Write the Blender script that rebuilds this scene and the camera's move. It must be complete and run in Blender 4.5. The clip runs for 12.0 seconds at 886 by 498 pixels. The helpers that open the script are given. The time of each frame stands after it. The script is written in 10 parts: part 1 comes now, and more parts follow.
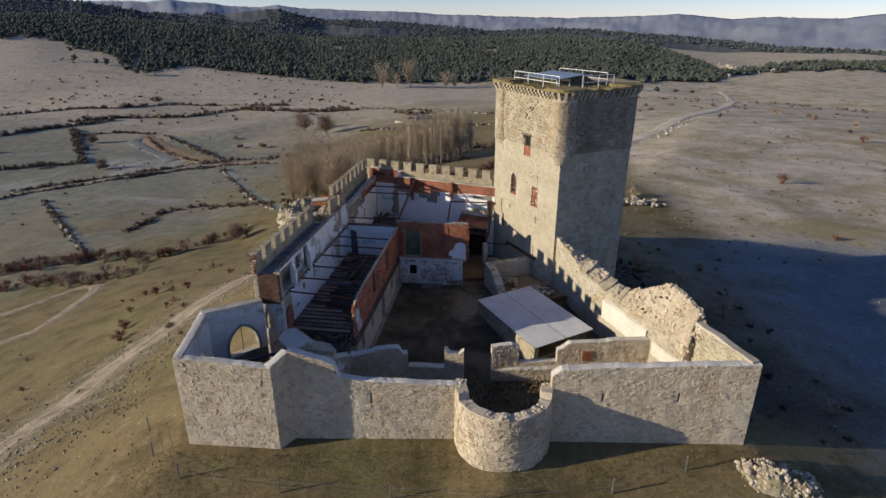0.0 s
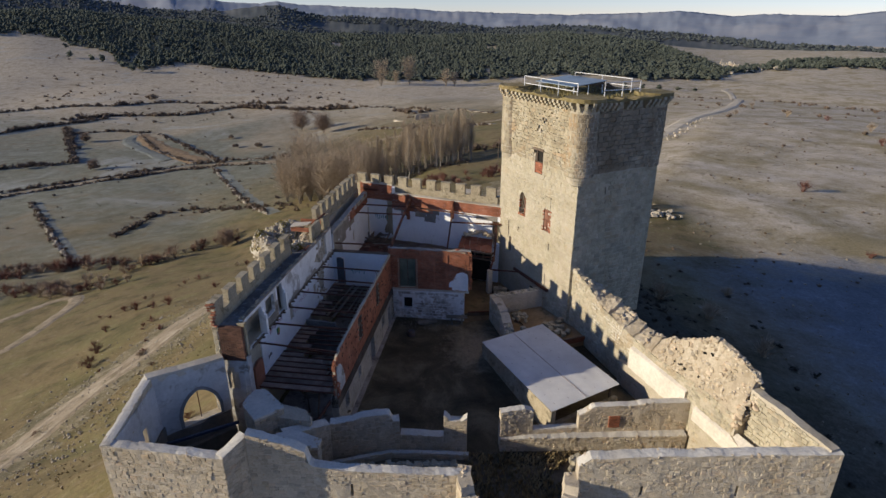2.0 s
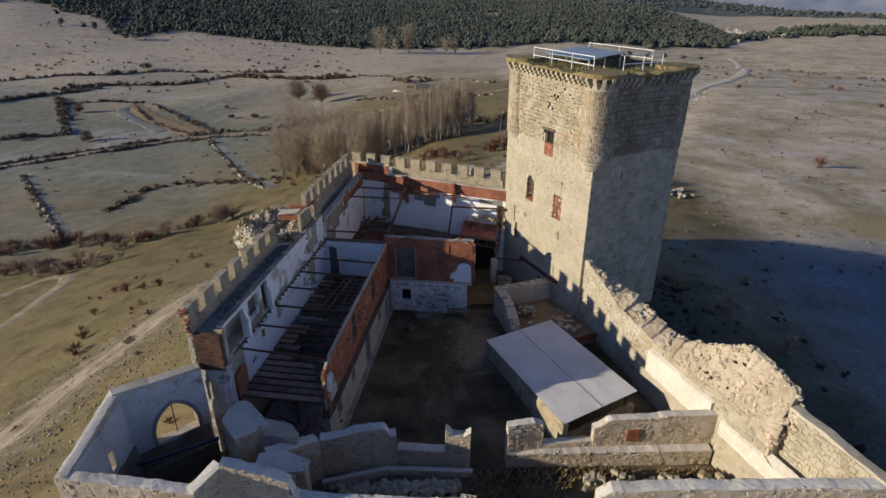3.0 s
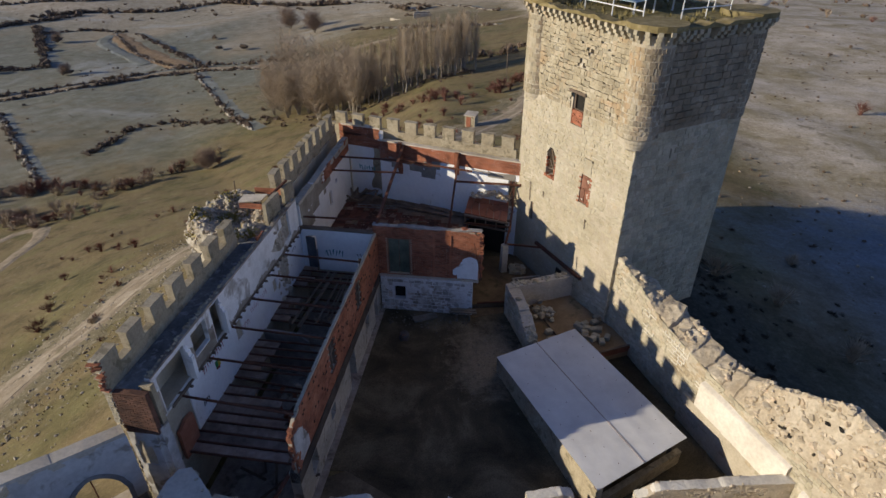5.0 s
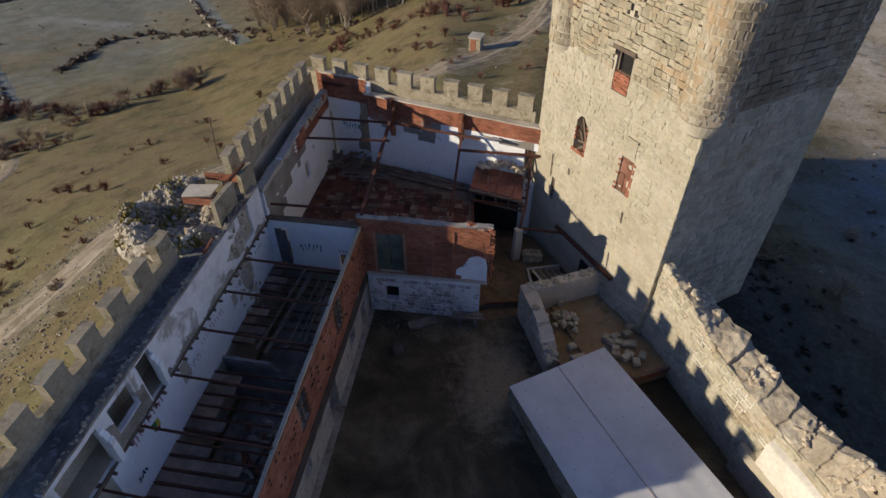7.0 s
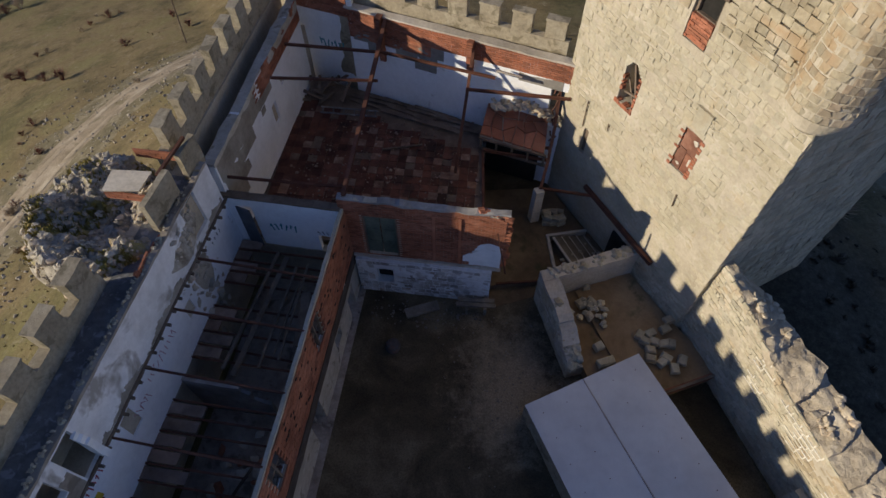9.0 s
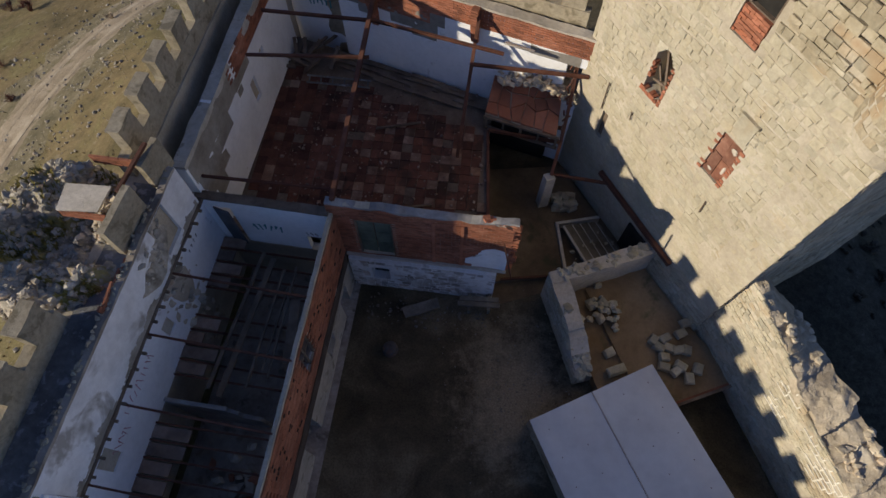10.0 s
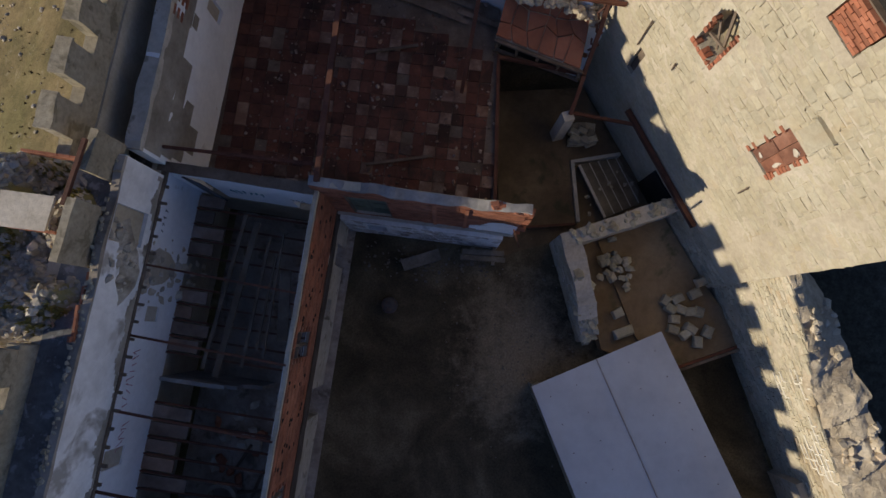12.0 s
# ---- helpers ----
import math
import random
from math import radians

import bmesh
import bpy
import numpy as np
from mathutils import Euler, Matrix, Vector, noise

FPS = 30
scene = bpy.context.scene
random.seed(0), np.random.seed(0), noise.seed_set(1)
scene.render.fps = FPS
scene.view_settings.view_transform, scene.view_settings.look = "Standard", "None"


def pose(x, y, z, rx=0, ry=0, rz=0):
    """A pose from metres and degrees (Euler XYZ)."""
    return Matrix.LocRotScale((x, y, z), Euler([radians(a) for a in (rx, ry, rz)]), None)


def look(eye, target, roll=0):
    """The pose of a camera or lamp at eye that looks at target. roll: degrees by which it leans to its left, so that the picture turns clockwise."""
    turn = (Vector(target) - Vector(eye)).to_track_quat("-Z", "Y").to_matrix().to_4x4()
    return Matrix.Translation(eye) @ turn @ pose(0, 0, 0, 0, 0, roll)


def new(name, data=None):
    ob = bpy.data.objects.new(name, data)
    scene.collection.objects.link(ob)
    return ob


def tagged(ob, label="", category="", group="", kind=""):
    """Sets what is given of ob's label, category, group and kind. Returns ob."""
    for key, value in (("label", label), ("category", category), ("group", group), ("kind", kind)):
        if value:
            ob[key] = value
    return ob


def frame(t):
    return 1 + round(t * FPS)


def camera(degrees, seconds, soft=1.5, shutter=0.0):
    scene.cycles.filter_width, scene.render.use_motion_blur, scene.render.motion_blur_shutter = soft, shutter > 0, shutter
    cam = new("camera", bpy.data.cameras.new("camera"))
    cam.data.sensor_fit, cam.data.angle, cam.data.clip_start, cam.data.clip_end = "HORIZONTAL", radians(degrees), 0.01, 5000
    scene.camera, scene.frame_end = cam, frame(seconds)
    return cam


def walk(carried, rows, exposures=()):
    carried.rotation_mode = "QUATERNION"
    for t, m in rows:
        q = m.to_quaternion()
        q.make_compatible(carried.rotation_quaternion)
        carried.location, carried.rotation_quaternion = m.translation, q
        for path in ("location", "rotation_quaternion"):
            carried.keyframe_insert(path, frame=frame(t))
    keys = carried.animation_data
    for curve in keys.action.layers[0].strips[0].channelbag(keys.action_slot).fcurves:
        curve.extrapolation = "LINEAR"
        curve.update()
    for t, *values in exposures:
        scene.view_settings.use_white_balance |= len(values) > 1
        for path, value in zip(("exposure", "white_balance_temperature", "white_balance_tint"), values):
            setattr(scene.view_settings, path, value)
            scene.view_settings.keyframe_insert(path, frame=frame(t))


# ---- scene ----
cam = camera(75.7, 12.0)
METRES, EYE, TILT, LEAN, TURN = 42.0, 21.6, -22.0, 0.0, 0.0
ROWS = [
    (0.0, 0.0, 0.0, 0.0, 0.0, 0.0, 0.0),
    (0.5, 0.0001, 0.0358, 0.0154, -0.01, 0.1, -0.01),
    (1.0, 0.0005, 0.0727, 0.0311, -0.01, 0.18, -0.02),
    (1.5, 0.0009, 0.1091, 0.0462, -0.02, 0.22, -0.04),
    (2.0, 0.0009, 0.1455, 0.0598, -0.03, -0.29, -0.06),
    (2.5, 0.0001, 0.1836, 0.0735, -0.03, -1.64, -0.07),
    (3.0, -0.0005, 0.2234, 0.0887, -0.02, -3.22, -0.08),
    (5.0, -0.0016, 0.3976, 0.1561, 0.02, -9.87, -0.13),
    (5.5, -0.0016, 0.4397, 0.1729, 0.03, -11.94, -0.16),
    (6.0, -0.0018, 0.4823, 0.1888, 0.04, -14.0, -0.2),
    (6.5, -0.0024, 0.5247, 0.2053, 0.04, -16.15, -0.21),
    (7.0, -0.0026, 0.566, 0.2213, 0.1, -18.76, -0.23),
    (7.5, -0.0037, 0.6064, 0.2371, 0.12, -22.16, -0.22),
    (9.5, -0.0055, 0.7711, 0.2996, 0.31, -37.07, -0.26),
    (10.0, -0.0058, 0.8106, 0.3151, 0.36, -41.34, -0.27),
    (10.5, -0.0071, 0.845, 0.3281, 0.39, -45.85, -0.27),
    (11.0, -0.0079, 0.8761, 0.3392, 0.38, -50.39, -0.3),
    (11.5, -0.0082, 0.9055, 0.3488, 0.39, -55.1, -0.34),
    (12.0, -0.0083, 0.933, 0.3592, 0.44, -60.08, -0.35),
]
walk(cam, [(t, pose(0, 0, EYE, TILT, LEAN, TURN) @ pose(METRES * x, METRES * y, METRES * z, 90 + pitch, roll, yaw)) for t, x, y, z, yaw, pitch, roll in ROWS],
     exposures=[(0.0, 0.16), (3.0, 0.15), (7.0, 0.08), (10.0, 0.04), (12.0, 0.02)])

# ---------------------------------------------------------------- light
SUN_AZ, SUN_EL = 12.0, 15.3      # heading of the light in plan (from +x towards +y), height over the horizon
world = bpy.data.worlds.new("sky")
scene.world = world
world.use_nodes = True
wt = world.node_tree
sky = wt.nodes.new("ShaderNodeTexSky")
sky.sky_type = "NISHITA"
sky.sun_disc = False
sky.sun_elevation = radians(SUN_EL)
sky.sun_rotation = radians(270 - SUN_AZ)
sky.altitude = 1000
sky.air_density, sky.dust_density, sky.ozone_density = 0.8, 0.0, 3.5
tint = wt.nodes.new("ShaderNodeMix")
tint.data_type, tint.blend_type = "RGBA", "MULTIPLY"
tint.inputs[0].default_value = 1.0
tint.inputs[7].default_value = (1.12, 0.955, 1.05, 1)
wt.links.new(sky.outputs[0], tint.inputs[6])
wt.links.new(tint.outputs[2], wt.nodes["Background"].inputs[0])
wt.nodes["Background"].inputs[1].default_value = 0.114
sun_dir = Vector((math.cos(radians(SUN_AZ)) * math.cos(radians(SUN_EL)), math.sin(radians(SUN_AZ)) * math.cos(radians(SUN_EL)), -math.sin(radians(SUN_EL))))
sun_data = bpy.data.lights.new("sun", "SUN")
sun_data.energy, sun_data.angle, sun_data.color = 4.75, radians(0.6), (1.0, 0.885, 0.69)
sun = new("sun", sun_data)
sun.matrix_world = look(Vector((0, 40, 60)) - sun_dir * 100, Vector((0, 40, 60)))

# ---------------------------------------------------------------- materials
def node_mat(name, rough=0.9, metal=0.0):
    m = bpy.data.materials.new(name)
    m.use_nodes = True
    nt = m.node_tree
    b = nt.nodes["Principled BSDF"]
    b.inputs["Roughness"].default_value = rough
    b.inputs["Metallic"].default_value = metal
    b.inputs["Specular IOR Level"].default_value = 0.25
    return m, nt, b


def noise_node(nt, scale, detail=5.0, rough=0.6, coord=None, distort=0.0):
    n = nt.nodes.new("ShaderNodeTexNoise")
    n.inputs["Scale"].default_value = scale
    n.inputs["Detail"].default_value = detail
    n.inputs["Roughness"].default_value = rough
    n.inputs["Distortion"].default_value = distort
    if coord is not None:
        nt.links.new(coord, n.inputs["Vector"])
    return n.outputs["Fac"]


def ramp(nt, fac, stops):
    r = nt.nodes.new("ShaderNodeValToRGB")
    while len(r.color_ramp.elements) < len(stops):
        r.color_ramp.elements.new(0.5)
    for e, (p, c) in zip(r.color_ramp.elements, stops):
        e.position = p
        e.color = (*c, 1) if len(c) == 3 else c
    nt.links.new(fac, r.inputs[0])
    return r.outputs[0]


def mix(nt, fac, a, b, mode="MIX"):
    n = nt.nodes.new("ShaderNodeMix")
    n.data_type, n.blend_type = "RGBA", mode
    for sock, v in ((n.inputs[0], fac), (n.inputs[6], a), (n.inputs[7], b)):
        if isinstance(v, (int, float)):
            sock.default_value = v
        elif isinstance(v, tuple):
            sock.default_value = (*v, 1)
        else:
            nt.links.new(v, sock)
    return n.outputs[2]


def math_node(nt, op, a, b=0.0):
    n = nt.nodes.new("ShaderNodeMath")
    n.operation = op
    for sock, v in zip(n.inputs, (a, b)):
        if isinstance(v, (int, float)):
            sock.default_value = v
        else:
            nt.links.new(v, sock)
    return n.outputs[0]


def bump(nt, b, height, strength, dist):
    n = nt.nodes.new("ShaderNodeBump")
    n.inputs["Strength"].default_value = strength
    n.inputs["Distance"].default_value = dist
    nt.links.new(height, n.inputs["Height"])
    nt.links.new(n.outputs[0], b.inputs["Normal"])


def place_coord(nt):
    """Position in the world, so that patterns keep their real size on every mesh."""
    return nt.nodes.new("ShaderNodeNewGeometry").outputs["Position"]


def surface(name, dark, mid, light, big=0.35, fine=6.0, rough=0.92, relief=0.02, spots=None, vary=0.0, metal=0.0, island=False, fine_amt=0.45):
    """Two-scale mottled surface: large stains, fine grain, a little relief. vary: difference from piece to piece."""
    m, nt, b = node_mat(name, rough, metal)
    co = place_coord(nt)
    n1, n2 = noise_node(nt, big, 6, 0.62, co), noise_node(nt, fine, 6, 0.7, co)
    col = ramp(nt, n1, [(0.30, dark), (0.52, mid), (0.72, light)])
    grain = ramp(nt, n2, [(0.25, (0.55, 0.55, 0.55)), (0.6, (1.05, 1.05, 1.05))])
    col = mix(nt, fine_amt, col, mix(nt, 1.0, col, grain, "MULTIPLY"))
    if spots:
        n3 = noise_node(nt, spots[1], 4, 0.6, co, 0.4)
        f = ramp(nt, n3, [(spots[2], (0, 0, 0)), (spots[2] + 0.08, (1, 1, 1))])
        col = mix(nt, math_node(nt, "MULTIPLY", f, spots[3]), col, spots[0])
    if vary:
        if island:
            rnd = nt.nodes.new("ShaderNodeNewGeometry").outputs["Random Per Island"]
        else:
            rnd = nt.nodes.new("ShaderNodeObjectInfo").outputs["Random"]
        tone = ramp(nt, rnd, [(0.0, (1 - vary, 1 - vary, 1 - vary)), (0.45, (1.0, 0.97, 0.92)), (0.8, (1 + 0.4 * vary, 1 + 0.35 * vary, 1 + 0.3 * vary)), (1.0, (1 + 0.2 * vary, 1 - 0.25 * vary, 1 - 0.6 * vary))])
        col = mix(nt, 1.0, col, tone, "MULTIPLY")
    nt.links.new(col, b.inputs["Base Color"])
    if relief:
        n4 = noise_node(nt, fine * 2.2, 8, 0.72, co)
        bump(nt, b, n4, 0.6, relief)
    return m


STONE_D, STONE_M, STONE_L = (0.355, 0.315, 0.235), (0.465, 0.422, 0.32), (0.55, 0.508, 0.405)
m_stone = surface("tan_limestone_pieces", STONE_D, STONE_M, STONE_L, 0.9, 9, vary=0.22, relief=0.045, spots=((0.36, 0.27, 0.165), 0.55, 0.56, 0.5), fine_amt=0.6)
m_stone_i = surface("tan_limestone_joined", STONE_D, STONE_M, STONE_L, 0.9, 9, vary=0.22, island=True, relief=0.045, spots=((0.36, 0.27, 0.165), 0.55, 0.56, 0.5), fine_amt=0.6)
m_mortar = surface("lime_mortar", (0.36, 0.31, 0.23), (0.47, 0.41, 0.315), (0.56, 0.50, 0.40), 0.6, 9, relief=0.03)
m_cap = surface("pale_mortar_capping", (0.40, 0.35, 0.28), (0.54, 0.48, 0.395), (0.63, 0.57, 0.485), 0.5, 8, relief=0.03)
m_rub = surface("sunlit_rubble_limestone", (0.42, 0.355, 0.26), (0.57, 0.49, 0.375), (0.67, 0.60, 0.48), 0.6, 7, vary=0.24, island=True, relief=0.05, spots=((0.36, 0.28, 0.17), 1.1, 0.57, 0.4), fine_amt=0.6)
m_rub_p = surface("sunlit_rubble_limestone_piece", (0.42, 0.355, 0.26), (0.57, 0.49, 0.375), (0.67, 0.60, 0.48), 0.6, 7, vary=0.22, relief=0.05, spots=((0.36, 0.28, 0.17), 1.1, 0.57, 0.4), fine_amt=0.6)
m_rub_mortar = surface("pale_lime_mortar", (0.43, 0.36, 0.265), (0.56, 0.48, 0.365), (0.66, 0.58, 0.455), 0.7, 9, relief=0.04)
m_render = surface("ochre_cement_render", (0.30, 0.25, 0.17), (0.40, 0.34, 0.24), (0.47, 0.41, 0.30), 0.9, 8, relief=0.03, spots=((0.15, 0.125, 0.075), 1.7, 0.54, 0.65), fine_amt=0.8)
m_plaster = surface("worn_white_plaster", (0.76, 0.755, 0.75), (0.89, 0.89, 0.89), (0.92, 0.92, 0.92), 0.4, 5, relief=0.006, spots=((0.36, 0.32, 0.28), 0.75, 0.66, 0.75), fine_amt=0.2)
m_brick = surface("hollow_red_brick", (0.22, 0.092, 0.056), (0.36, 0.145, 0.088), (0.46, 0.21, 0.135), 0.8, 7, vary=0.35, island=True, relief=0.015)
m_brick_p = surface("hollow_red_brick_piece", (0.22, 0.092, 0.056), (0.36, 0.145, 0.088), (0.46, 0.21, 0.135), 0.8, 7, vary=0.25, relief=0.015)
# brick colour darkened for the shade on the end wall
m_brick_dark = surface("shaded_old_brick", (0.06, 0.036, 0.028), (0.11, 0.06, 0.045), (0.18, 0.098, 0.072), 0.9, 7, vary=0.35, island=True, relief=0.015)
m_lime = surface("white_lime_capping", (0.50, 0.46, 0.40), (0.64, 0.60, 0.53), (0.74, 0.70, 0.63), 0.5, 8, relief=0.03, spots=((0.36, 0.31, 0.24), 1.2, 0.62, 0.6))
m_rust = surface("rusty_steel", (0.07, 0.03, 0.02), (0.13, 0.055, 0.035), (0.20, 0.085, 0.05), 1.5, 14, rough=0.75, relief=0.006)
m_wood = surface("weathered_timber", (0.10, 0.075, 0.055), (0.18, 0.135, 0.10), (0.27, 0.21, 0.16), 1.2, 12, relief=0.015)
m_concrete = surface("stained_concrete", (0.10, 0.10, 0.10), (0.17, 0.17, 0.165), (0.26, 0.26, 0.25), 0.7, 5, relief=0.04, spots=((0.40, 0.40, 0.40), 3.5, 0.56, 0.55), fine_amt=0.8)
m_sheet = surface("dusty_white_sheet_metal", (0.58, 0.57, 0.565), (0.67, 0.66, 0.65), (0.73, 0.725, 0.72), 0.5, 3, rough=0.6, relief=0.0, fine_amt=0.15)
# near-black stand-in for the shade inside panes, holes, gaps and doorway
m_dark = surface("opening_shade_black", (0.015, 0.014, 0.013), (0.025, 0.023, 0.02), (0.035, 0.03, 0.028), 1, 6, relief=0.0)
m_tile = surface("terracotta_floor_tile", (0.085, 0.040, 0.030), (0.15, 0.066, 0.048), (0.215, 0.098, 0.07), 1.2, 6, vary=0.4, relief=0.006, spots=((0.05, 0.035, 0.028), 0.9, 0.52, 0.7))
m_tile_pale = surface("dusty_pale_floor_tile", (0.13, 0.075, 0.055), (0.235, 0.155, 0.118), (0.38, 0.285, 0.225), 2.2, 9, vary=0.5, relief=0.006)
m_old_plaster = surface("blotched_grey_white_plaster", (0.58, 0.57, 0.55), (0.80, 0.795, 0.79), (0.88, 0.88, 0.88), 0.5, 5, relief=0.008, spots=((0.33, 0.30, 0.26), 0.7, 0.57, 0.85), fine_amt=0.3)
m_sand = surface("ochre_sandy_earth", (0.20, 0.13, 0.07), (0.29, 0.20, 0.115), (0.36, 0.26, 0.16), 0.5, 5, relief=0.03, spots=((0.10, 0.10, 0.045), 0.8, 0.60, 0.7))
m_lichen = surface("mossy_dry_grass_tufts", (0.13, 0.11, 0.045), (0.23, 0.19, 0.08), (0.33, 0.28, 0.14), 2.0, 9, relief=0.05)
m_white = surface("white_painted_steel", (0.62, 0.62, 0.62), (0.75, 0.75, 0.75), (0.8, 0.8, 0.8), 1, 4, rough=0.5, relief=0.0)
m_blue = surface("grey_blue_sheet_roof", (0.22, 0.28, 0.33), (0.30, 0.37, 0.43), (0.36, 0.43, 0.49), 0.6, 4, rough=0.45, relief=0.0, metal=0.3)
m_green = surface("peeling_green_paint", (0.06, 0.075, 0.06), (0.11, 0.14, 0.11), (0.18, 0.20, 0.16), 1.2, 8, relief=0.006)
m_graf = surface("teal_spray_paint", (0.04, 0.22, 0.24), (0.05, 0.27, 0.29), (0.07, 0.32, 0.33), 2, 8, relief=0.0)
m_graf_red = surface("red_spray_paint", (0.28, 0.03, 0.04), (0.36, 0.04, 0.05), (0.42, 0.06, 0.07), 2, 8, relief=0.0)
m_graf_dark = surface("black_spray_paint", (0.02, 0.02, 0.025), (0.035, 0.035, 0.04), (0.06, 0.06, 0.065), 2, 8, relief=0.0)


# ---------------------------------------------------------------- helpers for shapes
rng = np.random.default_rng(7)


class Soup:
    """Vertices and faces of many small solids, joined into one mesh."""

    def __init__(self):
        self.v, self.f = [], []

    def add(self, verts, faces):
        k = len(self.v)
        self.v.extend(tuple(map(float, p)) for p in verts)
        self.f.extend(tuple(i + k for i in q) for q in faces)

    def mesh(self, name):
        me = bpy.data.meshes.new(name)
        me.from_pydata(self.v, [], self.f)
        me.validate()
        me.update()
        return me


def part(name, shape, material, parent=None, label="", smooth=False):
    """Links a Soup, bmesh or mesh as one mesh object, under a thing or a part where one is given."""
    if isinstance(shape, Soup):
        me = shape.mesh(name)
    elif isinstance(shape, bmesh.types.BMesh):
        me = bpy.data.meshes.new(name)
        shape.to_mesh(me)
        shape.free()
    else:
        me = shape
    if material and not me.materials:
        me.materials.append(material)
    if smooth:
        me.polygons.foreach_set("use_smooth", [True] * len(me.polygons))
    ob = new(name, me)
    if parent is not None:
        ob.parent = parent
    if label:
        tagged(ob, label)
    return ob


def thing(name, label, category, at=(0, 0, 0), group="", kind=""):
    """An empty at the base of a thing."""
    return_ob = new(name)
    return_ob.location = at
    return_ob.empty_display_size = 0.3
    return tagged(return_ob, label, category, group, kind)


BOX_F = [(0, 3, 2, 1), (4, 5, 6, 7), (0, 1, 5, 4), (1, 2, 6, 5), (2, 3, 7, 6), (3, 0, 4, 7)]


def box(sp, c, size, rz=0.0, tilt=None, taper=1.0, jit=0.0):
    """A box about its centre; taper narrows its top, jit shakes its corners."""
    sx, sy, sz = size[0] / 2, size[1] / 2, size[2] / 2
    pts = [(-sx, -sy, -sz), (sx, -sy, -sz), (sx, sy, -sz), (-sx, sy, -sz)]
    pts += [(x * taper, y * taper, sz) for x, y, _ in pts]
    m = Matrix.Rotation(rz, 3, "Z")
    if tilt:
        m = m @ Euler(tilt).to_matrix()
    out = []
    for p in pts:
        q = m @ Vector(p)
        if jit:
            q += Vector(rng.uniform(-jit, jit, 3))
        out.append((q.x + c[0], q.y + c[1], q.z + c[2]))
    sp.add(out, BOX_F)


def prism(sp, poly, z0, z1, z1s=None):
    """An upright prism over a plan polygon (counter-clockwise); z1s: a height of its own for each corner."""
    n = len(poly)
    v = [(x, y, z0) for x, y in poly] + [(x, y, (z1s[i] if z1s else z1)) for i, (x, y) in enumerate(poly)]
    f = [tuple(range(n - 1, -1, -1)), tuple(range(n, 2 * n))]
    f += [(i, (i + 1) % n, n + (i + 1) % n, n + i) for i in range(n)]
    sp.add(v, f)


def bar(sp, a, b, w, h=None, sides=4):
    """A straight bar from a to b: w wide and h deep (4 sides), or round."""
    a, b = Vector(a), Vector(b)
    ax = (b - a).normalized()
    up = Vector((0, 0, 1)) if abs(ax.z) < 0.95 else Vector((1, 0, 0))
    s = ax.cross(up).normalized()
    u = s.cross(ax)
    h = h or w
    ring = []
    for i in range(sides):
        t = 2 * math.pi * (i + 0.5) / sides
        k = 0.5 * (1.4142 if sides == 4 else 1.0)
        ring.append((math.cos(t) * w * k, math.sin(t) * h * k))
    v = [a + s * x + u * y for x, y in ring] + [b + s * x + u * y for x, y in ring]
    n = sides
    f = [tuple(range(n)), tuple(range(2 * n - 1, n - 1, -1))] + [(i, n + i, n + (i + 1) % n, (i + 1) % n) for i in range(n)]
    sp.add(v, f)


def ibeam(sp, a, b, w=0.10, h=0.14):
    """A rolled steel joist."""
    a, b = Vector(a), Vector(b)
    up = Vector((0, 0, 1))
    bar(sp, a + up * h * 0.43, b + up * h * 0.43, w, h * 0.14)
    bar(sp, a - up * h * 0.43, b - up * h * 0.43, w, h * 0.14)
    bar(sp, a, b, w * 0.16, h * 0.74)


def nz(x, y, z=0.0, s=1.0):
    return noise.noise(Vector((x * s, y * s, z * s)))


def lerp_fn(pts):
    """A broken line through (s, value)."""
    xs, ys = [p[0] for p in pts], [p[1] for p in pts]
    return lambda s: float(np.interp(s, xs, ys))


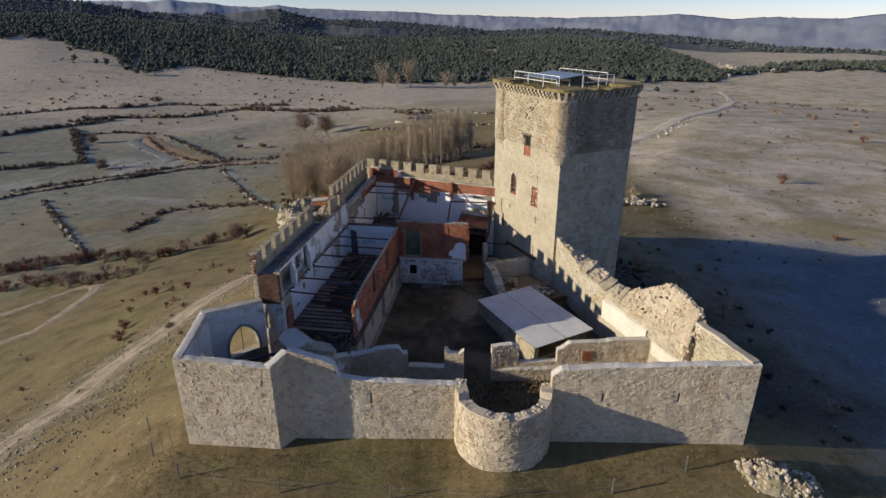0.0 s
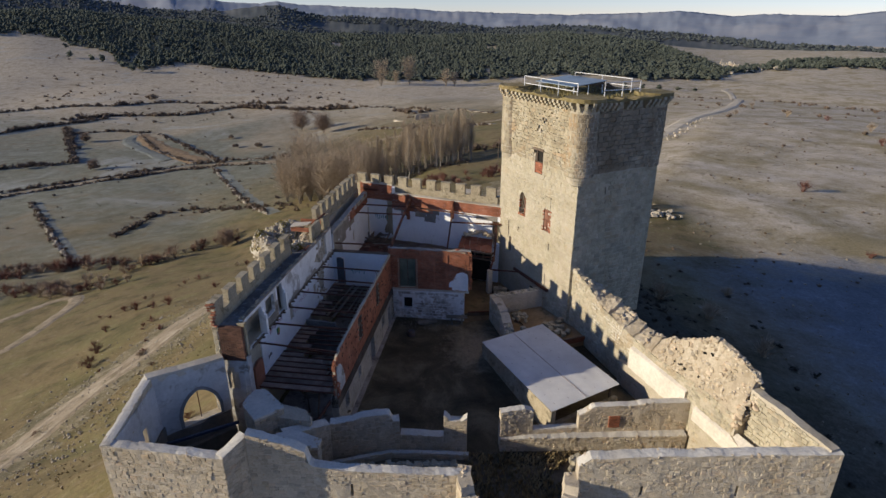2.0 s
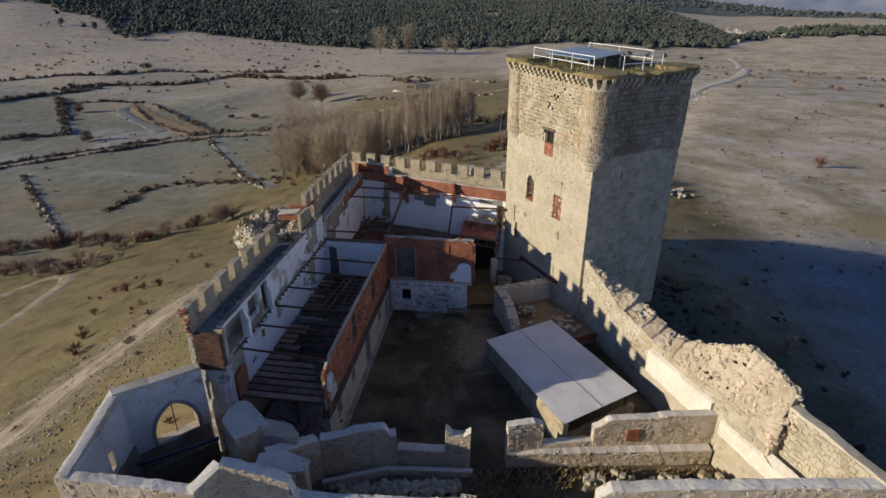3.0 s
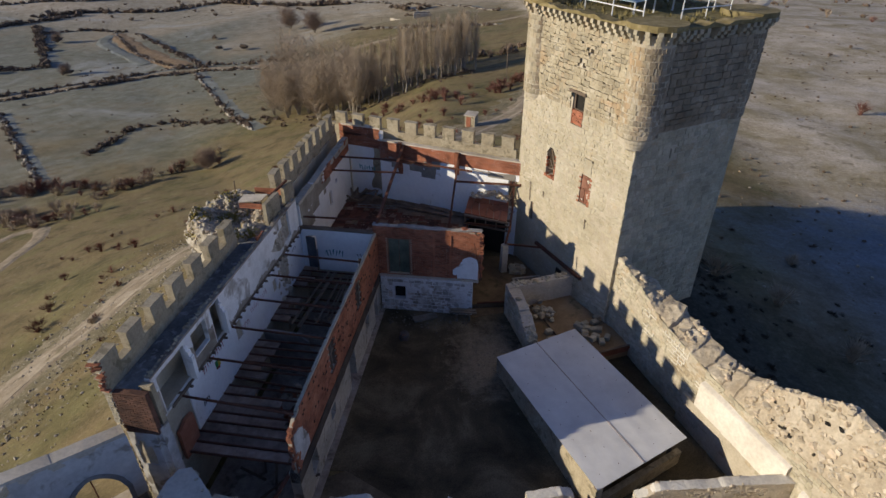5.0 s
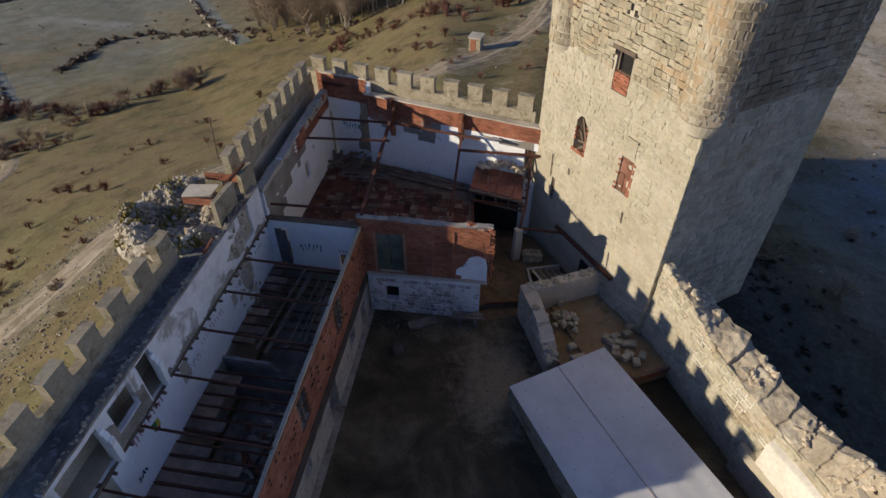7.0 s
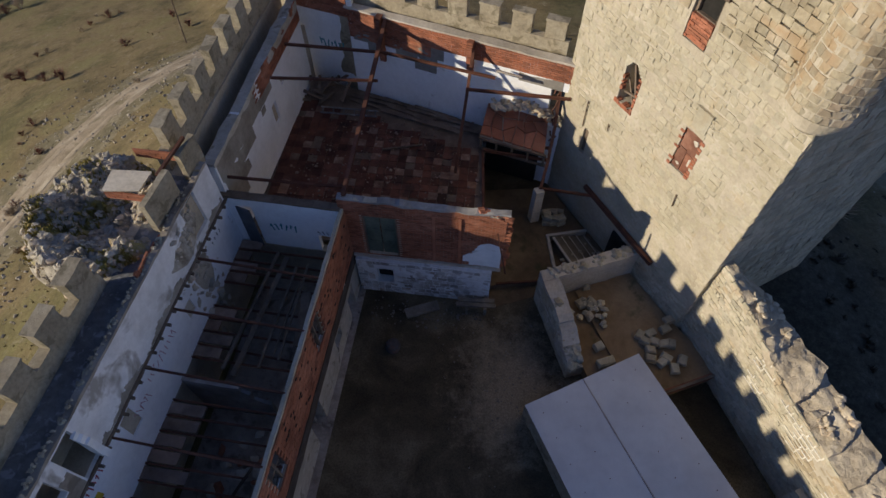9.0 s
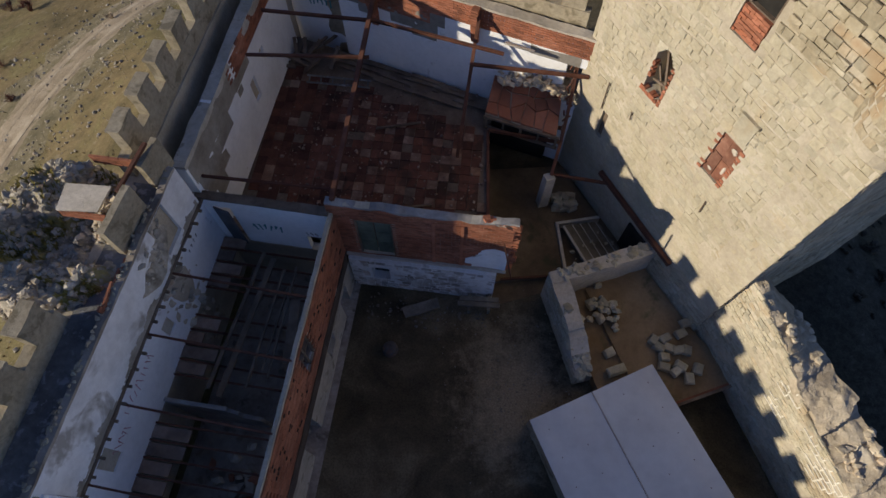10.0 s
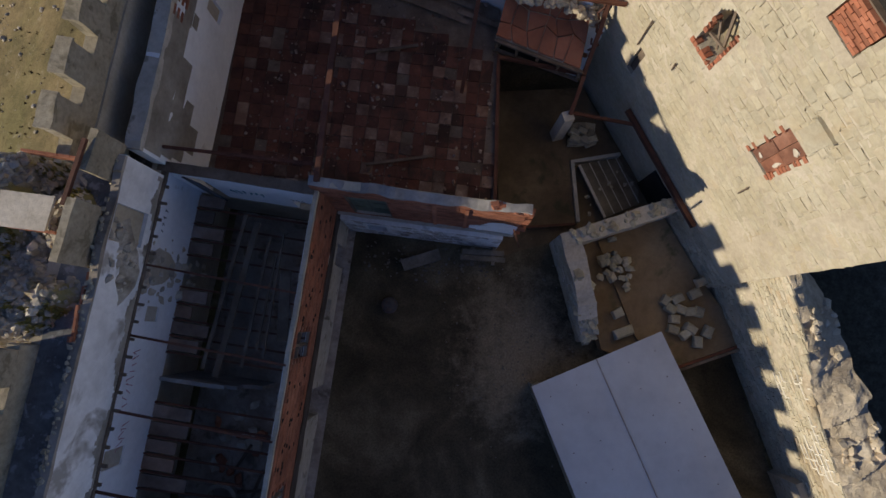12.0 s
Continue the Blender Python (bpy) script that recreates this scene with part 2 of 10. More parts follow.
def wall_mesh(sp, p0, p1, thick, z0, top, holes=(), step=0.3, shake=0.03, batter=0.0, ragged=0.0, seed=0.0):
    """A wall from p0 to p1 (plan); thick metres deep to the right of that line. top: height or function of the distance along.
    holes: (s0, s1, z0, z1) go through. batter: metres by which the foot stands out on the left face."""
    p0, p1 = Vector((*p0, 0)), Vector((*p1, 0))
    ln = (p1 - p0).length
    e = (p1 - p0) / ln
    n = Vector((e.y, -e.x, 0))
    tf = top if callable(top) else (lambda s: top)
    zmax = max(tf(i * ln / 60) for i in range(61)) + ragged
    ss = {0.0, ln}
    zs = {z0, zmax}
    for h in holes:
        ss |= {max(0.0, h[0]), min(ln, h[1])}
        zs |= {h[2], min(h[3], zmax)}
    def fill(vals):
        vals = sorted(vals)
        out = [vals[0]]
        for v in vals[1:]:
            k = max(1, int(round((v - out[-1]) / step)))
            o = out[-1]
            out += [o + (v - o) * (i + 1) / k for i in range(k)]
        return out
    ss, zs = fill(ss), fill(zs)
    tops = [tf(s) + ragged * (nz(s * 0.9 + seed, seed) + 0.5 * nz(s * 2.3, seed + 9)) for s in ss]
    def solid(i, j):
        if i < 0 or j < 0 or i >= len(ss) - 1 or j >= len(zs) - 1:
            return False
        if zs[j] >= min(tops[i], tops[i + 1]) - 1e-4:
            return False
        sm, zm = (ss[i] + ss[i + 1]) / 2, (zs[j] + zs[j + 1]) / 2
        return not any(h[0] < sm < h[1] and h[2] < zm < h[3] for h in holes)
    idx = {}
    verts, faces = [], []
    def vert(i, j, side):
        k = (i, j, side)
        if k not in idx:
            s, z = ss[i], min(zs[j], tops[i])
            p = p0 + e * s + n * (thick if side else 0.0)
            if not side and batter:
                p -= n * batter * (1 - (z - z0) / max(0.1, zmax - z0))
            q = Vector((p.x, p.y, z))
            if shake:
                a = nz(q.x * 1.7 + seed, q.y * 1.7, q.z * 1.7)
                q += (n * a + Vector((0, 0, 0.5 * nz(q.x * 2.3, q.y * 2.3, q.z * 2.3 + 5)))) * shake
            idx[k] = len(verts)
            verts.append(q)
        return idx[k]
    for i in range(len(ss) - 1):
        for j in range(len(zs) - 1):
            if not solid(i, j):
                continue
            a, b, c, d = vert(i, j, 0), vert(i + 1, j, 0), vert(i + 1, j + 1, 0), vert(i, j + 1, 0)
            A, B, C, D = vert(i, j, 1), vert(i + 1, j, 1), vert(i + 1, j + 1, 1), vert(i, j + 1, 1)
            faces.append((a, d, c, b))
            faces.append((A, B, C, D))
            if not solid(i, j + 1):
                faces.append((d, D, C, c))
            if not solid(i, j - 1):
                faces.append((a, b, B, A))
            if not solid(i - 1, j):
                faces.append((a, A, D, d))
            if not solid(i + 1, j):
                faces.append((b, c, C, B))
    sp.add(verts, faces)


def stone_shape(w, h, proud, r, odd=1.0):
    """One faced stone: front narrower than its back, corners shaken. In a frame of along, up and out."""
    k = min(0.035, w * 0.12)
    q = min(0.034, 0.12 * w) * odd
    j = lambda: float(r.uniform(-q, q))
    back = [(0, 0, -0.05), (w, 0, -0.05), (w, h, -0.05), (0, h, -0.05)]
    mid = [(x, y, proud * 0.35) for x, y, _ in back]
    front = [(k + j(), k + j(), proud + 0.4 * j()), (w - k + j(), k + j(), proud + 0.4 * j()), (w - k + j(), h - k + j(), proud + 0.4 * j()), (k + j(), h - k + j(), proud + 0.4 * j())]
    v = back + mid + front
    f = []
    for o in (0, 4):
        f += [(o + i, o + (i + 1) % 4, o + 4 + (i + 1) % 4, o + 4 + i) for i in range(4)]
    f.append((8, 9, 10, 11))
    return v, f


def masonry(p0, p1, z0, top, course=(0.22, 0.36), width=(0.25, 0.6), gap=0.022, proud=(0.01, 0.05), skip=None, seed=1, bulge=None, foot=None, loss=0.0, wander=0.012, odd=1.0):
    """Courses of faced stones on the left face of the line p0 to p1. Yields (middle s, middle z, verts, faces) for each stone."""
    r = np.random.default_rng(seed)
    p0, p1 = Vector((*p0, 0)), Vector((*p1, 0))
    ln = (p1 - p0).length
    e = (p1 - p0) / ln
    n = Vector((-e.y, e.x, 0))
    tf = top if callable(top) else (lambda s: top)
    zmax = max(tf(i * ln / 40) for i in range(41))
    z = z0
    while z < zmax:
        h = float(r.uniform(*course))
        s = -float(r.uniform(0, width[0]))
        while s < ln:
            w = float(r.uniform(*width))
            a, b = max(0.0, s), min(ln, s + w)
            mid = (a + b) / 2
            hh = min(h, tf(mid) - z)
            if b - a > 0.09 and hh > 0.08 and not (skip and skip(a, b, z, z + hh)) and r.random() >= loss and (foot is None or z + hh > foot(mid)):
                cut = float(r.uniform(0, 0.03)) * (r.random() < 0.4) + (odd - 1.0) * float(r.uniform(-0.03, 0.05))
                v, f = stone_shape(b - a - gap, hh - gap - cut, float(r.uniform(*proud)), r, odd)
                dz = float(r.uniform(-wander, wander))
                out = []
                for x, y, o in v:
                    o2 = o + (bulge(a + x, z + y) if bulge else 0.0)
                    q = p0 + e * (a + gap / 2 + x) + n * o2
                    out.append((q.x, q.y, z + y + gap / 2 + dz))
                yield mid, z + hh / 2, out, f
            s += w
        z += h


def rubble_style(seed, **more):
    """Settings of small irregular rubble set in much mortar."""
    return dict(dict(course=(0.13, 0.25), width=(0.15, 0.36), gap=0.014, proud=(-0.004, 0.028), seed=seed, loss=0.04, wander=0.045), **more)


def lay_stones(parent, stones, near=None, name="stone", material=None, joined=None):
    """Stones as parts of parent where near(s, z) holds (300 at most); the rest joined into one mesh."""
    rest, made = Soup(), 0
    for s, z, v, f in stones:
        if near and near(s, z) and made < 300:
            one = Soup()
            c = np.mean(np.array(v), axis=0)
            one.add(np.array(v) - c, f)
            ob = part(name, one, material or m_stone, parent)
            ob.location = c
            made += 1
        else:
            rest.add(v, f)
    if rest.v:
        tagged(part(name + "work", rest, joined or m_stone_i, parent), kind="stuff")


ICO = None


def rock(sp, c, size, seed=0, squash=0.75, rough=0.35):
    """A broken stone: an icosahedron cut about by noise."""
    global ICO
    if ICO is None:
        bm = bmesh.new()
        bmesh.ops.create_icosphere(bm, subdivisions=1, radius=1.0)
        ICO = ([v.co.copy() for v in bm.verts], [tuple(v.index for v in f.verts) for f in bm.faces])
        bm.free()
    r = np.random.default_rng(seed)
    m = Euler(r.uniform(0, 6.28, 3)).to_matrix()
    sc = np.array([r.uniform(0.7, 1.2), r.uniform(0.6, 1.0), r.uniform(0.5, 0.9)]) * size
    out = []
    for p in ICO[0]:
        k = 1 + rough * (noise.noise(p * 1.3 + Vector((seed * 1.7, seed * 0.3, 0))))
        # flatten towards a block
        q = Vector([math.copysign(min(abs(x) * 1.25, 0.82), x) for x in p]) * k
        q = m @ Vector((q.x * sc[0], q.y * sc[1], q.z * sc[2]))
        out.append((c[0] + q.x, c[1] + q.y, c[2] + q.z * squash))
    sp.add(out, ICO[1])


def block(sp, c, size, rz, tilt=(0, 0, 0)):
    """A squared building stone with worn edges."""
    sx, sy, sz = (s / 2 for s in size)
    k = min(size) * 0.16
    m = Matrix.Rotation(rz, 3, "Z") @ Euler(tilt).to_matrix()
    pts = []
    for z, ins in ((-sz, k), (-sz + k, 0), (sz - k, 0), (sz, k)):
        pts += [(-sx + ins, -sy + ins, z), (sx - ins, -sy + ins, z), (sx - ins, sy - ins, z), (-sx + ins, sy - ins, z)]
    out = []
    for p in pts:
        q = m @ (Vector(p) + Vector(rng.uniform(-0.02, 0.02, 3)))
        out.append((q.x + c[0], q.y + c[1], q.z + c[2]))
    f = [(3, 2, 1, 0), (12, 13, 14, 15)]
    for o in (0, 4, 8):
        f += [(o + i, o + (i + 1) % 4, o + 4 + (i + 1) % 4, o + 4 + i) for i in range(4)]
    sp.add(out, f)


# ---------------------------------------------------------------- ground
OUTLINE = [(-14.5, 24.4), (-8.7, 24.2), (1, 25), (3.2, 22.8), (6, 24.5), (16.6, 24.6), (15.8, 47.2), (11, 55), (5, 53), (-8, 58), (-12, 32), (-15, 30)]
OUT_A = np.array(OUTLINE)
OUT_B = np.roll(OUT_A, -1, axis=0)
BEARING = [(-180, 80, 46), (-150, 100, 46), (-110, 110, 34), (-70, 40, 9), (-20, 20, 6), (60, 22, 6), (80, 70, 14), (92, 130, 28), (105, 110, 44), (120, 82, 46), (150, 78, 46), (180, 80, 46)]
BX, BY, BZ = [b[0] for b in BEARING], [b[1] for b in BEARING], [b[2] for b in BEARING]


def outside(x, y):
    """Metres from the castle's outline; 0 within it."""
    p = np.array((x, y))
    e = OUT_B - OUT_A
    t = np.clip(((p - OUT_A) * e).sum(1) / (e * e).sum(1), 0, 1)
    d = np.hypot(*(OUT_A + e * t[:, None] - p).T).min()
    c = ((OUT_A[:, 1] > y) != (OUT_B[:, 1] > y)) & (x < e[:, 0] * (y - OUT_A[:, 1]) / (e[:, 1] + 1e-9) + OUT_A[:, 0])
    return 0.0 if c.sum() % 2 else float(d)


def gz(x, y):
    """Height of the land."""
    d = outside(x, y)
    if d == 0.0:
        return 0.0
    th = math.degrees(math.atan2(y - 40, x - 2))
    deep = float(np.interp(th, BX, BZ))
    z = -deep * (1 - math.exp(-d / float(np.interp(th, BX, BY))))
    if d > 90:
        z -= (46 - deep) * min(1.0, (d - 90) / 420) ** 1.4
    z += 0.35 * min(1, d / 12) * nz(x, y, 0, 0.09) + 1.6 * min(1, d / 120) * nz(x, y, 3, 0.013)
    r, az = math.hypot(x, y), math.degrees(math.atan2(x, y))
    if r > 450:
        k = min(1.0, (r - 450) / 1000)
        rise = float(np.interp(az, [-70, -36, -30, -24, -17, -12, -5, 1, 6, 11, 15, 19, 23, 60], [84, 74, 68, 55, 37, 20, 16, 18, 20, 24, 21, 6, 0, 0])) + 6 * nz(az * 0.13, r * 0.0011, 2) + 5 * nz(az * 0.35, r * 0.003, 7)
        z += k * k * (3 - 2 * k) * rise
        if r > 1450:
            k2 = min(1.0, (r - 1450) / 900)
            z -= k2 * k2 * (3 - 2 * k2) * float(np.interp(az, [-20, 0, 15, 40], [30, 45, 60, 70]))
    return z


def frosty_ground():
    m, nt, b = node_mat("frosty_winter_pasture", 0.95)
    co = place_coord(nt)
    n1, n2, n3 = noise_node(nt, 0.018, 7, 0.65, co, 0.6), noise_node(nt, 0.22, 8, 0.7, co), noise_node(nt, 2.6, 8, 0.75, co)
    grass = ramp(nt, n2, [(0.28, (0.085, 0.072, 0.032)), (0.42, (0.155, 0.122, 0.058)), (0.52, (0.22, 0.168, 0.085)), (0.62, (0.20, 0.17, 0.075)), (0.75, (0.36, 0.285, 0.175))])
    frost = ramp(nt, n2, [(0.30, (0.14, 0.144, 0.104)), (0.52, (0.215, 0.22, 0.175)), (0.75, (0.31, 0.315, 0.28))])
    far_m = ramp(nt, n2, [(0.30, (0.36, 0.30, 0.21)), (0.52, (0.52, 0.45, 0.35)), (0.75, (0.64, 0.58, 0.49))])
    n_f = noise_node(nt, 0.006, 5, 0.6, co, 0.8)
    frost = mix(nt, ramp(nt, n_f, [(0.46, (0, 0, 0)), (0.56, (0.55, 0.55, 0.55))]), frost, (0.30, 0.245, 0.16))
    sep = nt.nodes.new("ShaderNodeSeparateXYZ")
    nt.links.new(co, sep.inputs[0])
    # the frost lies in the low meadows, the knoll has thawed
    lift = math_node(nt, "ADD", math_node(nt, "ADD", sep.outputs[2], math_node(nt, "MULTIPLY", n1, 22.0)), 21.0)
    low = ramp(nt, math_node(nt, "MULTIPLY", lift, -0.09), [(0.0, (0, 0, 0)), (0.7, (1, 1, 1))])
    # paler pasture colour beyond the fields, growing with distance north
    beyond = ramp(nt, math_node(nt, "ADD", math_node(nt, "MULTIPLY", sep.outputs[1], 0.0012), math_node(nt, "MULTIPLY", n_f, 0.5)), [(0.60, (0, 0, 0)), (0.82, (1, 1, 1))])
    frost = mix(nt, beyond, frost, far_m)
    patch = noise_node(nt, 0.022, 6, 0.65, co, 1.0)
    frost = mix(nt, ramp(nt, patch, [(0.55, (0, 0, 0)), (0.68, (0.6, 0.6, 0.6))]), frost, (0.43, 0.445, 0.435))
    frost = mix(nt, ramp(nt, patch, [(0.30, (0.6, 0.6, 0.6)), (0.42, (0, 0, 0))]), frost, (0.27, 0.215, 0.14))
    tuft = noise_node(nt, 0.13, 4, 0.65, co, 0.5)
    frost = mix(nt, ramp(nt, tuft, [(0.57, (0, 0, 0)), (0.66, (0.65, 0.65, 0.65))]), frost, (0.20, 0.16, 0.10))
    # greener turf where the knoll keeps damp, and stony bare streaks
    n5 = noise_node(nt, 0.075, 5, 0.6, co, 0.7)
    turf = ramp(nt, n2, [(0.30, (0.062, 0.066, 0.022)), (0.50, (0.125, 0.122, 0.042)), (0.70, (0.215, 0.195, 0.085))])
    grass = mix(nt, ramp(nt, n5, [(0.47, (0, 0, 0)), (0.62, (0.6, 0.6, 0.6))]), grass, turf)
    n6 = noise_node(nt, 0.9, 6, 0.75, co, 0.4)
    grass = mix(nt, ramp(nt, n6, [(0.58, (0, 0, 0)), (0.70, (0.75, 0.75, 0.75))]), grass, (0.33, 0.285, 0.205))
    grass = mix(nt, ramp(nt, n6, [(0.28, (0.7, 0.7, 0.7)), (0.40, (0, 0, 0))]), grass, (0.075, 0.055, 0.028))
    col = mix(nt, math_node(nt, "MAXIMUM", low, beyond), grass, frost)
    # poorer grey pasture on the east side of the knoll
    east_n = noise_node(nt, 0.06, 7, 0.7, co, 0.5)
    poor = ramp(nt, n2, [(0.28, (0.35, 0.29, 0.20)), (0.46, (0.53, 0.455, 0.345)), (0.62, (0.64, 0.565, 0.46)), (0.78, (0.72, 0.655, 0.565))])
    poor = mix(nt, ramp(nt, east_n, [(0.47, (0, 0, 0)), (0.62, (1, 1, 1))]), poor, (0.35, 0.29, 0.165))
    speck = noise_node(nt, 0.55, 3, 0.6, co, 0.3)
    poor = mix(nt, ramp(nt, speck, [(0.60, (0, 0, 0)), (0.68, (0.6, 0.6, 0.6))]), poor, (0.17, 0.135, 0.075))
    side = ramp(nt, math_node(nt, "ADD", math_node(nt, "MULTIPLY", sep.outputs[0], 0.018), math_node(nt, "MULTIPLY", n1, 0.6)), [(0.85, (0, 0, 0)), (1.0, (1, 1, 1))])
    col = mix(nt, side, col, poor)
    # rime north-east of the curtain, darkened and blued for the castle's shadow
    shade_x = math_node(nt, "ADD", math_node(nt, "MULTIPLY", sep.outputs[0], 0.02), math_node(nt, "MULTIPLY", n2, 0.5))
    shade_y = math_node(nt, "ADD", math_node(nt, "MULTIPLY", sep.outputs[1], -0.04), math_node(nt, "MULTIPLY", n2, 0.8))
    rime = math_node(nt, "MULTIPLY", ramp(nt, shade_x, [(0.66, (0, 0, 0)), (0.98, (1, 1, 1))]), ramp(nt, math_node(nt, "ADD", shade_y, 3.0), [(0.60, (0, 0, 0)), (0.95, (1, 1, 1))]))
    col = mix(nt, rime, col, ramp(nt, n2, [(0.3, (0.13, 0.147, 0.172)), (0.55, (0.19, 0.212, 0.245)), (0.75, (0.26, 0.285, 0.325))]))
    # darker ground along the foot of the east curtain, its shade painted in
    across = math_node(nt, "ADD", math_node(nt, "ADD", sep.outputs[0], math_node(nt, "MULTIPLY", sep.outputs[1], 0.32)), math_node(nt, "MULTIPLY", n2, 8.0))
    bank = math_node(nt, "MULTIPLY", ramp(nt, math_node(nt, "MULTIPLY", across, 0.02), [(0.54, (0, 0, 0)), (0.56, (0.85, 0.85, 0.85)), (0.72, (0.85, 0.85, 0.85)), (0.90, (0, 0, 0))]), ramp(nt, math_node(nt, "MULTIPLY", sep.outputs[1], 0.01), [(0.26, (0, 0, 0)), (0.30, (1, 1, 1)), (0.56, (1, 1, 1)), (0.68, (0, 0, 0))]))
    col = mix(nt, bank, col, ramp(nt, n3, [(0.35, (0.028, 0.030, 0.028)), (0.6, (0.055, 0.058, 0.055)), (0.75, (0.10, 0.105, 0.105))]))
    n4 = noise_node(nt, 11.0, 5, 0.7, co)
    grain = mix(nt, 1.0, ramp(nt, n3, [(0.28, (0.55, 0.53, 0.50)), (0.62, (1.12, 1.1, 1.08))]), ramp(nt, n4, [(0.32, (0.62, 0.6, 0.56)), (0.62, (1.16, 1.15, 1.13))]), "MULTIPLY")
    col = mix(nt, 0.8, col, mix(nt, 1.0, col, grain, "MULTIPLY"))
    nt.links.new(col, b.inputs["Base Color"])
    bump(nt, b, n3, 0.8, 0.07)
    return m


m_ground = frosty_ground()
radii = [0.0, 6, 10, 13]
while radii[-1] < 4600:
    radii.append(radii[-1] + max(0.75, radii[-1] * 0.022))
NA = 300
gv, gf = [(2.0, 38.0, gz(2, 38) - 0.03)], []
for rr in radii[1:]:
    for k in range(NA):
        a = 2 * math.pi * k / NA
        x, y = 2 + rr * math.cos(a), 38 + rr * math.sin(a)
        gv.append((x, y, gz(x, y) - 0.03))
for k in range(NA):
    gf.append((0, 1 + k, 1 + (k + 1) % NA))
for i in range(len(radii) - 2):
    o = 1 + i * NA
    for k in range(NA):
        gf.append((o + k, o + NA + k, o + NA + (k + 1) % NA, o + (k + 1) % NA))
gs = Soup()
gs.v, gs.f = gv, gf
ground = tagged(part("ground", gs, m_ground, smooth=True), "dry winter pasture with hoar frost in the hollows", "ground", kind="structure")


def ribbon(sp, pts, width, lift, step=1.5, shake=0.0):
    """A strip draped on the land along a broken line."""
    P = [Vector((*p, 0)) for p in pts]
    line = []
    for i in range(len(P) - 1):
        a, b_ = P[i], P[i + 1]
        pa, pb = P[max(0, i - 1)], P[min(len(P) - 1, i + 2)]
        k = max(2, int((b_ - a).length / step))
        for j in range(k):
            t = j / k
            line.append(0.5 * ((2 * a) + (b_ - pa) * t + (2 * pa - 5 * a + 4 * b_ - pb) * t * t + (3 * a - pa - 3 * b_ + pb) * t ** 3))
    line.append(P[-1])
    v, f = [], []
    for i, p in enumerate(line):
        t = (line[min(i + 1, len(line) - 1)] - line[max(i - 1, 0)]).normalized()
        n = Vector((-t.y, t.x, 0))
        for k in range(5):
            o = (k - 2) / 2 * width / 2 * (1 + shake * nz(p.x * 0.5, p.y * 0.5, k))
            q = p + n * o
            v.append((q.x, q.y, gz(q.x, q.y) + lift - (0.02 if k in (1, 3) else 0) - (lift + 0.05 if k in (0, 4) else 0)))
    for i in range(len(line) - 1):
        for k in range(4):
            f.append((i * 5 + k + 1, i * 5 + k, i * 5 + k + 5, i * 5 + k + 6))
    sp.add(v, f)
    return line


m_track = surface("stony_dirt_track", (0.20, 0.155, 0.10), (0.32, 0.255, 0.175), (0.44, 0.365, 0.27), 0.5, 7, relief=0.05, spots=((0.16, 0.135, 0.07), 0.6, 0.56, 0.7), fine_amt=0.8)
tr = Soup()
ribbon(tr, [(-30, 8), (-33, 24), (-36, 40), (-35.5, 50), (-33.2, 58), (-30.2, 67), (-25, 76), (-14, 84), (0, 91), (6.4, 98), (13, 108), (18, 122), (30, 150), (45, 185), (70, 205)], 6.4, 0.07, 1.0, 0.35)
verge = Soup()
ribbon(verge, [(-30, 8), (-33, 24), (-36, 40), (-35.5, 50), (-33.2, 58), (-30.2, 67), (-25, 76), (-14, 84), (0, 91), (6.4, 98), (13, 108), (18, 122)], 10.5, 0.035, 1.0, 0.5)
m_verge = surface("stony_worn_verge", (0.11, 0.095, 0.05), (0.20, 0.165, 0.095), (0.34, 0.285, 0.195), 0.6, 8, relief=0.05, spots=((0.40, 0.35, 0.27), 2.2, 0.60, 0.7), fine_amt=0.9)
tagged(part("road_verge", verge, m_verge), "stony worn verge of the dirt track", "verge", kind="structure")
road_main = tagged(part("road", tr, m_track), "pale stony dirt track round the knoll", "track", kind="structure")
TRACK = [(-30, 8), (-33, 24), (-36, 40), (-35.5, 50), (-33.2, 58), (-30.2, 67), (-25, 76), (-14, 84), (0, 91), (6.4, 98), (13, 108), (18, 122)]
m_rut = surface("pale_wheel_worn_dust", (0.28, 0.222, 0.15), (0.385, 0.315, 0.225), (0.475, 0.40, 0.30), 0.7, 8, relief=0.03, spots=((0.27, 0.215, 0.14), 0.9, 0.57, 0.6), fine_amt=0.7)
for off in (-1.15, 0.95):
    line = []
    for i, (x, y) in enumerate(TRACK):
        (xa, ya), (xb, yb) = TRACK[max(0, i - 1)], TRACK[min(len(TRACK) - 1, i + 1)]
        l_ = math.hypot(xb - xa, yb - ya)
        line.append((x - off * (yb - ya) / l_, y + off * (xb - xa) / l_))
    rut = Soup()
    ribbon(rut, line, 1.25, 0.10, 0.8, 0.5)
    part("wheel_rut", rut, m_rut, road_main)
tr = Soup()
ribbon(tr, [(-95, 60), (-69, 78), (-66, 82), (-66.5, 92), (-68.5, 101), (-72, 106), (-76, 105), (-79, 100), (-85, 96), (-110, 88)], 3.0, 0.12, 2.0, 0.25)
tagged(part("road", tr, m_track), "looping pale farm track in the meadow", "track", kind="structure")

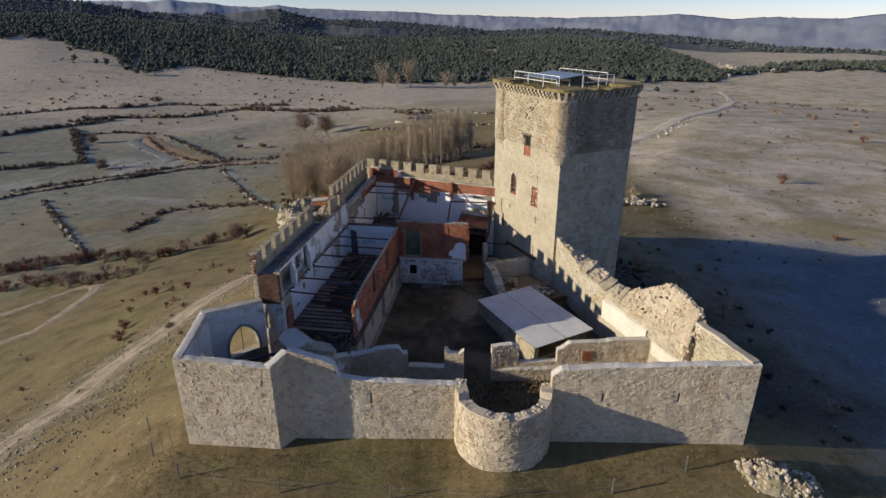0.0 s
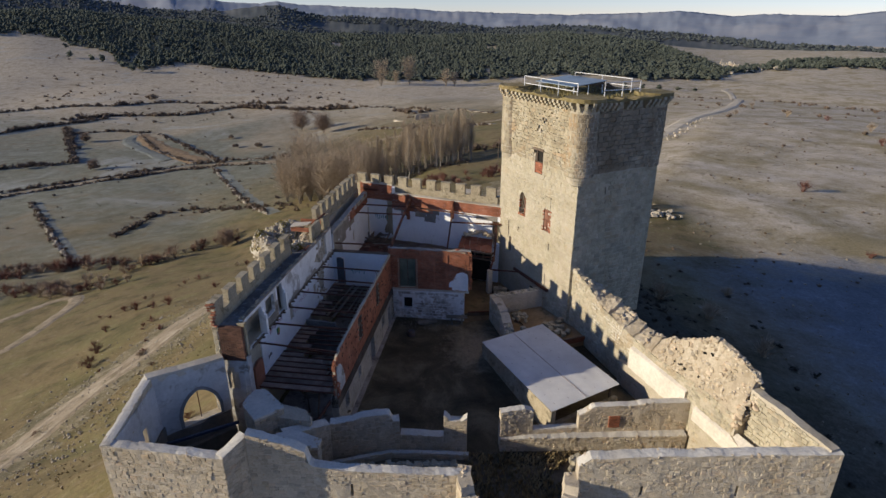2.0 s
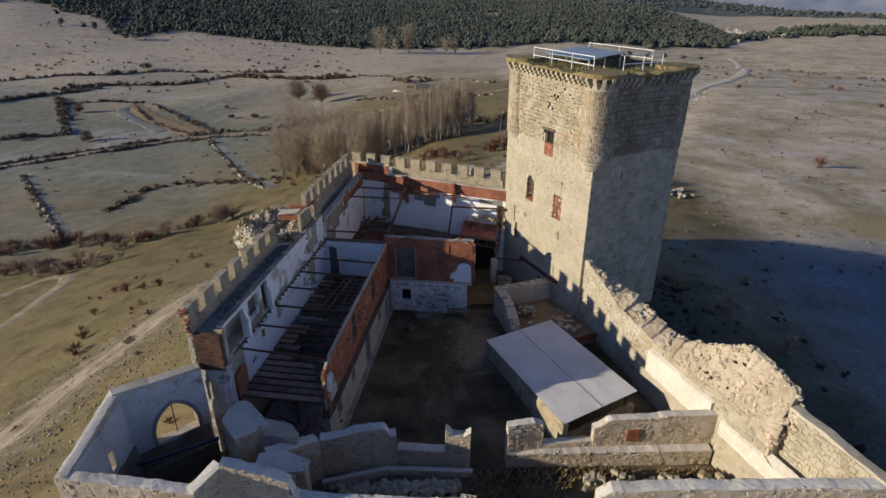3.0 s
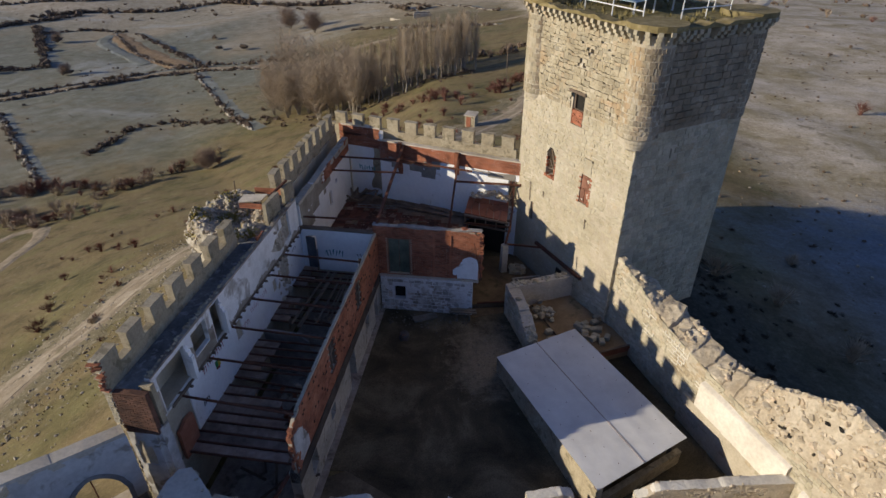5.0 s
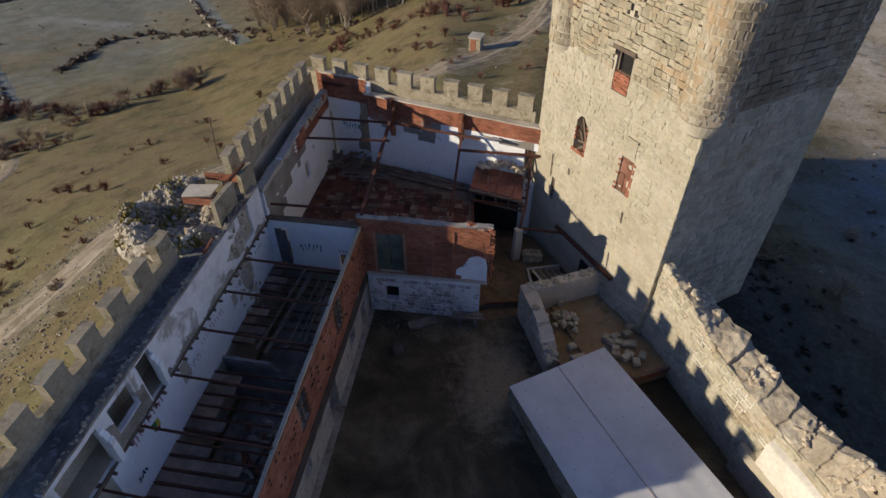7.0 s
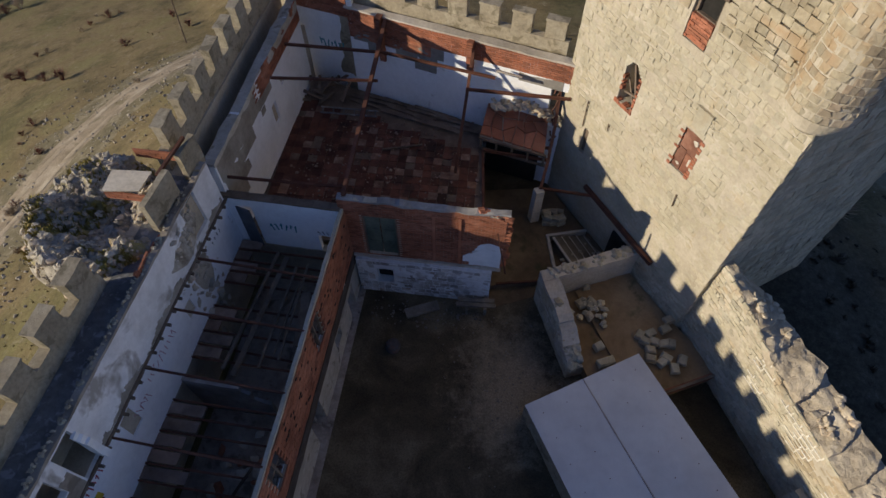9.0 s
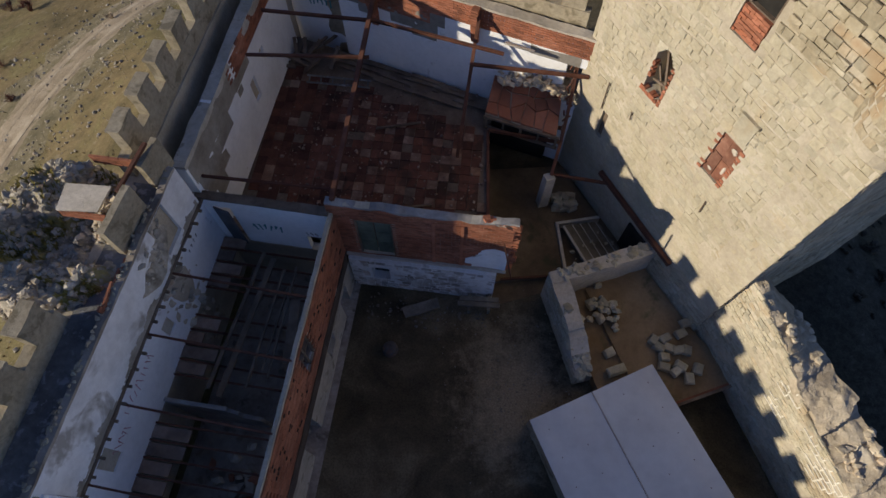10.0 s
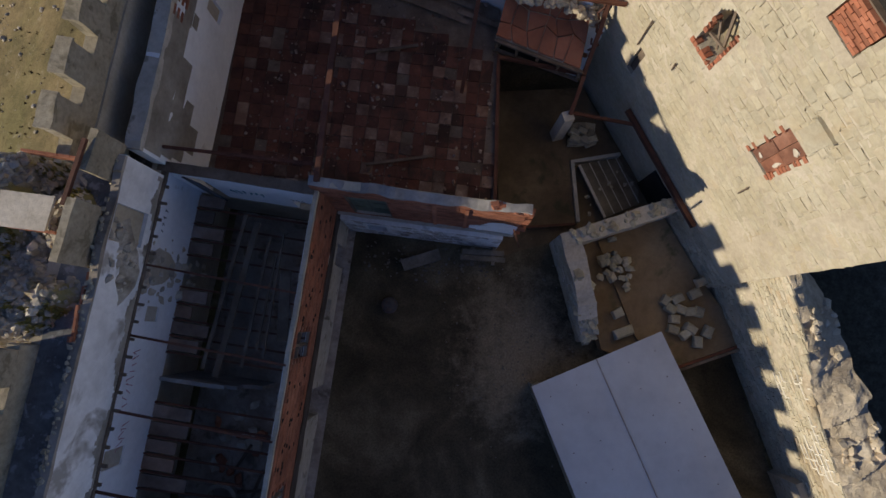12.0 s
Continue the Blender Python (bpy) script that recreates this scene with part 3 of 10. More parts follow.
def trodden_yard():
    """Dark earth with a dusty pale area where rubble was crushed."""
    m, nt, b = node_mat("trodden_earth_yard", 0.95)
    co = place_coord(nt)
    n1, n2, n3 = noise_node(nt, 0.35, 7, 0.68, co, 0.4), noise_node(nt, 3.0, 7, 0.72, co), noise_node(nt, 14.0, 5, 0.7, co)
    col = ramp(nt, n1, [(0.34, (0.050, 0.039, 0.023)), (0.50, (0.100, 0.080, 0.048)), (0.64, (0.19, 0.152, 0.095))])
    far = nt.nodes.new("ShaderNodeVectorMath")
    far.operation = "DISTANCE"
    nt.links.new(co, far.inputs[0])
    far.inputs[1].default_value = (2.7, 41.2, 0.0)
    dust = math_node(nt, "SUBTRACT", math_node(nt, "ADD", math_node(nt, "MULTIPLY", n2, 1.0), math_node(nt, "MULTIPLY", n1, 1.1)), math_node(nt, "MULTIPLY", far.outputs["Value"], 0.19))
    col = mix(nt, ramp(nt, dust, [(0.46, (0, 0, 0)), (0.92, (0.9, 0.9, 0.9))]), col, (0.31, 0.245, 0.165))
    col = mix(nt, 0.75, col, mix(nt, 1.0, col, ramp(nt, n3, [(0.3, (0.5, 0.5, 0.5)), (0.62, (1.2, 1.2, 1.2))]), "MULTIPLY"))
    nt.links.new(col, b.inputs["Base Color"])
    bump(nt, b, n2, 0.8, 0.05)
    return m


m_yard_floor = trodden_yard()
ys = Soup()
prism(ys, [(-4.3, 34), (3, 29.5), (13, 31), (9.6, 43), (8, 46), (4, 53), (1.5, 53), (1.5, 45.5), (-3.5, 46.2), (-5.3, 34)], -0.05, 0.006)
fs = Soup()
prism(fs, [(-8.5, 26.0), (0.8, 26.4), (3, 24.0), (5.6, 25.5), (15, 25.8), (13, 31), (3, 29.5), (-4.3, 34), (-9, 32)], -0.05, 0.003)
m_fore = surface("rough_straw_brown_earth", (0.10, 0.078, 0.05), (0.19, 0.148, 0.096), (0.31, 0.245, 0.165), 0.7, 6, relief=0.06, spots=((0.07, 0.056, 0.036), 0.5, 0.56, 0.75), fine_amt=0.85)
tagged(part("forecourt_floor", fs, m_fore), "rough brown earth with dry grass in the forecourt", "ground", kind="structure")
tagged(part("yard_floor", ys, m_yard_floor), "dark trodden earth of the courtyard", "ground", kind="structure")


# ---------------------------------------------------------------- keep
def along(a, b, s, out=0.0):
    """The plan point s metres from a towards b, out metres to the left of that way."""
    d = Vector((b[0] - a[0], b[1] - a[1])).normalized()
    return (a[0] + d.x * s - d.y * out, a[1] + d.y * s + d.x * out)


def dist2(a, b):
    return math.hypot(b[0] - a[0], b[1] - a[1])


TS, TE, TW = (9.11, 43.5), (15.52, 46.92), (4.78, 51.78)
TN = (TW[0] + TE[0] - TS[0], TW[1] + TE[1] - TS[1])
Z_BAND, Z_CORB = 11.7, 15.95
keep = thing("castle_keep", "tall square limestone keep with corbelled parapet and rounded corner turrets", "tower")
# openings of the sunlit face: metres from the south corner, heights
K_HOLES = [(3.98, 4.92, 10.9, 12.65), (5.75, 6.6, 7.25, 9.0), (2.70, 3.46, 6.8, 8.5), (3.78, 4.05, 14.75, 15.0), (4.25, 4.5, 13.95, 14.2), (7.45, 7.75, 3.6, 4.9)]
core = Soup()
wall_mesh(core, TS, TW, 1.3, -0.6, Z_CORB + 0.5, K_HOLES, 0.5, 0.02)
wall_mesh(core, TE, TS, 1.3, -2.0, Z_CORB + 0.5, [(4.75, 4.85, 10.2, 10.7)], 0.6, 0.02)
wall_mesh(core, TN, TE, 1.3, -2.5, Z_CORB + 0.5, (), 0.8, 0.02)
wall_mesh(core, TW, TN, 1.3, -2.0, Z_CORB + 0.5, (), 0.8, 0.02)
part("wall_core", core, m_mortar, keep)


def k_skip(s0, s1, z0, z1):
    return any(s1 > h[0] + 0.03 and s0 < h[1] - 0.03 and z1 > h[2] + 0.03 and z0 < h[3] - 0.03 for h in K_HOLES)


def k_bulge(s, z):
    return 0.12 * min(1.0, max(0.0, (z - Z_BAND) / 1.0))


m_ashlar = surface("smooth_tan_ashlar", (0.385, 0.345, 0.252), (0.45, 0.405, 0.305), (0.505, 0.46, 0.362), 0.7, 7, vary=0.09, relief=0.03, spots=((0.42, 0.33, 0.215), 0.5, 0.58, 0.4), fine_amt=0.45)
m_ashlar_i = surface("smooth_tan_ashlar_joined", (0.385, 0.345, 0.252), (0.45, 0.405, 0.305), (0.505, 0.46, 0.362), 0.7, 7, vary=0.09, island=True, relief=0.03, spots=((0.42, 0.33, 0.215), 0.5, 0.58, 0.4), fine_amt=0.45)
m_rough_top = surface("patched_tan_and_rusty_stone", (0.325, 0.275, 0.19), (0.42, 0.37, 0.27), (0.49, 0.44, 0.34), 0.8, 8, vary=0.2, island=True, relief=0.045, spots=((0.40, 0.26, 0.14), 0.5, 0.55, 0.55), fine_amt=0.6)
# below: flush ashlar with filled joints; over it open joints; the top stage patched with odd stones
lay_stones(keep, masonry(TS, TW, -0.4, 5.6, (0.19, 0.28), (0.25, 0.5), seed=11, skip=k_skip, proud=(0.0, 0.010), gap=0.006, wander=0.006), joined=m_ashlar_i)
lay_stones(keep, masonry(TS, TW, 5.6, 9.2, (0.19, 0.29), (0.2, 0.45), seed=17, skip=k_skip, proud=(0.0, 0.020), gap=0.010, loss=0.01, wander=0.025, odd=1.5),
           near=lambda s, z: 0.6 < s < 8.4, material=m_ashlar, joined=m_ashlar_i)
lay_stones(keep, masonry(TS, TW, 9.2, Z_BAND, (0.19, 0.30), (0.2, 0.42), seed=18, skip=k_skip, proud=(0.002, 0.030), gap=0.014, loss=0.015, wander=0.035, odd=1.7), joined=m_ashlar_i)
lay_stones(keep, masonry(TS, TW, Z_BAND, Z_CORB, (0.17, 0.31), (0.16, 0.44), seed=15, skip=k_skip, bulge=k_bulge, proud=(0.004, 0.032), gap=0.013, loss=0.008, wander=0.035, odd=1.7), joined=m_rough_top)
# weathered dark stone for the upper stage of the shaded side only
m_weather = surface("weathered_shade_side_stone", (0.19, 0.155, 0.11), (0.31, 0.26, 0.195), (0.46, 0.41, 0.325), 0.6, 6, vary=0.25, island=True, relief=0.035)
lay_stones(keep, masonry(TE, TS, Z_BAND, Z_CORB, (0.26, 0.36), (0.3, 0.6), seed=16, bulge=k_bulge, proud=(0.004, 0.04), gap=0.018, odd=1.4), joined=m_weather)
lay_stones(keep, masonry(TE, TS, -1.6, Z_BAND, (0.26, 0.36), (0.3, 0.6), seed=12, proud=(0.004, 0.034), gap=0.018, odd=1.3,
                         skip=lambda a, b, c, d: b > 4.7 and a < 4.9 and d > 10.2 and c < 10.7))
lay_stones(keep, masonry(TN, TE, -2.0, Z_CORB, (0.28, 0.4), (0.35, 0.7), seed=13, bulge=k_bulge, proud=(0.015, 0.03)))
lay_stones(keep, masonry(TW, TN, -2.0, Z_CORB, (0.28, 0.4), (0.35, 0.7), seed=14, bulge=k_bulge, proud=(0.015, 0.03)))


def turret(c, seed):
    """A rounded corner that swells out over a moulded base, faced with stones."""
    r0 = 0.95
    sp = Soup()
    prof = [(Z_BAND - 0.75, 0.45), (Z_BAND - 0.62, 0.58), (Z_BAND - 0.5, 0.6), (Z_BAND - 0.45, 0.72), (Z_BAND - 0.3, 0.74), (Z_BAND - 0.25, 0.84), (Z_BAND - 0.08, 0.87), (Z_BAND, r0), (Z_CORB + 0.4, r0)]
    n = 28
    v, f = [], []
    for z, r in prof:
        v += [(c[0] + r * math.cos(2 * math.pi * i / n), c[1] + r * math.sin(2 * math.pi * i / n), z) for i in range(n)]
    for k in range(len(prof) - 1):
        f += [(k * n + i, k * n + (i + 1) % n, (k + 1) * n + (i + 1) % n, (k + 1) * n + i) for i in range(n)]
    f.append(tuple(range(n - 1, -1, -1)))
    f.append(tuple(range((len(prof) - 1) * n, len(prof) * n)))
    sp.add(v, f)
    ob = part("corner_turret", sp, m_mortar, keep)
    rest, dark_rest = Soup(), Soup()
    r = np.random.default_rng(seed)
    z = Z_BAND
    while z < Z_CORB - 0.1:
        h = float(r.uniform(0.2, 0.3))
        a = float(r.uniform(0, 1))
        end = a + 2 * math.pi
        while a < end - 0.1:
            w = min(float(r.uniform(0.15, 0.3)) / r0, end - a)
            pv, pf = stone_shape(w * r0 - 0.014, h * float(r.uniform(0.85, 1.05)) - 0.014, float(r.uniform(0.004, 0.03)), r, 1.6)
            out_x, out_y = math.cos(a), math.sin(a)
            # shade put into the colour: stones turned to the dark side take darker stone
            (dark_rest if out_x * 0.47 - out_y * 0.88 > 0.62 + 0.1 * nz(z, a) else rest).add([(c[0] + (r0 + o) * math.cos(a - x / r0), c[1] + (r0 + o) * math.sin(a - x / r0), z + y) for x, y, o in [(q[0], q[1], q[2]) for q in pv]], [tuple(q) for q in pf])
            a += w
        z += h
    tagged(part("turret_facing", rest, m_rough_top, ob), kind="stuff")
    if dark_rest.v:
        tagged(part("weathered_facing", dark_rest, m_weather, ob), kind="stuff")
    return ob


def corbel_mesh():
    """A stepped stone bracket."""
    sp = Soup()
    for k, (o, z, h) in enumerate(((0.14, 0.0, 0.2), (0.28, 0.18, 0.2), (0.42, 0.36, 0.2))):
        box(sp, (0, o / 2 - 0.05, z + h / 2), (0.2, o + 0.1, h), jit=0.008)
    return sp.mesh("corbel")


corbel = corbel_mesh()
corbel.materials.append(m_stone)
m_mossy = surface("lichen_covered_stone", (0.16, 0.13, 0.06), (0.25, 0.205, 0.10), (0.36, 0.30, 0.18), 1.5, 8, relief=0.04, vary=0.2)
for i, (a, b, n_c) in enumerate(((TS, TW, 15), (TE, TS, 12), (TN, TE, 15), (TW, TN, 12))):
    ln = dist2(a, b)
    d = Vector((b[0] - a[0], b[1] - a[1])).normalized()
    rz = math.atan2(d.y, d.x)
    for k in range(n_c):
        s = 1.25 + (ln - 2.5) * k / (n_c - 1)
        if i == 1 and k in (3, 7):
            continue
        ob = part("corbel", corbel, None, keep)
        p = along(a, b, s, 0.10)
        ob.location, ob.rotation_euler = (p[0], p[1], Z_CORB - 0.05), (0, 0, rz)
    sl = Soup()
    wall_mesh(sl, along(a, b, 1.05, 0.5), along(a, b, ln - 1.05, 0.5), 0.75, Z_CORB + 0.52, lambda s, i=i: Z_CORB + 0.66 + 0.10 * nz(s * 1.3, i * 7.7), (), 0.25, 0.10, ragged=0.12, seed=i * 3.1)
    part("parapet_ledge", sl, m_mossy, keep, "mossy broken ledge stones over the brackets")
for i, (c, prev, nxt) in enumerate(((TS, TE, TW), (TW, TS, TN), (TN, TW, TE), (TE, TN, TS))):
    inn = Vector(((prev[0] + nxt[0]) / 2 - c[0], (prev[1] + nxt[1]) / 2 - c[1])).normalized() * (0.55, 0.92, 0.92, 0.92)[i]
    cc = (c[0] + inn.x, c[1] + inn.y)
    turret(cc, 20 + i)
    out = math.atan2(-inn.y, -inn.x)
    for k in range(9):
        t = out + (k - 4) * 0.42
        ob = part("corbel", corbel, None, keep)
        ob.location, ob.rotation_euler = (cc[0] + 0.92 * math.cos(t), cc[1] + 0.92 * math.sin(t), Z_CORB + 0.05), (0, 0, t - math.pi / 2)
    sl, n = Soup(), 20
    v = []
    for z, r in ((Z_CORB + 0.6, 1.3), (Z_CORB + 0.85, 1.32)):
        v += [(cc[0] + r * math.cos(6.283 * q / n) * (1 + 0.05 * nz(q * 0.9, i)), cc[1] + r * math.sin(6.283 * q / n) * (1 + 0.05 * nz(q * 0.7, i, 4)), z + 0.06 * nz(q * 0.8, i, z)) for q in range(n)]
    sl.add(v, [tuple(range(n - 1, -1, -1)), tuple(range(n, 2 * n))] + [(q, (q + 1) % n, n + (q + 1) % n, n + q) for q in range(n)])
    part("turret_cap", sl, m_mossy, keep, "lichen-covered turret top")
deck = Soup()
prism(deck, [along(TS, TW, 0.3, -0.2), along(TE, TS, 0.3, -0.2), along(TN, TE, 0.3, -0.2), along(TW, TN, 0.3, -0.2)], Z_CORB + 0.3, Z_CORB + 0.55)
part("roof_terrace", deck, m_lichen, keep, "roof terrace overgrown with dry grass")
# string course between the two stages
for a, b in ((TN, TE), (TW, TN)):
    sp = Soup()
    p, q = along(a, b, 0.8, 0.13), along(a, b, dist2(a, b) - 0.8, 0.13)
    wall_mesh(sp, p, q, 0.3, Z_BAND - 0.12, Z_BAND + 0.02, (), 0.5, 0.02)
    part("string_course", sp, m_stone, keep)


def face_box(sp, a, b, s0, s1, z0, z1, out0, out1, jit=0.0):
    p0, p1, p2, p3 = along(a, b, s0, out1), along(a, b, s1, out1), along(a, b, s1, out0), along(a, b, s0, out0)
    v = [(*p, z0) for p in (p0, p1, p2, p3)] + [(*p, z1) for p in (p0, p1, p2, p3)]
    v = [tuple(c + float(rng.uniform(-jit, jit)) for c in p) for p in v] if jit else v
    sp.add(v, [(0, 3, 2, 1), (4, 5, 6, 7), (0, 1, 5, 4), (1, 2, 6, 5), (2, 3, 7, 6), (3, 0, 4, 7)])


# windows of the keep
w1 = tagged(new("window_1"), "square upper window of the keep half blocked with brick", "window", kind="structure")
sp = Soup()
for zz in np.arange(10.95, 11.68, 0.085):
    off = 0.0 if int(round(zz / 0.085)) % 2 else 0.13
    for ss in np.arange(4.02 - off, 4.88, 0.26):
        face_box(sp, TS, TW, max(4.02, ss), min(4.88, ss + 0.245), zz, zz + 0.075, -0.3, 0.0 + float(rng.uniform(-0.02, 0.02)))
part("brick_infill", sp, m_brick, w1, "orange brick sill infill")
sp = Soup()
for b_ in ((4.0, 4.08, 11.68, 12.6), (4.82, 4.9, 11.68, 12.6), (4.0, 4.9, 12.55, 12.65), (4.0, 4.9, 11.68, 11.74)):
    face_box(sp, TS, TW, *b_, -0.25, -0.1)
part("window_frame", sp, m_wood, w1)
sp = Soup()
face_box(sp, TS, TW, 4.08, 4.82, 11.74, 12.55, -0.24, -0.22)
part("pane", sp, m_dark, w1, "near-black panel for the unlit opening")
sp = Soup()
face_box(sp, TS, TW, 3.75, 5.1, 12.62, 12.8, -0.05, 0.2, 0.03)
part("lintel", sp, m_wood, w1)

w2 = tagged(new("window_2"), "broken pointed window with brick edges and hanging timber", "window", kind="structure")
sp = Soup()
for side, s0 in ((0, 5.74), (1, 6.52)):
    for zz in np.arange(7.2, 8.7, 0.09):
        if rng.random() < 0.45:
            j = float(rng.uniform(0, 0.05))
            face_box(sp, TS, TW, s0 + (0 if side == 0 else -j), s0 + 0.10 + (j if side == 0 else 0), zz, zz + 0.08, -0.16, 0.02, 0.01)
for ss in np.arange(5.74, 6.6, 0.14):
    face_box(sp, TS, TW, ss, ss + 0.12, 7.12, 7.26 + float(rng.uniform(-0.04, 0.05)), -0.2, 0.03, 0.012)
part("brick_edge", sp, m_brick, w2, "ragged orange brick edging")
sp = Soup()
for k in range(5):
    h = 8.62 + 0.09 * k
    face_box(sp, TS, TW, 5.7, 5.8 + 0.08 * k, h, h + 0.1, -0.6, 0.02, 0.01)
    face_box(sp, TS, TW, 6.62 - 0.075 * k, 6.7, h, h + 0.1, -0.6, 0.02, 0.01)
part("arch_stones", sp, m_stone, w2)
sp = Soup()
pa, pb = along(TS, TW, 6.35, -0.15), along(TS, TW, 5.85, -0.25)
bar(sp, (*pa, 8.85), (*pb, 7.3), 0.07)
pa, pb = along(TS, TW, 6.5, -0.2), along(TS, TW, 5.85, -0.2)
bar(sp, (*pa, 7.6), (*pb, 7.75), 0.06)
bar(sp, (*pa, 8.2), (*along(TS, TW, 6.1, -0.3), 7.35), 0.05)
part("hanging_timber", sp, m_wood, w2)
sp = Soup()
face_box(sp, TS, TW, 5.55, 6.8, 7.0, 9.1, -0.75, -0.7)
part("back_wall", sp, m_render, w2)

w3 = tagged(new("window_3"), "narrow window closed with rusty sheets and patched plaster", "window", kind="structure")
m_sheet_rust = surface("rust_red_sheet", (0.13, 0.062, 0.045), (0.22, 0.105, 0.072), (0.32, 0.175, 0.125), 2.2, 9, vary=0.3, relief=0.01)
for s0, s1, z0_, z1_ in ((2.72, 3.08, 6.84, 7.62), (3.09, 3.44, 6.84, 7.7), (2.72, 3.1, 7.63, 8.45), (3.11, 3.44, 7.71, 8.45)):
    sp = Soup()
    face_box(sp, TS, TW, s0, s1, z0_, z1_, -0.12, -0.05 + float(rng.uniform(-0.02, 0.02)), 0.012)
    part("rusty_sheet", sp, m_sheet_rust, w3)
for s0, s1, z0_, z1_ in ((2.74, 3.02, 8.12, 8.3), (2.76, 2.9, 7.2, 7.52), (3.12, 3.3, 7.0, 7.12)):
    sp = Soup()
    v = []
    for o in (-0.06, -0.018):
        for k in range(7):
            t = 6.283 * k / 7
            rr = float(rng.uniform(0.4, 1.25))
            v.append((*along(TS, TW, (s0 + s1) / 2 + rr * (s1 - s0) / 2 * math.cos(t), o), (z0_ + z1_) / 2 + rr * (z1_ - z0_) / 2 * math.sin(t)))
    sp.add(v, [tuple(range(7)), tuple(range(13, 6, -1))] + [(k, k + 7, (k + 1) % 7 + 7, (k + 1) % 7) for k in range(7)])
    part("plaster_patch", sp, m_cap, w3)
sp = Soup()
for zz in np.arange(6.8, 8.5, 0.13):
    for s0 in (2.62, 3.46):
        if rng.random() < 0.6:
            face_box(sp, TS, TW, s0 - float(rng.uniform(0, 0.06)), s0 + 0.1 + float(rng.uniform(0, 0.05)), zz, zz + 0.1, -0.1, 0.028, 0.012)
part("brick_edge", sp, m_brick, w3, "ragged brick edging")
sp = Soup()
face_box(sp, TS, TW, 2.72, 3.3, 8.72, 9.4, 0.0, 0.055, 0.012)
face_box(sp, TS, TW, 2.68, 3.34, 9.4, 9.5, 0.0, 0.10, 0.012)
part("stone_panel", sp, m_ashlar, w3, "blank carved stone panel above")
sp = Soup()
face_box(sp, TS, TW, 7.5, 7.72, 3.65, 4.85, -0.4, -0.1)
part("door_leaf", sp, m_wood, keep, "narrow weathered timber door leaf")
# putlog sticks and iron cramps on the sunlit face
for s, z0_, z1_ in ((2.6, 5.45, 6.05), (6.5, 5.75, 6.1), (7.85, 4.9, 6.2)):
    sp = Soup()
    bar(sp, (*along(TS, TW, s, 0.05), z0_), (*along(TS, TW, s + 0.03, 0.07), z1_), 0.035)
    bar(sp, (*along(TS, TW, s, -0.1), z1_ - 0.1), (*along(TS, TW, s, 0.1), z1_ - 0.1), 0.035)
    part("wall_stick", sp, m_wood, keep)

# roof shelter and railing on the keep
shelter = thing("roof_hatch_cover", "low grey-blue sheet-metal roof cover on the keep", "roof cover")
e1 = Vector((TE[0] - TS[0], TE[1] - TS[1])).normalized()
e2 = Vector((TW[0] - TS[0], TW[1] - TS[1])).normalized()


def kp(u, v):
    """On the keep's roof: u metres from the south corner towards the east, v towards the west."""
    return (TS[0] + e1.x * u + e2.x * v, TS[1] + e1.y * u + e2.y * v)


ZR = Z_CORB + 0.55
sp = Soup()
q = [(*kp(1.6, 3.2), ZR + 0.62), (*kp(4.6, 3.2), ZR + 0.9), (*kp(4.6, 7.6), ZR + 0.9), (*kp(1.6, 7.6), ZR + 0.62)]
sp.add([*q, *[(x, y, z - 0.05) for x, y, z in q]], [(0, 1, 2, 3), (7, 6, 5, 4), (0, 4, 5, 1), (1, 5, 6, 2), (2, 6, 7, 3), (3, 7, 4, 0)])
part("sheet_roof", sp, m_blue, shelter)
for u, v in ((1.8, 3.4), (4.4, 3.4), (4.4, 7.4), (1.8, 7.4), (3.1, 3.4)):
    sp = Soup()
    bar(sp, (*kp(u, v), ZR - 0.05), (*kp(u, v), ZR + 0.6), 0.07)
    part("support_post", sp, m_white, shelter)
for k in range(6):
    sp = Soup()
    bar(sp, (*kp(4.6, 3.6 + 0.7 * k), ZR + 0.85), (*kp(6.0, 3.4 + 0.7 * k), ZR + 0.1), 0.06)
    part("rafter", sp, m_wood, shelter)
    sp = Soup()
    bar(sp, (*kp(4.7 + 0.2 * k, 3.3), ZR + 0.75 - 0.1 * k), (*kp(4.7 + 0.2 * k, 7.4), ZR + 0.75 - 0.1 * k), 0.05)
    part("batten", sp, m_wood, shelter)


def railing(pts, gap):
    ob = thing("safety_railing", "white painted steel railing round the roof terrace", "railing")
    for a, b in zip(pts, pts[1:]):
        for z in (1.0, 0.5):
            sp = Soup()
            bar(sp, (*a, ZR + z), (*b, ZR + z), 0.06, sides=6)
            part("rail", sp, m_white, ob)
        n = max(1, int(dist2(a, b) / gap))
        for k in range(n + 1):
            sp = Soup()
            x, y = a[0] + (b[0] - a[0]) * k / n, a[1] + (b[1] - a[1]) * k / n
            bar(sp, (x, y, ZR - 0.05), (x, y, ZR + 1.03), 0.06, sides=6)
            part("post", sp, m_white, ob)
    return ob


railing([kp(0.6, 7.6), kp(0.6, 1.6)], 1.9)
railing([kp(2.6, 1.2), kp(5.6, 1.0)], 1.5)
railing([kp(5.9, 8.2), kp(6.2, 2.4)], 2.0)
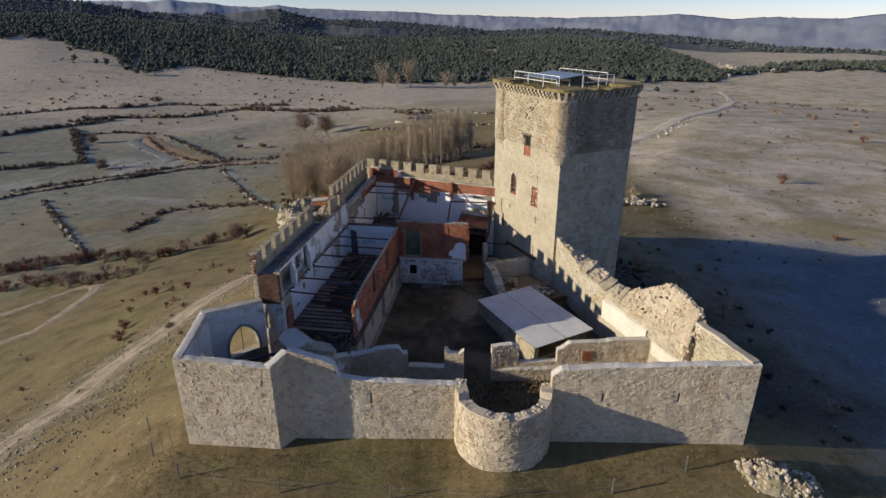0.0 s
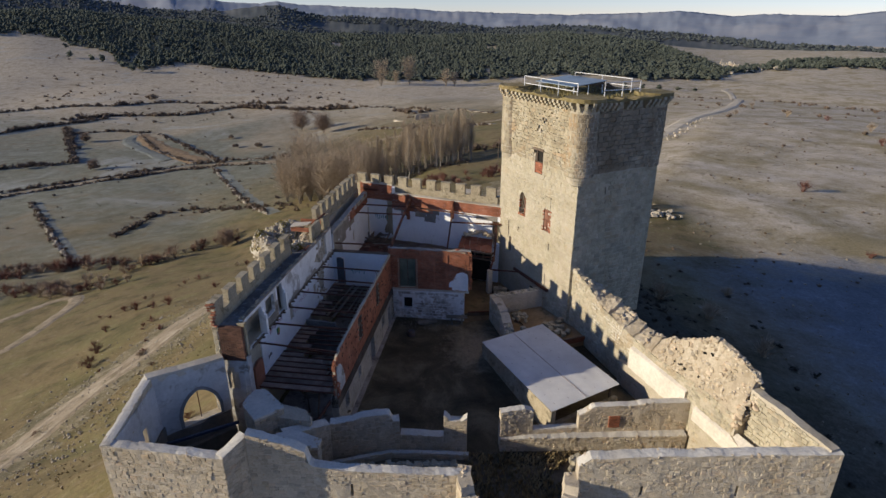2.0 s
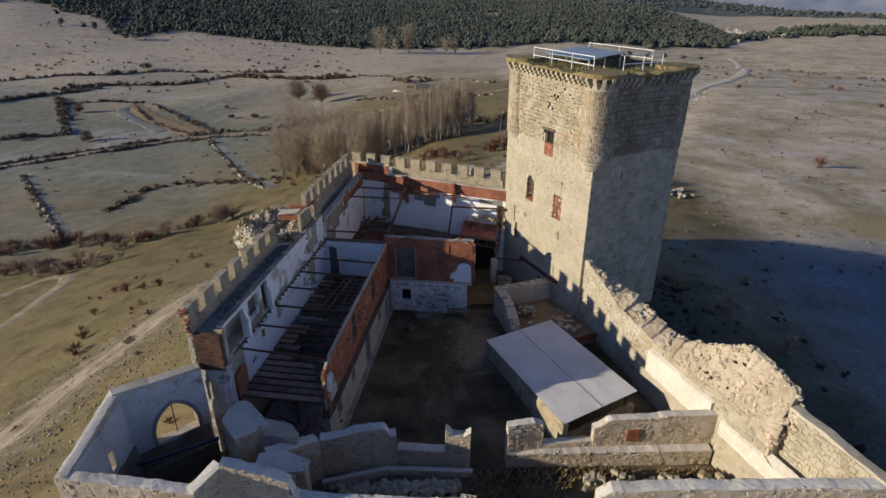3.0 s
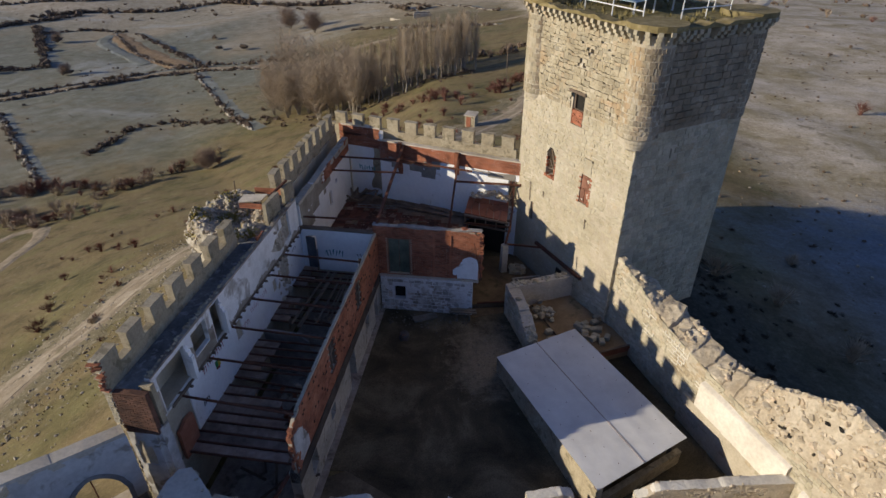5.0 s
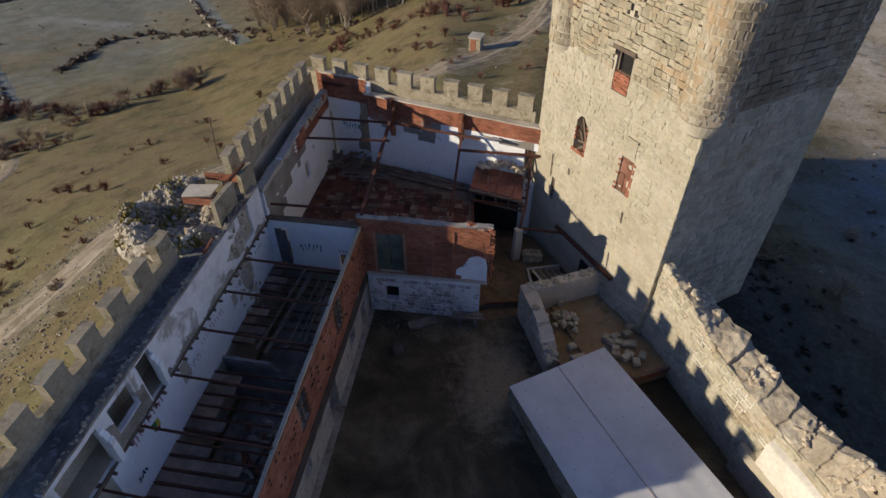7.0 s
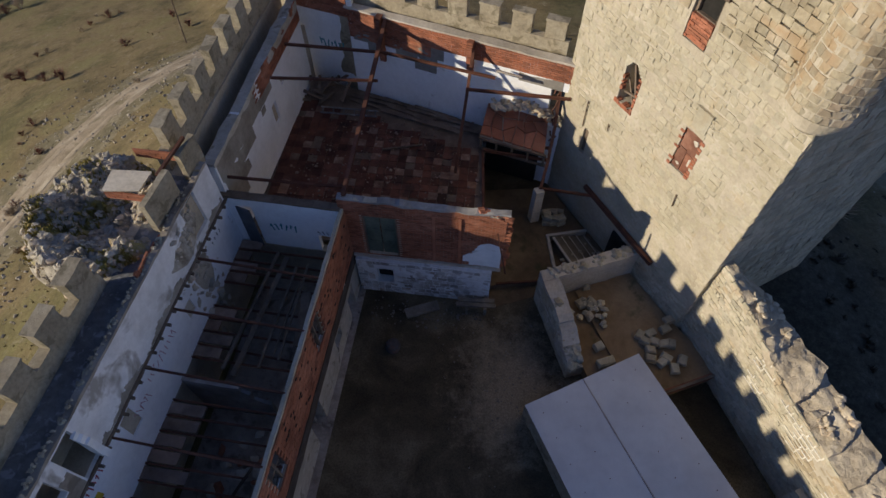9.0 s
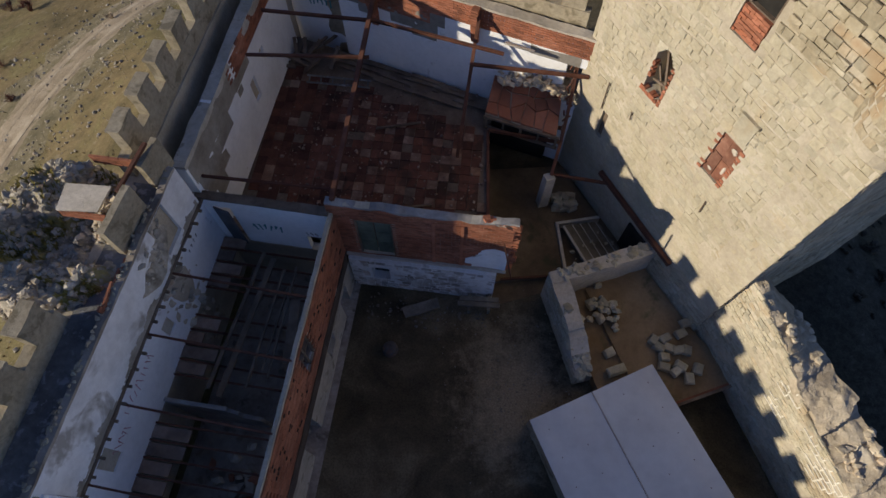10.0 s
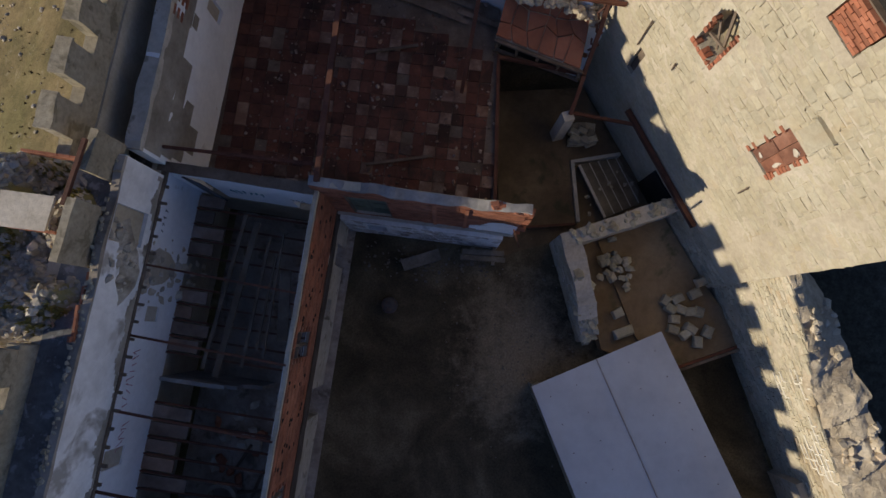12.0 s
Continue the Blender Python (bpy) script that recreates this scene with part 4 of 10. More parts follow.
# dry grass tufts along the roof edges
tuft = Soup()
for k in range(420):
    u, v = rng.uniform(-0.1, 7.2), rng.uniform(-0.1, 9.2)
    if 1.2 < u < 6.0 and 1.2 < v < 8.2 and rng.random() < 0.8:
        continue
    x, y = kp(u, v)
    for j in range(4):
        a = rng.uniform(0, 6.28)
        h = rng.uniform(0.12, 0.4)
        dx, dy = 0.05 * math.cos(a), 0.05 * math.sin(a)
        tuft.add([(x - dx, y - dy, ZR - 0.05), (x + dx, y + dy, ZR - 0.05), (x + dy * 2 + rng.uniform(-.1, .1), y - dx * 2 + rng.uniform(-.1, .1), ZR + h)], [(0, 1, 2)])
tagged(part("dry_grass", tuft, m_lichen), "dry grass tufts on the keep roof", "grass", kind="stuff")


# ---------------------------------------------------------------- curtain walls
WO, WD, WR = Vector((-11.4, 31.9)), Vector((0.1435, 0.9897)), Vector((0.9897, -0.1435))


def wp(a, b):
    """West wing: a metres east of the outer wall's face, b metres north along it."""
    p = WO + WR * a + WD * b
    return (p.x, p.y)


def merlon_row(parent, p0, p1, thick, z_sill, z_top, pitch, length, start=0.0, gaps=()):
    """Rendered merlons, each a part of its parapet."""
    ln = dist2(p0, p1)
    s, k = start, 0
    while s + length < ln:
        if not any(g0 < s + length / 2 < g1 for g0, g1 in gaps):
            sp = Soup()
            dz = 0.04 * nz(s * 3, ln)
            wall_mesh(sp, along(p0, p1, s), along(p0, p1, s + length), thick, z_sill - 0.02, z_top + dz, (), 0.2, 0.045, seed=k)
            cap0, cap1 = along(p0, p1, s - 0.03, 0.04), along(p0, p1, s + length + 0.03, 0.04)
            wall_mesh(sp, cap0, cap1, thick + 0.08, z_top + dz - 0.05, z_top + dz + 0.03, (), 0.25, 0.055, seed=k + 3)
            part("merlon", sp, m_render, parent)
        s += pitch
        k += 1


# west curtain: outer wall, parapet with merlons, wall walk
west = thing("wall_west", "rendered crenellated west curtain wall with a wall walk", "wall", kind="structure")
sp = Soup()
wall_mesh(sp, wp(-0.3, 0), wp(-0.3, 25.3), 1.25, -4.0, 5.22, (), 0.7, 0.03)
wall_mesh(sp, wp(-0.3, 0), wp(-0.3, 6.2), 0.5, 5.2, 6.9, (), 0.7, 0.03)
wall_mesh(sp, wp(-0.3, 6.2), wp(-0.3, 14.6), 1.25, 5.2, 6.95, (), 0.7, 0.03)
wall_mesh(sp, wp(-0.3, 14.6), wp(-0.3, 25.3), 0.36, 5.2, 6.95, (), 0.7, 0.03)
part("wall_core", sp, m_mortar, west)
sp = Soup()
wall_mesh(sp, wp(-0.32, 0), wp(-0.32, 9.7), 0.32, 6.6, 7.62, (), 0.4, 0.02)
wall_mesh(sp, wp(-0.32, 14.2), wp(-0.32, 25.3), 0.32, 6.6, 7.62, (), 0.4, 0.02)
part("parapet", sp, m_render, west)
merlon_row(west, wp(-0.32, 0.0), wp(-0.32, 9.9), 0.32, 7.62, 8.36, 1.46, 0.84)
merlon_row(west, wp(-0.32, 14.4), wp(-0.32, 25.4), 0.32, 7.62, 8.45, 1.33, 0.83, 0.26)
sp = Soup()
wall_mesh(sp, wp(0.0, 0.0), wp(0.0, 14.0), 0.95, 6.8, 6.97, (), 0.4, 0.03)
part("wall_walk", sp, m_concrete, west, "dark stained concrete wall walk")
lay_stones(west, masonry(wp(-0.32, 0), wp(-0.32, 25.3), -3.5, 6.7, (0.26, 0.4), (0.3, 0.7), seed=31))
lay_stones(west, masonry(wp(0.0, -0.02), wp(-0.3, -0.02), -0.2, 6.8, (0.2, 0.3), (0.15, 0.3), seed=32))

m_raw = surface("raw_brown_render", (0.20, 0.17, 0.135), (0.34, 0.295, 0.245), (0.47, 0.42, 0.36), 0.8, 6, relief=0.02, spots=((0.14, 0.11, 0.085), 1.2, 0.56, 0.6))
# inner white wall of the wing, upper part with window openings, lower part
wingw = thing("wall_wing_west", "peeling white plastered inner wall with window openings", "wall", kind="structure")
sp = Soup()
wall_mesh(sp, wp(0.86, 0.6), wp(0.86, 14.6), 0.2, 5.08, lambda s: 7.12 + 0.10 * nz(s * 1.1, 3), [(0.3, 2.1, 5.2, 6.86), (2.65, 3.75, 5.75, 6.86), (4.2, 4.95, 5.2, 6.98), (11.85, 12.8, 5.5, 7.02)], 0.25, 0.02, ragged=0.06, seed=2)
part("upper_wall", sp, m_old_plaster, wingw)
sp = Soup()
wall_mesh(sp, wp(0.69, 2.3), wp(0.69, 14.75), 0.32, 2.5, 5.1, [(4.05, 4.6, 3.85, 4.85), (8.15, 8.6, 3.65, 4.35)], 0.4, 0.015)
part("lower_wall", sp, m_plaster, wingw)
sp = Soup()
wall_mesh(sp, wp(0.7, 1.2), wp(0.7, 14.8), 0.41, 5.06, 5.18, (), 0.3, 0.05, ragged=0.04)
part("wall_plate", sp, m_wood, wingw, "dark broken ledge with joist stubs")
sp = Soup()
wall_mesh(sp, wp(0.6, 0.2), wp(0.6, 14.75), 0.42, -0.1, 2.52, (), 0.4, 0.03)
part("ground_wall", sp, m_mortar, wingw)
for k in range(26):
    sp = Soup()
    b = 2.3 + k * 0.48
    box(sp, (*wp(1.1, b), 5.11), (0.26 + 0.1 * (k % 3 == 0), 0.08, 0.09), rz=-0.144)
    part("joist_stub", sp, m_wood, wingw)

for b in (2.85, 5.62):
    sp = Soup()
    wall_mesh(sp, wp(1.05, b), wp(1.3, b), 0.2, 5.17, lambda s: 6.9 - 2.4 * s, (), 0.08, 0.02, ragged=0.05, seed=int(b * 10))
    part("partition_stub", sp, m_plaster, wingw, "broken white stub of a cross partition")
sp = Soup()
wall_mesh(sp, wp(0.86, 0.5), wp(1.3, 0.5), 0.22, 5.1, 7.08, (), 0.25, 0.03, ragged=0.06)
part("end_pilaster", sp, m_render, wingw, "grey-ochre rendered pilaster at the broken end")
for k in range(46):
    b = 2.6 + 0.24 * k + float(rng.uniform(-0.03, 0.03))
    if 11.2 < b < 12.3 or rng.random() < 0.35:
        continue
    sp = Soup()
    box(sp, (*wp(0.85 + float(rng.uniform(-0.03, 0.02)), b), 7.12 + 0.10 * nz((b - 0.6) * 1.1, 3) + float(rng.uniform(-0.02, 0.02))), (0.09, 0.11, 0.07), rz=-0.144, jit=0.025)
    part("broken_tile", sp, m_render, wingw)
sp = Soup()
wall_mesh(sp, wp(0.858, 0.62), wp(0.858, 14.58), 0.204, 7.04, lambda s: 7.14 + 0.10 * nz(s * 1.1, 3), (), 0.25, 0.02, ragged=0.06, seed=2)
part("wall_top", sp, m_raw, wingw, "dirty broken mortar on the wall top")
sp = Soup()
r_w = np.random.default_rng(951)
for k in range(150):
    b = float(r_w.uniform(0.7, 14.4))
    rock(sp, (*wp(0.90 + float(r_w.uniform(-0.06, 0.10)), b), 7.15 + 0.10 * nz((b - 0.6) * 1.1, 3)), float(r_w.uniform(0.03, 0.085)), 4700 + k)
tagged(part("crumbled_top", sp, m_stone_i, wingw), kind="stuff")
# raw brown render where the white plaster has come off, low on the inner face
sp = Soup()
holes_w = [(0.9, 2.7, 5.2, 6.86), (3.25, 4.35, 5.75, 6.86), (4.8, 5.55, 5.2, 6.98), (12.45, 13.4, 5.5, 7.02)]
for i in range(220):
    b = 0.65 + 0.063 * i
    reach = (0.95 if b < 5.6 else 0.12) + 0.55 * nz(b * 0.9, 7, 2) + 0.12 * nz(b * 3.5, 1, 2)
    for j in range(28):
        z = 5.19 + 0.063 * j
        if z - 5.19 > reach + 0.10 * nz(b * 6, z * 6, 3) or any(h[0] - 0.065 < b < h[1] and h[2] - 0.065 < z < h[3] for h in holes_w):
            continue
        face_box(sp, wp(1.06, 14.6), wp(1.06, 0.6), 14.6 - b - 0.063, 14.6 - b, z, z + 0.063, -0.02, 0.012)
tagged(part("bare_render", sp, m_raw, wingw, "raw brown render under the lost plaster"), kind="stuff")
# narrow chamber between wall walk and white wall at its south end: brick end wall
sp = Soup()
wall_mesh(sp, wp(1.28, -0.03), wp(0.08, -0.06), 0.2, 5.05, 7.0, (), 0.3, 0.03, ragged=0.05)
end_b = tagged(new("wall_brick_end"), "rough red brick end wall under the wall walk", "wall", kind="structure")
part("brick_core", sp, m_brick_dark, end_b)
END_A, END_B = wp(1.3, -0.04), wp(0.06, -0.07)

m_base = surface("stained_stone_render", (0.36, 0.325, 0.265), (0.52, 0.475, 0.40), (0.64, 0.595, 0.515), 0.8, 5, relief=0.03, spots=((0.17, 0.145, 0.11), 1.6, 0.57, 0.7))
# east wall of the wing: stone below, hollow brick above
m_edge = surface("dark_stained_edge_beam", (0.05, 0.04, 0.033), (0.085, 0.068, 0.056), (0.14, 0.115, 0.095), 1.0, 6, relief=0.03)
winge = thing("wall_wing_east", "hollow red brick upper wall on a pale stone ground floor", "wall", kind="structure")
BA, BB = wp(5.74, 0.95), wp(5.52, 14.9)
STB = [(1.2, 1.9, 0.8, 1.75), (3.9, 4.5, 1.0, 1.7), (7.0, 8.0, 0.0, 1.9), (10.3, 11.0, 0.9, 1.7), (12.2, 12.95, 0.0, 1.45)]
ln_e = dist2(BA, BB)
sp = Soup()
wall_mesh(sp, BB, BA, 0.42, -0.05, 2.45, [(ln_e - h[1], ln_e - h[0], h[2], h[3]) for h in STB], 0.35, 0.03)
part("stone_base", sp, m_base, winge, "pale rendered stone ground-floor wall")
sp = Soup()
top_e = lerp_fn([(0, 5.15), (8, 5.12), (11.8, 5.08), (12.6, 5.0), (13.4, 4.9), (13.7, 4.7), (14.0, 4.1)])
wall_mesh(sp, along(BB, BA, 0, -0.06), along(BB, BA, ln_e, -0.06), 0.13, 2.4, top_e, [(4.0, 4.9, 3.05, 4.9), (8.4, 9.3, 3.05, 4.9)], 0.3, 0.02, ragged=0.05)
part("brick_core", sp, m_mortar, winge)


def brick_courses(sp, a, b, z0, top, lw=0.26, h=0.10, holes=(), seed=3, depth=0.03, out=0.0, pieces=None):
    """Courses of bricks on the left face of a line. pieces: (thing, s): bricks past s become parts of that thing, 300 at most."""
    r = np.random.default_rng(seed)
    ln = dist2(a, b)
    z, k, made = z0, 0, 0
    tf = top if callable(top) else (lambda s: top)
    while z < z0 + 8:
        s = -lw / 2 if k % 2 else 0.0
        any_left = False
        while s < ln:
            s0, s1 = max(0, s) + 0.006, min(ln, s + lw) - 0.006
            m = (s0 + s1) / 2
            if s1 - s0 > 0.05 and z + h < tf(m) + 0.02:
                any_left = True
                if not any(h_[0] < m < h_[1] and h_[2] < z + h / 2 < h_[3] for h_ in holes):
                    o = out + float(r.uniform(0, 0.012))
                    if pieces and s0 > pieces[1] and made < 300:
                        one = Soup()
                        face_box(one, a, b, s0, s1, z + 0.006, z + h - 0.006, o - 0.03, o + depth)
                        part("brick", one, m_brick_p, pieces[0])
                        made += 1
                    else:
                        face_box(sp, a, b, s0, s1, z + 0.006, z + h - 0.006, o - 0.03, o + depth)
            s += lw
        if not any_left and z > z0 + 0.5:
            break
        z += h
        k += 1


H_BR = [(4.0, 4.9, 3.05, 4.9), (8.4, 9.3, 3.05, 4.9)]
sp = Soup()
brick_courses(sp, along(BB, BA, 0, -0.06), along(BB, BA, ln_e, -0.06), 2.45, top_e, 0.3, 0.17, H_BR, 5, pieces=(winge, 6.2))
tagged(part("brick_face", sp, m_brick, winge), kind="stuff")
sp = Soup()
brick_courses(sp, END_A, END_B, 5.08, 6.95, 0.26, 0.085, (), 21, 0.02)
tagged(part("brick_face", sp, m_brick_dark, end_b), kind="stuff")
# putlog holes as near-black blocks for their shade, mortar crumbs
sp = Soup()
r5 = np.random.default_rng(9)
for k in range(90):
    s, z = r5.uniform(0.3, ln_e - 1.2), r5.uniform(2.8, 4.9)
    if any(h_[0] - 0.2 < s < h_[1] + 0.2 for h_ in H_BR):
        continue
    face_box(sp, BB, BA, s, s + 0.1, z, z + 0.08, -0.09, -0.005)
tagged(part("brick_holes", sp, m_dark, winge), kind="stuff")
sp = Soup()
wall_mesh(sp, along(BB, BA, 0, 0.015), along(BB, BA, ln_e, 0.015), 0.4, 1.85, 2.47, (), 0.4, 0.03, ragged=0.04)
part("ring_beam", sp, m_edge, winge, "dark stained edge beam under the brickwork")
for h_ in H_BR:
    sp = Soup()
    for b_ in ((h_[0], h_[0] + 0.08, 3.05, 4.9), (h_[1] - 0.08, h_[1], 3.05, 4.9), (h_[0], h_[1], 4.82, 4.9), ((h_[0] + h_[1]) / 2 - 0.04, (h_[0] + h_[1]) / 2 + 0.04, 3.05, 4.82), (h_[0], h_[1], 4.0, 4.08)):
        face_box(sp, BB, BA, *b_, -0.25, -0.12)
    part("window_frame", sp, m_wood, winge, "grey weathered window frame")
# white plaster on its room side
sp = Soup()
wall_mesh(sp, along(BB, BA, 0.02, -0.195), along(BB, BA, ln_e - 1.0, -0.195), 0.02, 2.5, lambda s: top_e(s) - 0.08, H_BR, 0.4, 0.01)
part("room_plaster", sp, m_plaster, winge)

# north wall of the long room with a door
wn = thing("wall_room_north", "white plastered cross wall with faded graffiti and a grey door", "wall", kind="structure")
RA, RB = wp(1.0, 14.75), wp(5.25, 14.75)
sp = Soup()
wall_mesh(sp, RB, RA, 0.22, 2.4, 5.15, [(3.35, 3.95, 2.4, 4.7), (0.2, 1.0, 2.4, 3.4)], 0.3, 0.012)
part("plaster_wall", sp, m_plaster, wn)
sp = Soup()
wall_mesh(sp, along(RB, RA, -0.1, 0.04), along(RB, RA, 4.4, 0.04), 0.3, 5.13, 5.23, (), 0.3, 0.03)
part("wall_plate", sp, m_wood, wn)
sp = Soup()
wall_mesh(sp, along(RB, RA, 0, 0.02), along(RB, RA, 4.3, 0.02), 0.3, -0.05, 2.4, (), 0.4, 0.03)
part("ground_wall", sp, m_mortar, wn)
door = tagged(new("door_1"), "plain grey door standing ajar in the white wall", "door", kind="structure")
sp = Soup()
hx, hy = along(RB, RA, 3.95, 0.0)
bar(sp, (hx, hy, 3.55), (*along(RB, RA, 3.37, 0.14), 3.55), 0.05, 2.2)
part("door_leaf", sp, surface("grey_door_paint", (0.08, 0.09, 0.10), (0.12, 0.13, 0.145), (0.17, 0.18, 0.19), 1, 5, relief=0.0), door)

# roof-level steel joists and floor-level joists of the long room
for k, b in enumerate((1.75, 3.87, 5.9, 8.0, 10.03, 12.0)):
    ob = thing("steel_joist", "rusty steel roof joist spanning the open room", "beam", group="roof joists")
    sp = Soup()
    ibeam(sp, (*wp(0.95, b + 0.05), 5.08), (*wp(5.62 - 0.015 * b, b - 0.1), 5.08 if k else 4.95), 0.06, 0.09)
    part("joist", sp, m_rust, ob)
for k in range(26):
    b = 1.2 + k * 0.52
    if k in (14, 15, 21):
        continue
    ob = thing("floor_joist", "rusty steel floor joist of the lost upper floor", "beam", group="floor joists")
    sp = Soup()
    ibeam(sp, (*wp(0.95, b), 2.6), (*wp(5.45 if k != 9 else 4.2, b + float(rng.uniform(-0.04, 0.04))), 2.6 - (0.5 if k in (8, 17) else 0)), 0.06, 0.085)
    part("joist", sp, m_rust, ob)
# remaining floor slabs seen between the joists, cross wall
m_dirty_wall = surface("dirty_grey_plaster", (0.16, 0.15, 0.14), (0.29, 0.275, 0.26), (0.46, 0.445, 0.43), 0.8, 6, relief=0.02)
sp = Soup()
wall_mesh(sp, wp(1.0, 8.75), wp(5.3, 8.75), 0.12, -0.05, lerp_fn([(0, 2.66), (2.2, 2.6), (2.5, 1.5), (4.3, 1.2)]), [(2.9, 3.8, 0, 1.7)], 0.3, 0.02, ragged=0.04)
tagged(part("wall_cross", sp, m_dirty_wall), "grey-white plastered cross wall below the lost floor", "wall", kind="structure")
sp = Soup()
prism(sp, [wp(1.3, -0.9), wp(6.1, -0.9), wp(5.8, 14.7), wp(1.3, 14.7)], -0.03, 0.012)
m_slab = surface("dusty_ground_floor", (0.25, 0.20, 0.165), (0.42, 0.355, 0.30), (0.54, 0.475, 0.415), 1.1, 5, relief=0.05, spots=((0.11, 0.085, 0.065), 1.5, 0.56, 0.7), fine_amt=0.7)
tagged(part("floor_wing", sp, m_slab), "dusty rubble-strewn ground floor of the wing", "floor", kind="structure")
# stacked planks and pipes lying on the joists and below
for k, (a0, b0, a1, b1, z0_, z1_, w) in enumerate(((2.3, 9.2, 2.7, 14.2, 2.74, 2.74, 0.12), (2.75, 9.0, 3.1, 14.0, 2.76, 2.74, 0.2), (3.5, 9.4, 3.6, 13.6, 2.74, 2.76, 0.1), (4.1, 9.8, 4.0, 13.8, 2.74, 2.74, 0.08), (4.6, 10.4, 4.3, 12.6, 2.73, 2.73, 0.34), (3.85, 10.0, 3.9, 13.0, 2.74, 2.75, 0.07))):
    sp = Soup()
    bar(sp, (*wp(a0, b0), z0_), (*wp(a1, b1), z1_), w, 0.06)
    tagged(part("plank", sp, m_wood), "old timber plank lying across the floor joists", "plank", group="planks on the joists")
# heap of junk on the lower floor
for k in range(34):
    sp = Soup()
    a, b = rng.uniform(2.2, 5.2), rng.uniform(4.5, 7.9)
    rock(sp, (*wp(a, b), 0.15), rng.uniform(0.12, 0.32), 900 + k)
    tagged(part("rubble_stone", sp, m_cap if k % 3 else m_brick_p), "lump of broken masonry on the ground floor", "rubble", group="rubble in the wing")
for k in range(12):
    sp = Soup()
    a, b = rng.uniform(2.0, 5.4), rng.uniform(1.0, 6.0)
    t = rng.uniform(0, 3.1)
    bar(sp, (*wp(a, b), 0.15), (*wp(a + 1.2 * math.cos(t), b + 1.2 * math.sin(t)), rng.uniform(0.2, 1.4)), 0.09, 0.07)
    tagged(part("broken_timber", sp, m_wood), "broken roof timber lying in the wing", "timber", group="fallen timbers")
tyre = Soup()
for i in range(20):
    t0, t1 = 6.283 * i / 20, 6.283 * (i + 1) / 20
    c = wp(2.9, 4.6)
    bar(tyre, (c[0] + 0.55 * math.cos(t0), c[1] + 0.55 * math.sin(t0), 0.35), (c[0] + 0.55 * math.cos(t1), c[1] + 0.55 * math.sin(t1), 0.35), 0.14, 0.2)
tagged(part("wheel_rim", tyre, m_cap), "round pale hoop lying among the rubble", "hoop")

m_flake = surface("flaking_grey_white_plaster", (0.36, 0.34, 0.32), (0.52, 0.51, 0.50), (0.68, 0.67, 0.66), 0.9, 5, relief=0.02, spots=((0.22, 0.19, 0.16), 1.1, 0.52, 0.9))
# broken brick and rubble end of the parapet
for k in range(22):
    sp = Soup()
    box(sp, (*wp(-0.18 + float(rng.uniform(-0.14, 0.14)), -0.04 + float(rng.uniform(-0.06, 0.05))), 7.0 + 0.065 * k), (float(rng.uniform(0.14, 0.26)), 0.14, 0.06), rz=float(rng.uniform(-0.5, 0.3)), jit=0.012)
    part("broken_brick" if k % 3 else "broken_stone", sp, m_brick_p if k % 3 else m_stone, west)
# south end of the wing: leaning pillar, broken walls
sp = Soup()
wall_mesh(sp, wp(1.05, 0.5), wp(1.32, 0.5), 0.45, 0.0, 5.25, (), 0.4, 0.02)
tagged(part("wall_pier", sp, m_flake), "tall white plastered pier at the broken end of the wing", "pier", kind="structure")
sp = Soup()
wall_mesh(sp, wp(1.0, 1.0), wp(1.0, 2.0), 0.15, 2.4, 3.9, (), 0.25, 0.03, ragged=0.3)
tagged(part("wall_stub", sp, m_brick), "broken red brick partition stub", "wall", kind="structure")
sp = Soup()
wall_mesh(sp, wp(1.1, -0.05), wp(0.0, -0.05), 0.3, 0.0, 5.06, [(0.3, 0.5, 3.3, 4.35), (0.5, 0.8, 3.3, 4.65), (0.8, 0.95, 3.3, 4.4)], 0.25, 0.04)
# near-black panel put behind the gap in place of its shade
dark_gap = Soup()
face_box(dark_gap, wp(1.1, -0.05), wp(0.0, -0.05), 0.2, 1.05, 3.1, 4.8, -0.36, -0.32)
tagged(part("dark_gap", dark_gap, m_dark), "near-black panel standing in for shade behind the broken wall", "opening", kind="structure")
tagged(part("wall_south_end", sp, m_flake), "flaking white wall with an arched gap", "wall", kind="structure")
sp = Soup()
bar(sp, (*wp(5.4, 1.4), 2.4), (*wp(4.7, -0.9), 1.6), 0.12, 0.12)
tagged(part("leaning_beam", sp, m_rust), "dark steel beam sloping off the end of the wing", "beam")

# ruined rubble turret on the west curtain
tur = thing("ruined_turret", "collapsed round turret of rubble with weeds and a concrete slab", "turret")
tc = wp(-1.2, 11.9)
sp = Soup()
n, v, f = 22, [], []
for j, z in enumerate(np.arange(-4.0, 7.2, 0.7)):
    for i in range(n):
        a = 6.283 * i / n
        rr = 2.25 * (1 + 0.06 * nz(math.cos(a) * 2, math.sin(a) * 2, z * 0.6))
        v.append((tc[0] + rr * math.cos(a), tc[1] + rr * math.sin(a), z))
m_ring = len(v) // n
for j in range(m_ring - 1):
    f += [(j * n + i, j * n + (i + 1) % n, (j + 1) * n + (i + 1) % n, (j + 1) * n + i) for i in range(n)]
f.append(tuple(range((m_ring - 1) * n, m_ring * n)))
sp.add(v, f)
part("drum", sp, m_mortar, tur)
sp, sp2 = Soup(), Soup()
r6 = np.random.default_rng(41)


